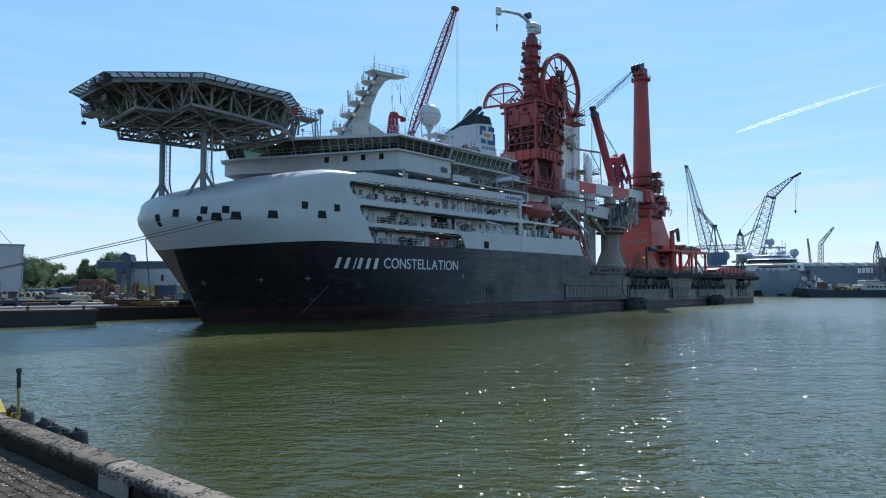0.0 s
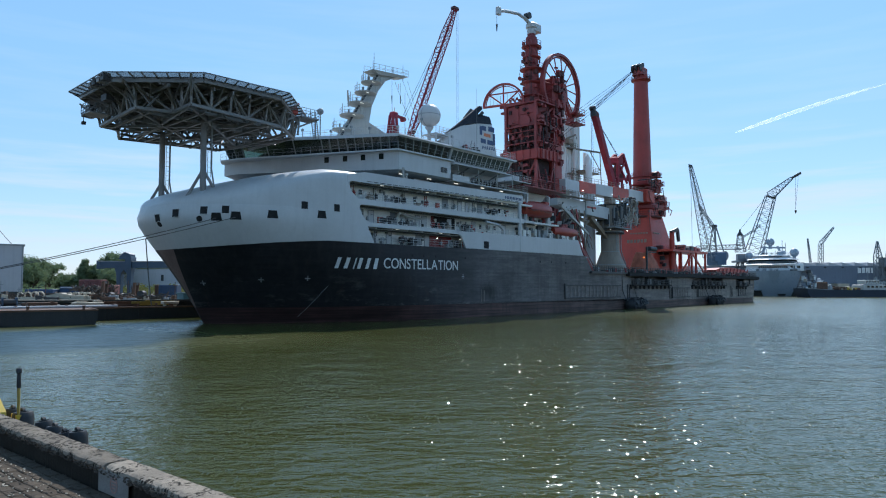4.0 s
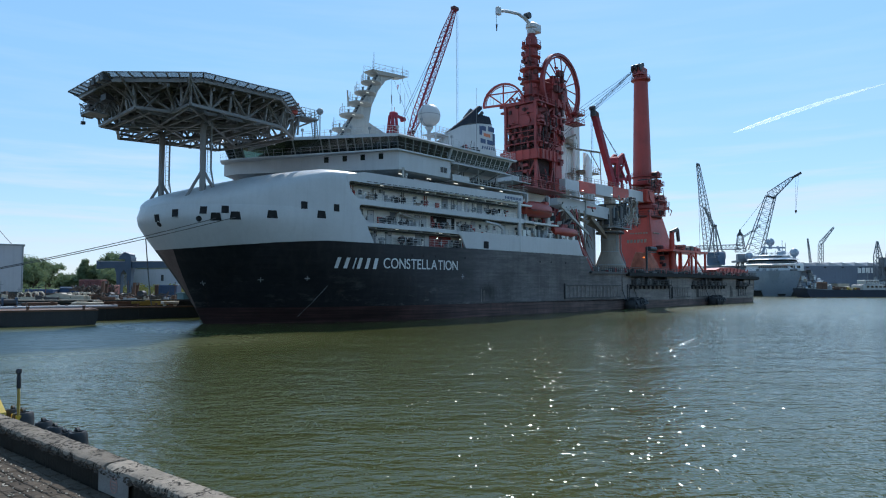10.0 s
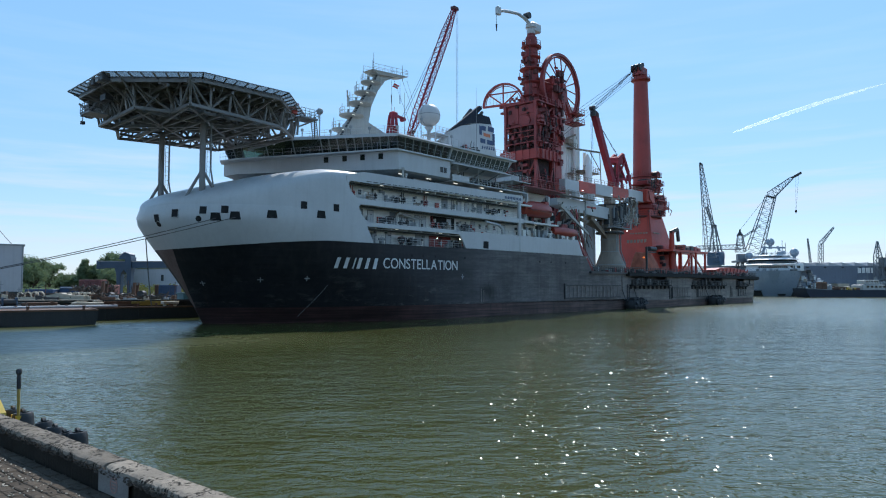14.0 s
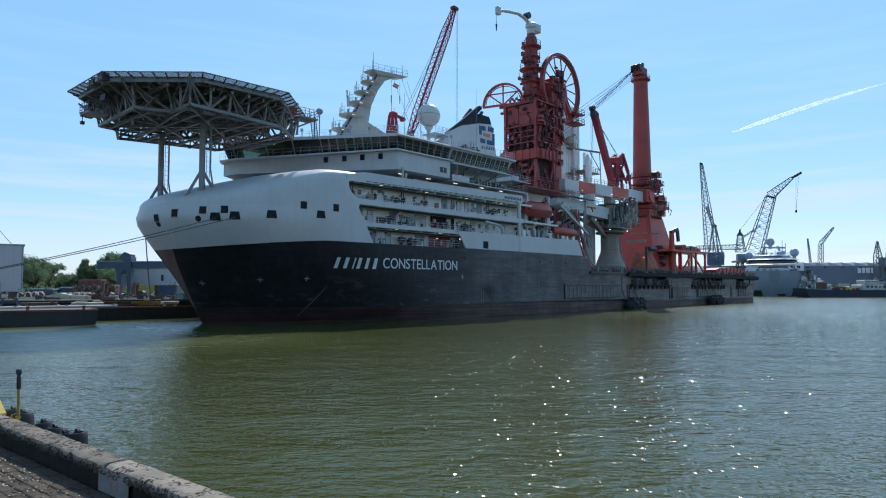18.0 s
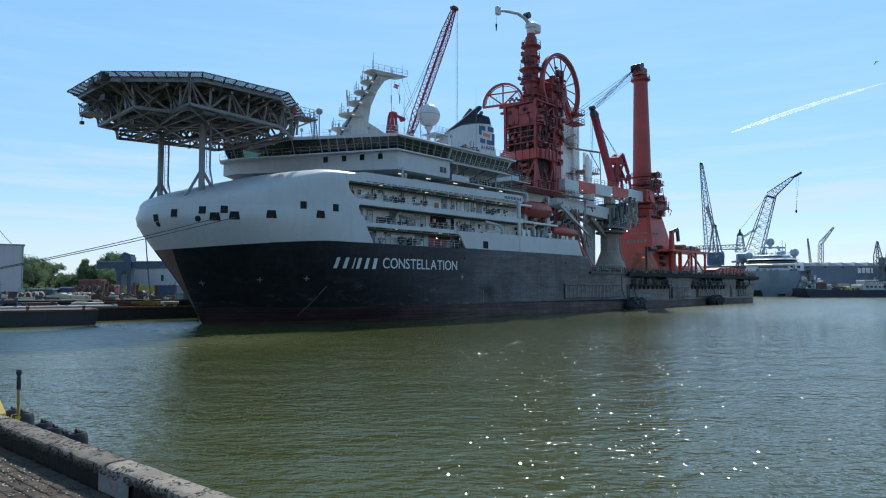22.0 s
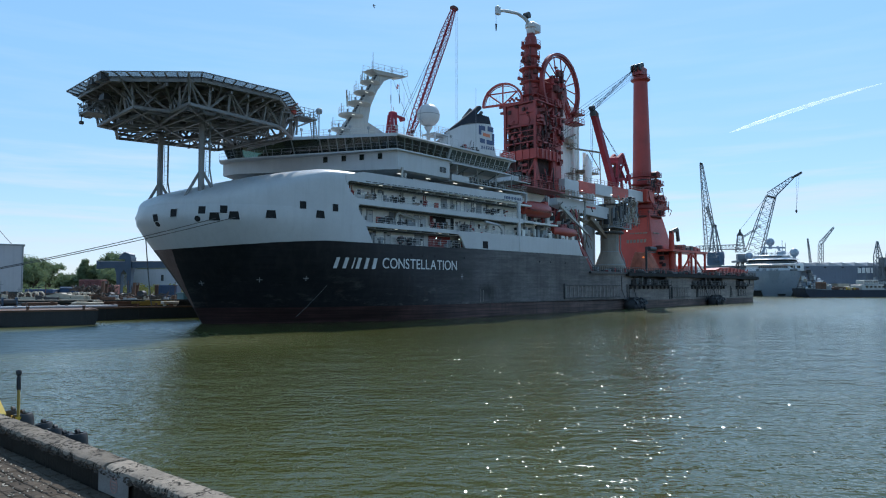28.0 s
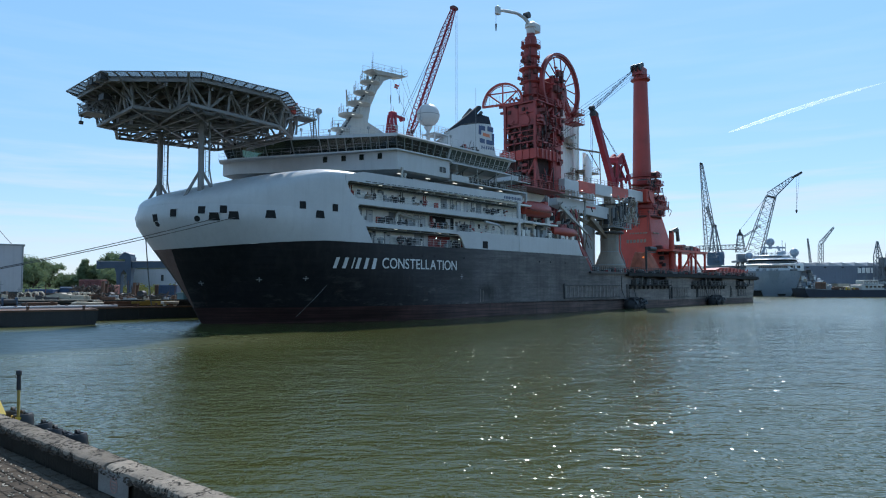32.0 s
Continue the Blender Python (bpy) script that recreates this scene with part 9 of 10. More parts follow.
# ---- trees ----
def tree(x, y, h, spread, seed, mat, label="leafy green broad tree behind the yard", slim=False):
    random.seed(seed)
    t = thing("tree", pose(x, y, 2.5), label, "tree", "trees behind the yard")
    part("trunk", Shape().tube((0, 0, 0), (random.uniform(-.3, .3), 0, h * 0.5), 0.035 * h, 0.02 * h, 9), BARK, t)
    limbs, tips = Shape(), []
    for k in range(18):
        a = k * 2.4 + random.uniform(-.4, .4)
        z0 = h * random.uniform(0.22, 0.5)
        r = spread * random.uniform(0.4, 1.0)
        z1 = min(h * 0.93, z0 + h * random.uniform(0.15, 0.42))
        tip = Vector((r * math.cos(a), r * math.sin(a), z1))
        limbs.tube((0, 0, z0), tip, 0.012 * h, 0.005 * h, 6)
        tips.append(tip)
    tips += [Vector((random.gauss(0, spread * 0.25), random.gauss(0, spread * 0.25), h * random.uniform(0.6, 0.97))) for k in range(18)]
    part("limbs", limbs, BARK, t)
    vs, fs = [], []
    for c in tips:
        rad = spread * random.uniform(0.22, 0.5)
        for k in range(430):
            d = Vector((random.gauss(0, 1), random.gauss(0, 1), random.gauss(0, 0.8)))
            d = d.normalized() * rad * min(1.2, abs(random.gauss(0, 0.62)))
            p = c + d
            if p.z < h * 0.14:
                continue
            s = random.uniform(0.11, 0.25)
            u = Vector((random.gauss(0, 1), random.gauss(0, 1), random.gauss(0, 1))).normalized()
            w = u.orthogonal().normalized()
            n = len(vs)
            vs += [p - u * s - w * s * 0.5, p + u * s * 0.2 - w * s * 0.7, p + u * s, p + w * s * 0.7]
            fs.append((n, n + 1, n + 2, n + 3))
    me = bpy.data.meshes.new("crown")
    me.from_pydata([tuple(p) for p in vs], [], fs)
    me.materials.append(mat)
    o = new("crown", me)
    o.parent = t


for i, (x, y, h, sp) in enumerate(((-121.5, 200, 10.4, 4.6), (-118.2, 196, 8.8, 3.0), (-128, 204, 10.5, 5), (-110, 215, 5.8, 4.2), (-107.6, 204, 10.2, 1.9), (-105.6, 206, 9.0, 2.2), (-97.6, 204, 11.8, 3.6), (-110.5, 212, 6.4, 3.2), (-114, 222, 6.2, 4.0), (-96.5, 196, 7.0, 3.0), (-124.5, 192, 8.0, 4.5), (-120.5, 208, 9.2, 3.6), (-113.5, 205, 5.2, 3.6), (-108.6, 206, 6.6, 2.6), (-117, 220, 5.8, 4.4), (-134, 206, 9, 5), (-102.8, 208, 12.2, 3.0))):
    tree(x, y, h, sp, 40 + i, LEAF if i % 2 else LEAF_DARK)


def bushes():
    random.seed(91)
    vs, fs = [], []
    for k in range(16000):
        x = random.uniform(-140, -60)
        y = 175 + random.uniform(0, 30)
        p = Vector((x, y, 2.5 + random.random() ** 0.7 * (1.6 + 1.6 * noise.noise(Vector((x * 0.15, y * 0.15, 0))))))
        s = random.uniform(0.12, 0.3)
        u = Vector((random.gauss(0, 1), random.gauss(0, 1), random.gauss(0, 1))).normalized()
        w = u.orthogonal().normalized()
        n = len(vs)
        vs += [tuple(p - u * s), tuple(p - w * s * 0.6), tuple(p + u * s), tuple(p + w * s * 0.6)]
        fs.append((n, n + 1, n + 2, n + 3))
    me = bpy.data.meshes.new("shrubs")
    me.from_pydata(vs, [], fs)
    me.materials.append(LEAF)
    tagged(new("shrubs", me), "low green shrubs along the yard fence", "shrubs", kind="stuff")


def hedge():
    """Yellow-green shrubs in front of the warehouse."""
    random.seed(92)
    vs, fs = [], []
    for k in range(5200):
        x, y = random.uniform(-77, -60), random.uniform(158, 166)
        top = 2.2 + 1.5 * noise.noise(Vector((x * 0.5, y * 0.3, 3)))
        p = Vector((x, y, 2.5 + random.random() ** 0.6 * top))
        s = random.uniform(0.10, 0.24)
        u = Vector((random.gauss(0, 1), random.gauss(0, 1), random.gauss(0, 1))).normalized()
        w = u.orthogonal().normalized()
        n = len(vs)
        vs += [tuple(p - u * s), tuple(p - w * s * 0.6), tuple(p + u * s), tuple(p + w * s * 0.6)]
        fs.append((n, n + 1, n + 2, n + 3))
    me = bpy.data.meshes.new("hedge")
    me.from_pydata(vs, [], fs)
    me.materials.append(BROOM)
    tagged(new("hedge", me), "yellow-green broom shrubs before the warehouse", "shrubs", kind="stuff")


bushes()
hedge()


# ---- mooring ropes ----
def ropes():
    def sag(a, b, drop, r, n=14):
        a, b = Vector(a), Vector(b)
        return Shape().pipe([a.lerp(b, i / n) - Vector((0, 0, drop * 4 * (i / n) * (1 - i / n))) for i in range(n + 1)], r, 6)
    m = pose(*SHIP_POSE)
    for k, (bx, bz) in enumerate(((-4.7, 12.75), (-3.0, 12.9))):
        p = m @ (on_bow(bx, bz).translation + Vector((-0.1, -0.15, 0)))
        e = Vector((-45.9, 70.0, 7.2 - 0.12 * k))
        e = p + (e - p) * 1.6
        solid("mooring_rope", sag(p, e, 0.55, 0.042), ROPE, "taut grey mooring rope from the bow", "rope", "mooring ropes")
    q = m @ Vector((-8.4, 1.0, 10.6))
    solid("mooring_rope", Shape().pipe([q, q + Vector((0.2, 0.4, -4)), q + Vector((0.5, 0.9, -8.2))], 0.07, 6), ROPE, "slack mooring rope hanging from the bow", "rope", "mooring ropes")
    solid("power_cable", Shape().tube((-86.0, 134.9, 13.2), (-95.5, 134.9, 23.5), 0.06, seg=5), DARK, "thin cable running up from the shed roof", "cable")


ropes()


# ---- far bank beyond the stern: dock cranes, yacht, barge, hall ----
def dock_crane_slewing():
    """Portal crane with a luffing lattice jib; the upper works turn on the portal."""
    portal = thing("crane_portal", pose(137.2, 342, 2.55), "blue-grey portal carrying a slewing dock crane", "crane portal")
    for x in (-4, 4):
        for y in (-4, 4):
            part("portal_leg", Shape().beam((x * 1.1, y * 1.1, 0), (x * 0.5, y * 0.5, 12), 0.9, 0.9), CRANE_GREY, portal)
    part("portal_ring", Shape().lathe((0, 0, 11.6), [(3.2, 0), (3.2, 1.4)], 20), CRANE_GREY, portal)
    c = thing("dock_crane", pose(137.2, 342, 15.6), "blue dock crane with tall raised lattice jib", "crane", "dock cranes")
    # its own space: x is the way the jib points
    part("house", Shape().chamfer_box(-5.2, 2.4, -3.2, 3.2, 0, 6.4, 0.4), CRANE_BLUE, c, "blue machine house")
    part("slew_drum", Shape().lathe((0, 0, -1.6), [(2.4, 0), (3.0, 1.6)], 18), CRANE_BLUE, c)
    part("counterweight", Shape().tube((-5.0, -2.6, 4.6), (-5.0, 2.6, 4.6), 2.4, seg=18), CRANE_GREY, c)
    part("cab", Shape().chamfer_box(2.2, 4.6, 1.4, 3.6, 1.5, 4.4, 0.2), CRANE_BLUE, c)
    foot, tip = Vector((3.2, 0, 4.2)), Vector((17.0, 0, 48.8))
    part("jib", Shape().lattice(foot, foot.lerp(tip, 0.62), 5.2, 2.8, (0, 1, 0), 12, 0.19, 0.1), CRANE_GREY, c, "grey lattice jib")
    part("jib_top", Shape().lattice(foot.lerp(tip, 0.62), tip, 2.8, 1.1, (0, 1, 0), 9, 0.17, 0.09), CRANE_GREY, c)
    part("jib_head", Shape().at(tip, 1.4, 1.1, 1.0).beam(tip, tip + Vector((1.2, 0, 0.6)), 0.5, 0.4), DARK, c)
    for y in (-2.2, 2.2):
        part("a_frame_leg", Shape().beam((-4.6, y, 6), (-0.4, y * 0.3, 19.5), 0.5, 0.5), CRANE_GREY, c)
        part("a_frame_post", Shape().beam((1.6, y, 6), (0, y * 0.3, 19.5), 0.5, 0.5), CRANE_GREY, c)
    part("a_frame_head", Shape().at((-0.2, 0, 19.7), 1.8, 2.0, 1.2), DARK, c)
    part("ballast_arm", Shape().lattice((-0.4, 0, 18.5), foot.lerp(tip, 0.55), 1.2, 0.8, (0, 1, 0), 8, 0.14, 0.08), CRANE_GREY, c)
    part("hoist_rope", Shape().tube(tip, (17, 0.2, 5.6), 0.07, seg=4).tube((17, 0, 5.6), (17, 0, 4.2), 0.35, 0.2, 6), DARK, c)
    return c


def level_luffing_crane():
    """Big lattice crane with a bent jib, and its long horizontal tie truss."""
    portal = thing("crane_portal", pose(157.0, 352, 2.55), "grey lattice portal of a big dock crane", "crane portal")
    for x in (-5, 5):
        for y in (-5, 5):
            part("portal_leg", Shape().lattice((x * 1.1, y * 1.1, 0), (x * 0.5, y * 0.5, 15), 1.4, 1.0, (0, 1, 0), 5, 0.2, 0.12), CRANE_GREY, portal)
    part("portal_deck", Shape().box(-5, 5, -5, 5, 14.6, 15.6), CRANE_GREY, portal)
    c = thing("dock_crane", pose(157.0, 352, 18.2), "grey lattice dock crane with bent jib and hook", "crane", "dock cranes")
    part("house", Shape().chamfer_box(-4, 2.5, -2.5, 2.5, 0, 3.4, 0.3), CRANE_GREY, c)
    part("tower", Shape().lattice((-2.2, 0, 4.4), (-2.2, 0, 13.0), 4.4, 2.2, (0, 1, 0), 5, 0.2, 0.12), CRANE_GREY, c)
    part("tower_cap", Shape().lathe((-2.2, 0, 13.0), [(1.8, 0), (0.5, 2.0), (0.4, 3.2)], 8), DARK, c)
    knee, foot, tip = Vector((13.2, 0, 33.4)), Vector((4.4, 0, 4.4)), Vector((28.0, 0, 45.0))
    part("jib_lower", Shape().lattice(foot, knee, 7.2, 4.2, (0, 1, 0), 9, 0.24, 0.12), CRANE_GREY, c, "lower lattice jib")
    part("jib_upper", Shape().lattice(knee + Vector((0, 0, 0.4)), tip - Vector((4.5, 0, 2.6)), 4.2, 1.4, (0, 1, 0), 7, 0.2, 0.11), CRANE_GREY, c, "upper lattice jib")
    part("jib_tip", Shape().beam(tip - Vector((4.5, 0, 2.6)), tip, 1.0, 1.2), DARK, c)
    part("knee", Shape().tube(knee + Vector((-2.2, 0, 0)), knee + Vector((2.4, 0, -1.2)), 0.55), DARK, c)
    part("tie_rope", Shape().tube((-2.2, 0, 15.8), knee + Vector((-2, 0, 0)), 0.1, seg=4), DARK, c)
    part("rear_jib", Shape().lattice((-24, 0, 7.0), (-2, 0, 7.0), 1.6, 2.6, (0, 1, 0), 12, 0.16, 0.1), CRANE_GREY, c)
    part("strut", Shape().lattice((-1, 0, 12), (8, 0, 18), 0.8, 0.6, (0, 1, 0), 6, 0.12, 0.08), CRANE_GREY, c)
    for dx in (-2.6, -1.2):
        part("hoist_rope", Shape().tube(tip + Vector((dx, 0, -1)), (tip.x - 3.0, 0, 25.8), 0.06, seg=4), DARK, c)
    part("hook_block", Shape().lathe((tip.x - 3.0, 0, 24.0), [(0.12, 0), (0.3, 0.5), (0.55, 1.0), (0.5, 1.6), (0.2, 1.9)], 10), DARK, c)
    return c


SLEW_CRANE = dock_crane_slewing()
BIG_CRANE = level_luffing_crane()


def far_cranes():
    for x, y, s, lab in ((251.4, 452, 1.0, "distant grey bent-jib dock crane"),):
        c = thing("dock_crane", pose(x, y, 2.55), lab, "crane", "dock cranes")
        part("tower", Shape().lattice((0, 0, 0), (1.0, 0, 31 * s), 2.8 * s, 2.2 * s, (0, 1, 0), 9, 0.2, 0.1), CRANE_GREY, c)
        part("jib", Shape().lattice((1.0, 0, 31 * s), (10.0 * s, 0, 41.6 * s), 2.0 * s, 0.8, (0, 1, 0), 6, 0.18, 0.1), CRANE_GREY, c)
        part("house", Shape().chamfer_box(-4, 3, -3, 3, 12 * s, 17 * s, 0.3), CRANE_GREY, c)
    c = thing("dock_crane", pose(245.6, 450, 2.55), "distant thin raised crane jib", "crane", "dock cranes")
    part("jib", Shape().lattice((0, 0, 0), (-3.0, 0, 34), 1.6, 0.6, (0, 1, 0), 12, 0.16, 0.09), CRANE_GREY, c)
    part("post", Shape().box(-1, 1, -1, 1, 0, 16), CRANE_GREY, c)
    c = thing("dock_crane", pose(226.5, 342, 2.55), "grey lattice crane tower by the dock hall", "crane", "dock cranes")
    part("tower", Shape().lattice((0, 0, 0), (0, 0, 20), 6, 3, (0, 1, 0), 7, 0.3, 0.2), CRANE_GREY, c)
    part("jib", Shape().lattice((0, 0, 18), (9, 0, 34), 3.4, 1.6, (0, 1, 0), 7, 0.26, 0.16), CRANE_GREY, c)
    part("tower", Shape().lattice((-7, 0, 0), (-7, 0, 17), 3.0, 2.6, (0, 1, 0), 6, 0.24, 0.14), CRANE_GREY, c)
    part("tower_head", Shape().lattice((-7, 0, 17), (-7, 0, 25), 2.8, 0.4, (0, 1, 0), 4, 0.22, 0.12), CRANE_GREY, c)
    part("house", Shape().chamfer_box(-5, 6, -3, 3, 12, 17, 0.3), CRANE_GREY, c)


far_cranes()


def yacht():
    y = thing("motor_yacht", pose(156.6, 321, 0, 0, 0, -24), "large silver-grey superyacht with white upper decks", "yacht")
    # bow to the camera; x across, y aft
    rs = []
    for z, w, fy, bw in ((-1, 7.5, 3.5, 0.3), (2.0, 9.0, 1.6, 0.5), (6.0, 11.4, -1.2, 1.2), (9.6, 12.8, -3.2, 2.0), (12.2, 13.6, -4.6, 2.6)):
        rs.append([(-w, 16, z), (-w * 0.92, 9, z), (-w * 0.6, 3.4 + fy * 0.3, z), (-bw, fy, z), (bw, fy, z), (w * 0.6, 3.4 + fy * 0.3, z), (w * 0.92, 9, z), (w, 16, z), (w, 60, z), (-w, 60, z)])
    part("hull", Shape().rings(rs), YACHT_GREY, y, "silver-grey flared yacht hull")
    for z0, z1, w0, w1, fy in ((12.4, 15.2, 12.4, 11.6, 4), (15.7, 17.8, 11.6, 10.4, 8), (18.3, 19.8, 9.0, 7.6, 12)):
        part("deck_house", Shape().rings([[(-w0, fy + 6, z0), (-w0 * 0.6, fy, z0), (w0 * 0.6, fy, z0), (w0, fy + 6, z0), (w0, 56, z0), (-w0, 56, z0)], [(-w1, fy + 7.5, z1), (-w1 * 0.55, fy + 2.5, z1), (w1 * 0.55, fy + 2.5, z1), (w1, fy + 7.5, z1), (w1, 54, z1), (-w1, 54, z1)]]), YACHT_WHITE if z0 != 15.7 else PANE, y)
        part("deck_brow", Shape().rings([[(-w1 - 1.2, fy + 6.5, z1), (-w1 * 0.6, fy - 0.5, z1), (w1 * 0.6, fy - 0.5, z1), (w1 + 1.2, fy + 6.5, z1), (w1 + 1.2, 57, z1), (-w1 - 1.2, 57, z1)], [(-w1 - 0.9, fy + 7, z1 + 0.45), (-w1 * 0.55, fy + 0.4, z1 + 0.45), (w1 * 0.55, fy + 0.4, z1 + 0.45), (w1 + 0.9, fy + 7, z1 + 0.45), (w1 + 0.9, 57, z1 + 0.45), (-w1 - 0.9, 57, z1 + 0.45)]]), YACHT_WHITE, y)
    part("radar_arch", Shape().beam((-4.6, 24, 20.6), (-2.8, 25, 25.0), 0.7, 1.0).beam((4.6, 24, 20.6), (2.8, 25, 25.0), 0.7, 1.0).beam((-4.8, 25, 24.6), (6.5, 25, 24.2), 1.0, 0.8), YACHT_GREY, y)
    for x, yy, z, r in ((-0.4, 25, 27.2, 2.0), (-10.4, 21, 20.2, 1.9), (10.2, 23, 21.6, 2.1)):
        part("radome", Shape().ball((x, yy, z), r, 20, 14).tube((x, yy, z - r - 1.5), (x, yy, z), 0.8), YACHT_GREY, y)
    for x, h in ((5.0, 25.5), (-3, 24.6), (6.4, 24.2)):
        part("mast_pole", Shape().tube((x, 25, 21), (x, 25, h + 2.6), 0.12, seg=5), DARK, y)
    part("bridge_house", Shape().chamfer_box(2.5, 6.2, 20, 28, 20.3, 22.4, 0.3), YACHT_GREY, y)
    part("anchor_pocket", Shape().box(-3.4, -1.4, 1.2, 2.6, 6.2, 7.6), DARK, y)
    random.seed(4)
    # window bands, rails and small gear on each deck
    for z, w, fy, n in ((13.6, 11.6, 4.2, 14), (18.9, 8.0, 13.0, 9)):
        for k in range(n):
            x = -w * 0.55 + k * w * 1.1 / n
            part("window", Shape().box(x, x + w * 0.8 / n, fy + 0.6, fy + 1.6, z, z + 0.8), PANE, y)
    for z, w, fy in ((12.25, 12.8, 1.0), (15.7, 11.6, 4.0), (18.3, 10.4, 8.0), (20.3, 8.0, 12.6)):
        part("railing", Shape().rail([(-w, fy + 7, z), (-w * 0.6, fy, z), (w * 0.6, fy, z), (w, fy + 7, z)], 1.0, 1.4, 0.06, 2), YACHT_GREY, y)
    part("boot_stripe", Shape().rings([[(-7.9, 15.9, 0.2), (-4.7, 4.2, 0.2), (-0.45, 2.9, 0.2), (0.45, 2.9, 0.2), (4.7, 4.2, 0.2), (7.9, 15.9, 0.2)], [(-8.3, 15.9, 1.2), (-5.1, 4.0, 1.2), (-0.6, 2.2, 1.2), (0.6, 2.2, 1.2), (5.1, 4.0, 1.2), (8.3, 15.9, 1.2)]]), DARK, y)
    side = part("side_house", Shape().chamfer_box(1.5, 13.0, 6.0, 12, 12.2, 15.6, 0.3), YACHT_WHITE, y, "white side deck house")
    for x, w in ((2.6, 1.6), (5.2, 1.2), (7.4, 1.8), (10.2, 1.4)):
        part("window", Shape().box(x, x + w, 5.95, 6.1, 13.4, 14.6), PANE, side)
    part("crane_davit", Shape().pipe([(8.5, 5.5, 12.2), (8.5, 5.2, 15.4), (10.2, 4.6, 16.0)], 0.18), YACHT_WHITE, y)
    for k in range(16):
        x = random.uniform(-9, 11)
        w = random.uniform(0.4, 1.6)
        part("deck_gear", Shape().chamfer_box(x, x + w, 2.5, 4.0, 12.2, 12.2 + random.uniform(0.4, 1.2), 0.1), random.choice((YACHT_WHITE, GREY, DARK)), y)
    for k in range(14):
        x = random.uniform(-7, 9)
        part("top_gear", Shape().tube((x, 22, 20.6), (x, 22, 20.6 + random.uniform(0.8, 3.0)), 0.14, seg=6).at((x, 22, 21.2), random.uniform(0.3, 1.2), 0.6, random.uniform(0.3, 0.8)), random.choice((YACHT_GREY, DARK, YACHT_WHITE)), y)
    # work platforms wrapped in sheeting along the quarter
    for k in range(100):
        x = 10.5 + random.random() * 14
        top = 13.0 - (x - 12.5) * 0.72
        z = random.uniform(0.5, max(1.5, top))
        w, h = random.uniform(0.6, 2.0), random.uniform(0.5, 1.8)
        part("repair_platform", Shape().chamfer_box(x, x + w, 9 + random.uniform(0, 4), 20, z, min(z + h, top + 1), 0.1), random.choice((YACHT_WHITE, YACHT_WHITE, YACHT_GREY, CREAMGEAR, GREY, DARK)), y, "white repair platform beside the yacht" if k == 0 else "")
    for k in range(8):
        x = 12.8 + k * 1.6
        part("scaffold_pole", Shape().tube((x, 14.6, -0.5), (x, 14.6, 13.6 - k * 1.0), 0.12, seg=5).tube((x, 14.6, 3.0), (x + 1.6, 14.6, 6.0), 0.08, seg=5), GREY, y)


yacht()


def tug_barge():
    t = thing("tanker_barge", pose(156.5, 291, -0.7, 0, 0, 8), "long low navy barge with white wheelhouse", "barge")
    part("hull", Shape().rings([[(2.5, 0, -0.8), (90, 0, -0.8), (90, 9, -0.8), (2.5, 9, -0.8)], [(0, 0, 2.6), (90, 0, 2.6), (90, 9, 2.6), (0, 9, 2.6)], [(-0.6, 0, 4.6), (10, 0, 4.1), (10, 9, 4.1), (-0.6, 9, 4.6)]]), NAVY, t)
    part("side", Shape().box(8, 90, -0.02, 9, 2.5, 3.9), NAVY, t)
    part("rim", Shape().beam((-0.5, 0, 4.5), (12, 0, 4.0), 0.2, 0.25), GREY, t)
    w = part("wheelhouse", Shape().chamfer_box(27, 38, 1, 8, 3.9, 6.2, 0.2), MASTPAINT, t, "grey-white wheelhouse")
    part("wheelhouse_top", Shape().chamfer_box(29, 36, 2, 7, 6.4, 8.3, 0.2), MASTPAINT, w)
    part("wheelhouse_mast", Shape().tube((32, 4, 8.3), (32, 4, 12.0), 0.12, seg=6).beam((30.4, 4, 9.6), (33.6, 4, 9.6), 0.15, 0.2).tube((35, 3, 8.3), (35, 3, 9.6), 0.4, seg=10), GREY, w)
    for k in range(5):
        part("window", Shape().box(29.4 + k * 1.3, 30.4 + k * 1.3, 1.93, 2.02, 7.0, 7.9), PANE, w)
        part("window", Shape().box(29 + k * 2.0, 30.2 + k * 2.0, 0.95, 1.02, 4.9, 5.7), PANE, w)
    part("rail", Shape().rail([(28, 1, 6.5), (40, 1, 6.5)], 1.0, 1.2, 0.06), YACHT_WHITE, w)
    random.seed(6)
    for k in range(14):
        x = random.uniform(15, 26)
        part("deck_cargo", Shape().chamfer_box(x, x + random.uniform(0.8, 2.4), 1, 5, 3.9, 3.9 + random.uniform(0.4, 1.6), 0.1), random.choice((YELLOW, CREAMGEAR, BROWN, BROWN)), t)
    part("red_cabin", Shape().chamfer_box(8.5, 11, 2, 6, 3.9, 7.4, 0.2), BROWN, t)
    for k in range(8):
        x = 42 + k * 5
        part("deck_cargo", Shape().chamfer_box(x, x + 2.6, 1, 4, 3.9, 5.2, 0.1), random.choice((GREY, DARK, YACHT_WHITE)), t)
    return t


TANKER = tug_barge()
TANKER_AT = TANKER.matrix_world.copy()


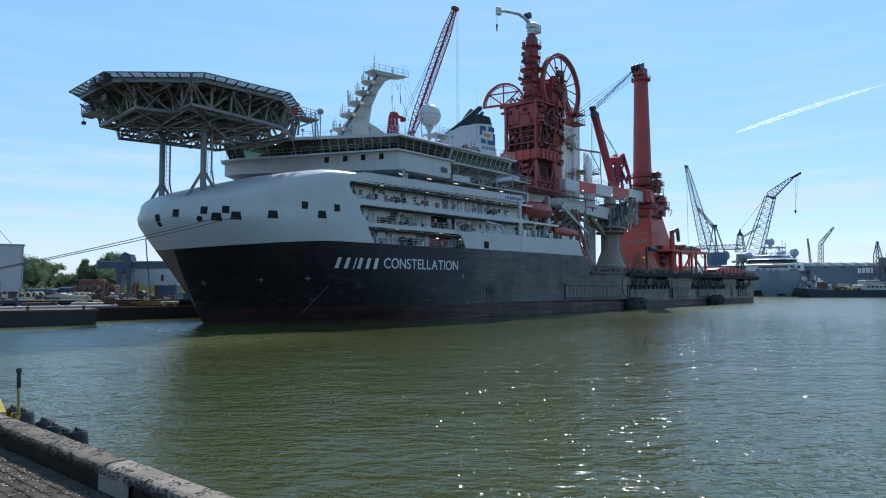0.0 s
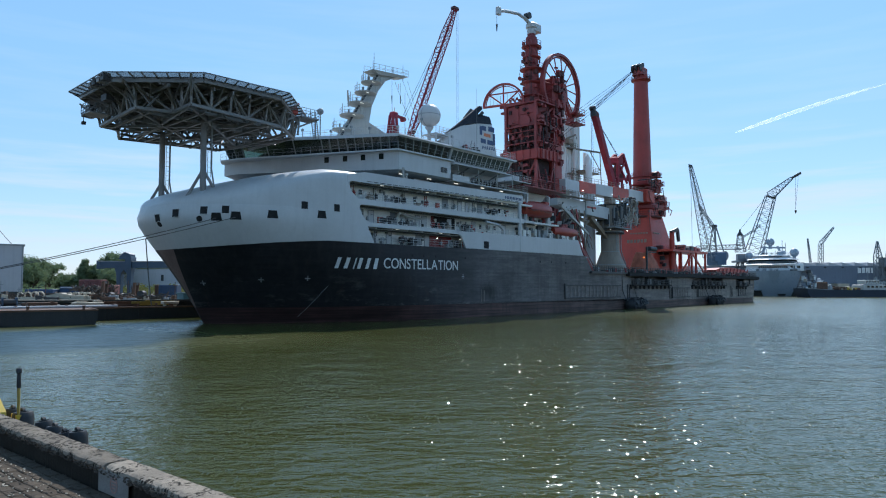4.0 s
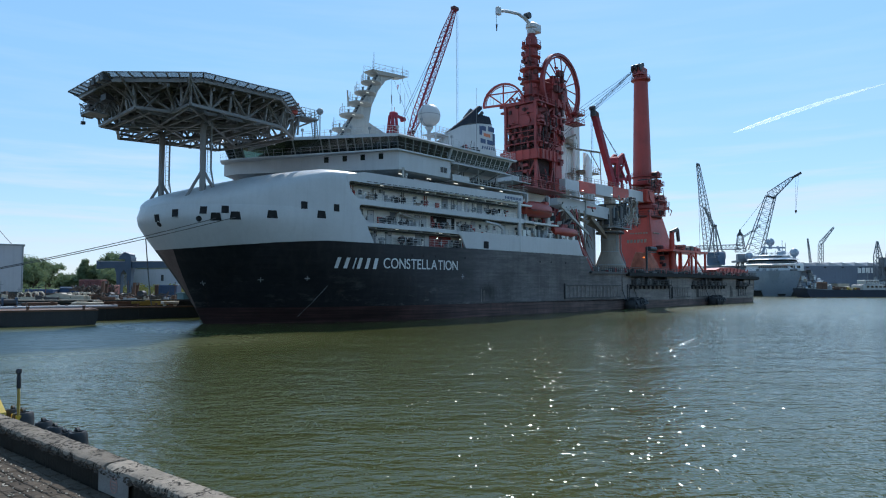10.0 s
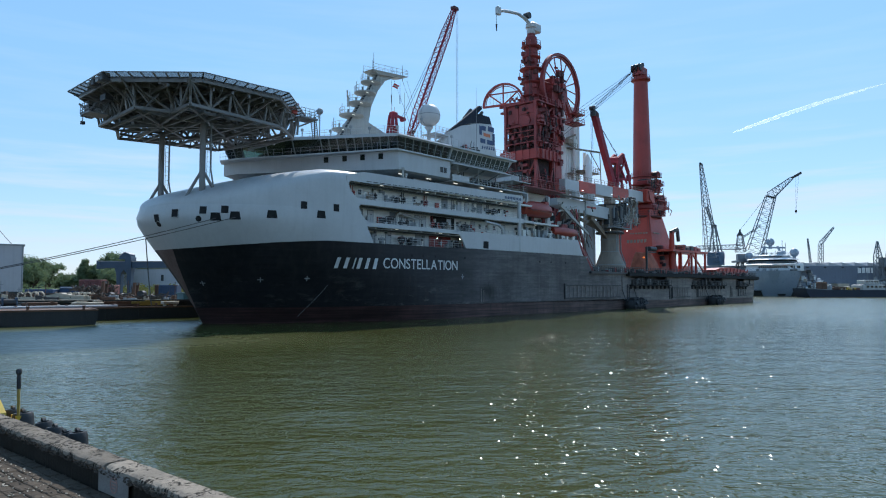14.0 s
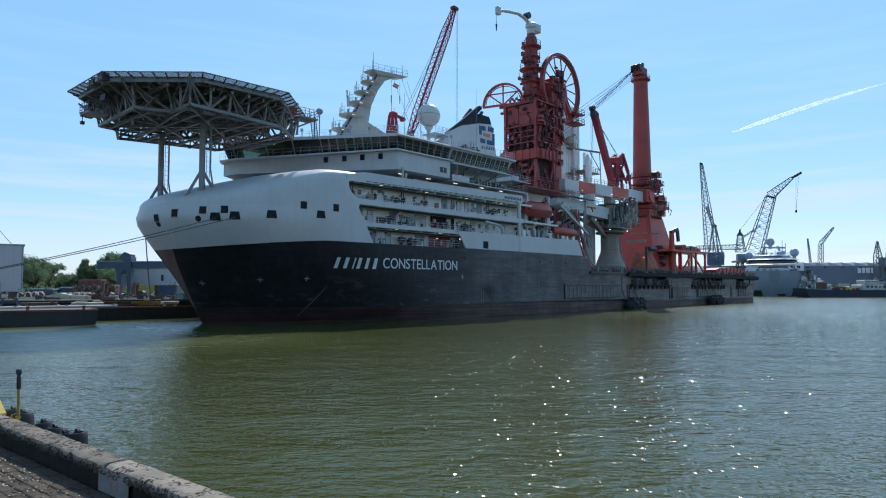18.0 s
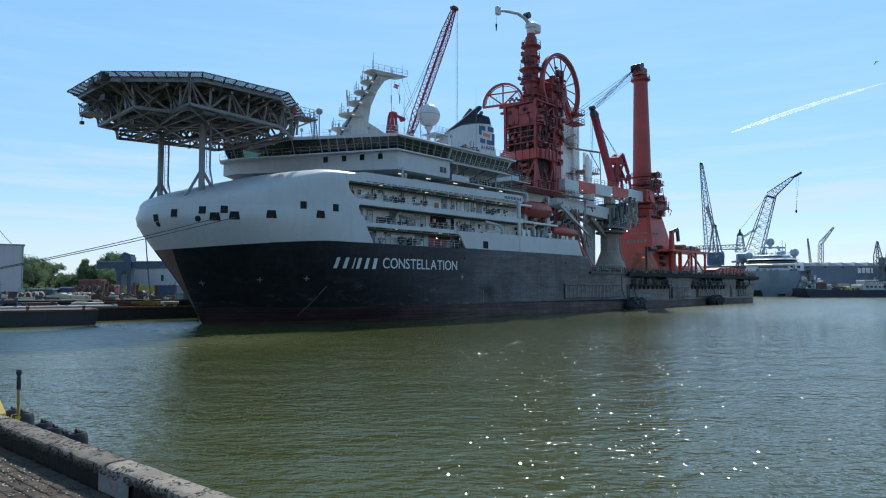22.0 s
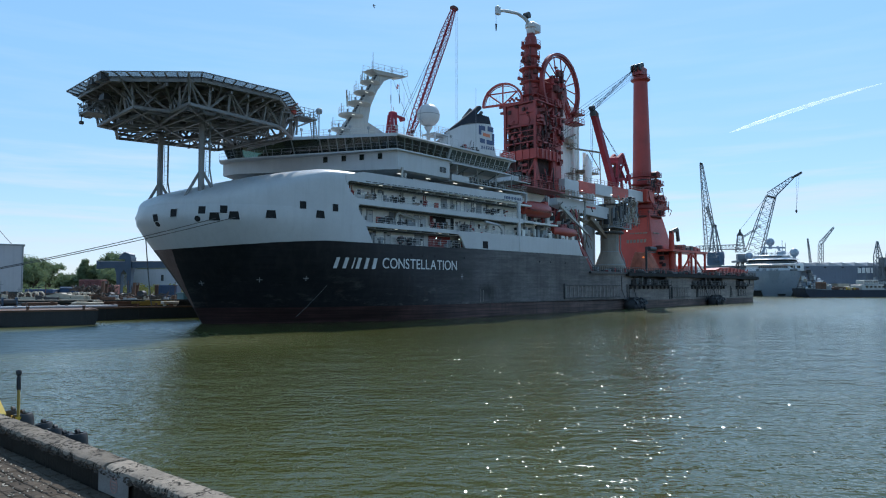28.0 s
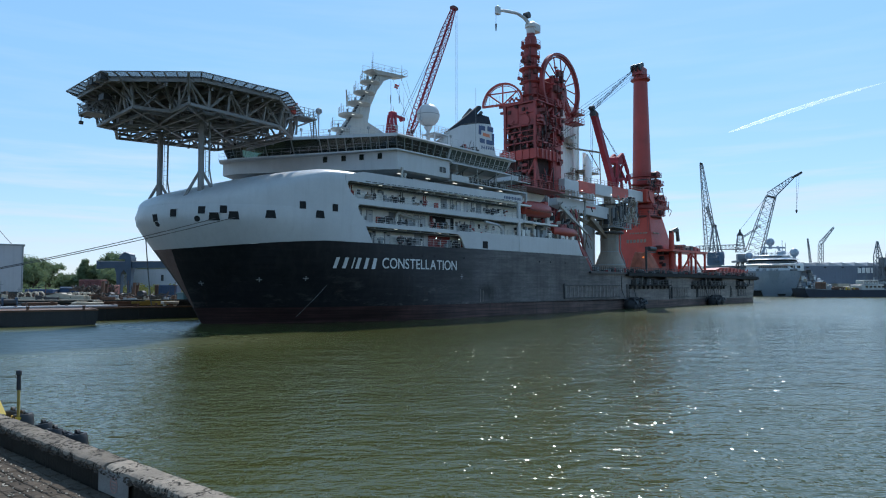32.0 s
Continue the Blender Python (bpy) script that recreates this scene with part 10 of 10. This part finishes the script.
def halls():
    h = thing("dock_hall", pose(176, 347, 2.55), "long blue-grey dock hall with saw-tooth roof edge", "building")
    part("wall", Shape().box(0, 160, 0, 60, 0, 12.6), BLUEGREY, h)
    for k in range(14):
        x = 2 + k * 6.6
        part("roof_bay", Shape().side_prism([(x, 12.6), (x + 6.4, 12.6), (x + 6.4, 12.8), (x + 0.2, 14.5)], 0.5, 58), SHED, h)
    for k in range(26):
        part("cladding_rib", Shape().box(k * 6.0, k * 6.0 + 0.15, -0.08, 0, 0, 12.2), BLUEGREY, h)
    for x0, w in ((36.2, 1.5), (38.4, 1.4), (40.4, 1.9), (43.0, 0.8)):
        part("sign_bar", Shape().box(x0, x0 + w, -0.32, -0.02, 9.0, 11.7), SILO_WHITE, h, "white plain bar of the hall's sign")
    for k in range(4):
        part("floodlight", Shape().box(10 + k * 9, 11 + k * 9, -0.5, 0, 11.6, 12.2), DARK, h)
    g = thing("quay_shed", pose(136.5, 356, 2.55), "low pale quay shed behind the cranes", "building")
    part("wall", Shape().box(0, 40, 0, 25, 0, 12.0), SILO_WHITE, g)
    for k in range(10):
        part("cladding_rib", Shape().box(2 + k * 3.8, 2.12 + k * 3.8, -0.08, 0, 0, 11.8), SILO_WHITE, g)
    part("roof", Shape().side_prism([(-0.5, 12.0), (40.5, 12.0), (39, 13.0), (1, 13.0)], -0.4, 25.4), GREY, g)
    random.seed(12)
    for k in range(18):
        x, w, hh = random.uniform(182, 330), random.uniform(2, 6), random.uniform(1.5, 4)
        b = solid("quay_store", Shape().chamfer_box(0, w, 0, 6, 0, hh, 0.1).box(-0.1, w + 0.1, -0.1, 6.1, hh - 0.3, hh + 0.05), random.choice((GREY, SHED, BLUEGREY, BROWN, CREAMGEAR)), "small quayside store beside the dock hall", "store", "quay stores")
        b.matrix_world = pose(x, 334 + random.uniform(0, 5), 2.55)


halls()


def far_skyline():
    """A low, distant line of trees and roofs along the horizon."""
    random.seed(33)
    vs, fs = [], []
    for k in range(30000):
        x = random.uniform(-900, 1500)
        y = 800 + random.uniform(-40, 60)
        h = 9 + 6 * noise.noise(Vector((x * 0.02, 0, 0)))
        p = Vector((x, y, 2 + random.random() ** 0.6 * max(2, h)))
        s = random.uniform(1.8, 3.6)
        u = Vector((random.gauss(0, 1), random.gauss(0, .5), random.gauss(0, 1))).normalized()
        w = u.orthogonal().normalized()
        n = len(vs)
        vs += [tuple(p - u * s), tuple(p - w * s * 0.7), tuple(p + u * s), tuple(p + w * s * 0.7)]
        fs.append((n, n + 1, n + 2, n + 3))
    me = bpy.data.meshes.new("far_woods")
    me.from_pydata(vs, [], fs)
    me.materials.append(LEAF_DARK)
    tagged(new("far_woods", me), "far dark line of trees on the horizon", "woods", kind="stuff")


far_skyline()


# ---- contrail, gull, flag ----
def contrail():
    m, n, l, b = nodes_of("contrail_vapour")
    co = n.new("ShaderNodeTexCoord").outputs["Object"]
    a = noise_node(n, l, co, 0.03, 5, 0.6)
    b.inputs["Base Color"].default_value = (0.9, 0.9, 0.9, 1)
    # emission puts the trail's sunlit brightness into the material
    b.inputs["Emission Color"].default_value = (0.85, 0.93, 1.0, 1)
    b.inputs["Emission Strength"].default_value = 0.6
    l.new(ramp_node(n, l, a, [(0.25, (0.06,) * 3), (0.75, (0.46,) * 3)]), b.inputs["Alpha"])
    random.seed(17)
    p, q = Vector((0, 0, 0)), Vector((745, 0, 243))
    rs = []
    for i in range(81):
        t = i / 80
        c = p.lerp(q, t) + Vector((0, 0, 9 * math.sin(t * 3.1) - 4 * t + random.uniform(-1.2, 1.2)))
        r = 0.4 + 9.5 * math.sin(math.pi * min(1, t * 1.05 + 0.02)) ** 0.7 * (1 - 0.45 * t) * random.uniform(0.75, 1.15)
        rs.append([c + Vector((-0.3 * r * math.sin(x), r * math.cos(x), r * math.sin(x))) for x in [2 * math.pi * k / 8 for k in range(8)]])
    return solid("contrail", Shape().rings(rs), m, "thin white vapour trail drifting in the blue sky", "contrail")


TRAIL = contrail()


def gull():
    g = thing("gull", pose(0, 0, 0), "small dark gull flying past", "bird")
    feather = paint("gull_grey", (0.16, 0.16, 0.17), 0.7, vary=0.2, scale=6.0)
    part("body", Shape().tube((-0.24, 0, 0), (0.0, 0, 0.02), 0.03, 0.075, 8).tube((0.0, 0, 0.02), (0.24, 0, 0.03), 0.075, 0.02, 8), feather, g)
    wings = []
    for s in (-1, 1):
        w = part("wing", Shape().rings([[(-0.1, 0, 0), (0.1, 0, 0), (0.1, 0, 0.015), (-0.1, 0, 0.015)], [(-0.04, s * 0.32, 0.0), (0.12, s * 0.32, 0.0), (0.12, s * 0.32, 0.012), (-0.04, s * 0.32, 0.012)], [(-0.12, s * 0.62, 0), (-0.07, s * 0.62, 0), (-0.07, s * 0.62, 0.006), (-0.12, s * 0.62, 0.006)]]), feather, g)
        wings.append(w)
    return g, wings


GULL, WINGS = gull()


def ensign():
    f = thing("courtesy_flag", pose(0, 0, 0), "small red and white flag on a halyard", "flag")
    red = paint("flag_red", (0.6, 0.05, 0.04), 0.8, vary=0.1, scale=2.0)
    part("red_field", Shape().box(0, 1.0, -0.02, 0.02, -0.33, 0.33), red, f)
    part("white_stripe", Shape().box(0, 1.0, -0.026, 0.026, -0.1, 0.1), LETTER, f)
    return f


FLAG = ensign()


# ---- what moves ----
def motions():
    surge = ((0.0, 0.0), (6.0, -0.04), (14.0, -0.12), (22.0, -0.20), (32.0, -0.30))
    walk(ship, [(t, pose(*SHIP_POSE) @ pose(dx, 0, 0)) for t, dx in surge])
    walk(LIFEBOAT, [(t, pose(*SHIP_POSE) @ pose(LIFEBOAT_AT[0] + dx, *LIFEBOAT_AT[1:])) for t, dx in surge])
    walk(RESCUE, [(t, pose(*SHIP_POSE) @ pose(RESCUE_AT[0] + dx, *RESCUE_AT[1:])) for t, dx in surge])
    for f, (x, y, z) in FENDERS:
        walk(f, [(t, pose(*SHIP_POSE) @ pose(x + dx, y, z)) for t, dx in surge])
    # the courtesy flag swings about its halyard
    walk(FLAG, [(t, pose(*SHIP_POSE) @ pose(33.3, -0.6, 38.4, 0, -28, a)) for t, a in ((0, 48), (6, 44), (9, 50), (12, 80), (14.5, 130), (18, 138), (21, 95), (24, 126), (27.6, 62), (30, 100), (32, 92))])
    # the boat settles with the tide
    walk(WORK_BOAT, [(t, Matrix.Translation((0, 0, dz)) @ BOAT_AT) for t, dz in ((0, 0.0), (8, -0.011), (16, -0.024), (24, -0.034), (32, -0.044))])
    # the dock crane slews in and stops; the big one creeps
    walk(SLEW_CRANE, [(t, pose(137.2, 342, 15.6, 0, 0, -90 - a)) for t, a in ((0, 67.6), (1, 65.6), (2, 63.5), (3, 61.6), (5.5, 54.4), (7, 50.5), (9, 46.7), (11, 43.9), (13, 41.3), (14.5, 40.0), (16.5, 39.6), (32, 39.6))])
    walk(BIG_CRANE, [(t, pose(157.0, 352, 18.2, 0, 0, a)) for t, a in ((0, -10), (16, -12), (32, -14))])
    walk(TANKER, [(t, Matrix.Translation((dx, 0, 0)) @ TANKER_AT) for t, dx in ((0, 0.0), (16, -0.4), (32, -0.8))])
    walk(TRAIL, [(0, pose(1312, 3000, 691)), (32, pose(1278, 3000, 691))])
    # gull: in from the right, once across the sky
    fly = ((0, 1150), (20, 210), (21.6, 71.0), (22.0, 65.0), (22.4, 60.3), (23.0, 53.3), (23.6, 46.0), (24.2, 38.8), (25.5, 24.0), (27.5, -2.0), (30, -60), (32, -140))
    walk(GULL, [(t, pose(x, 100, 38.0 + (0.4 if t < 22.2 else 0.0) + (6 if t > 26 else 0) + (12 if t > 29 else 0), 8, 0, 180)) for t, x in fly])
    for s, w in zip((-1, 1), WINGS):
        rows = [(0, pose(0, 0, 0.03, 0, 0, 0)), (21.5, pose(0, 0, 0.03, 20 * s, 0, 0))]
        for k in range(21):
            rows.append((21.6 + k * 0.2, pose(0, 0, 0.03, s * (32 if k % 2 else -22), 0, 0)))
        rows.append((32, pose(0, 0, 0.03, 10 * s, 0, 0)))
        walk(w, rows)
    # the wind carries the ripples down the dock
    walk(dock_water, [(0, pose(0, 0, 0)), (32, pose(-7.5, -9.0, 0))])


motions()
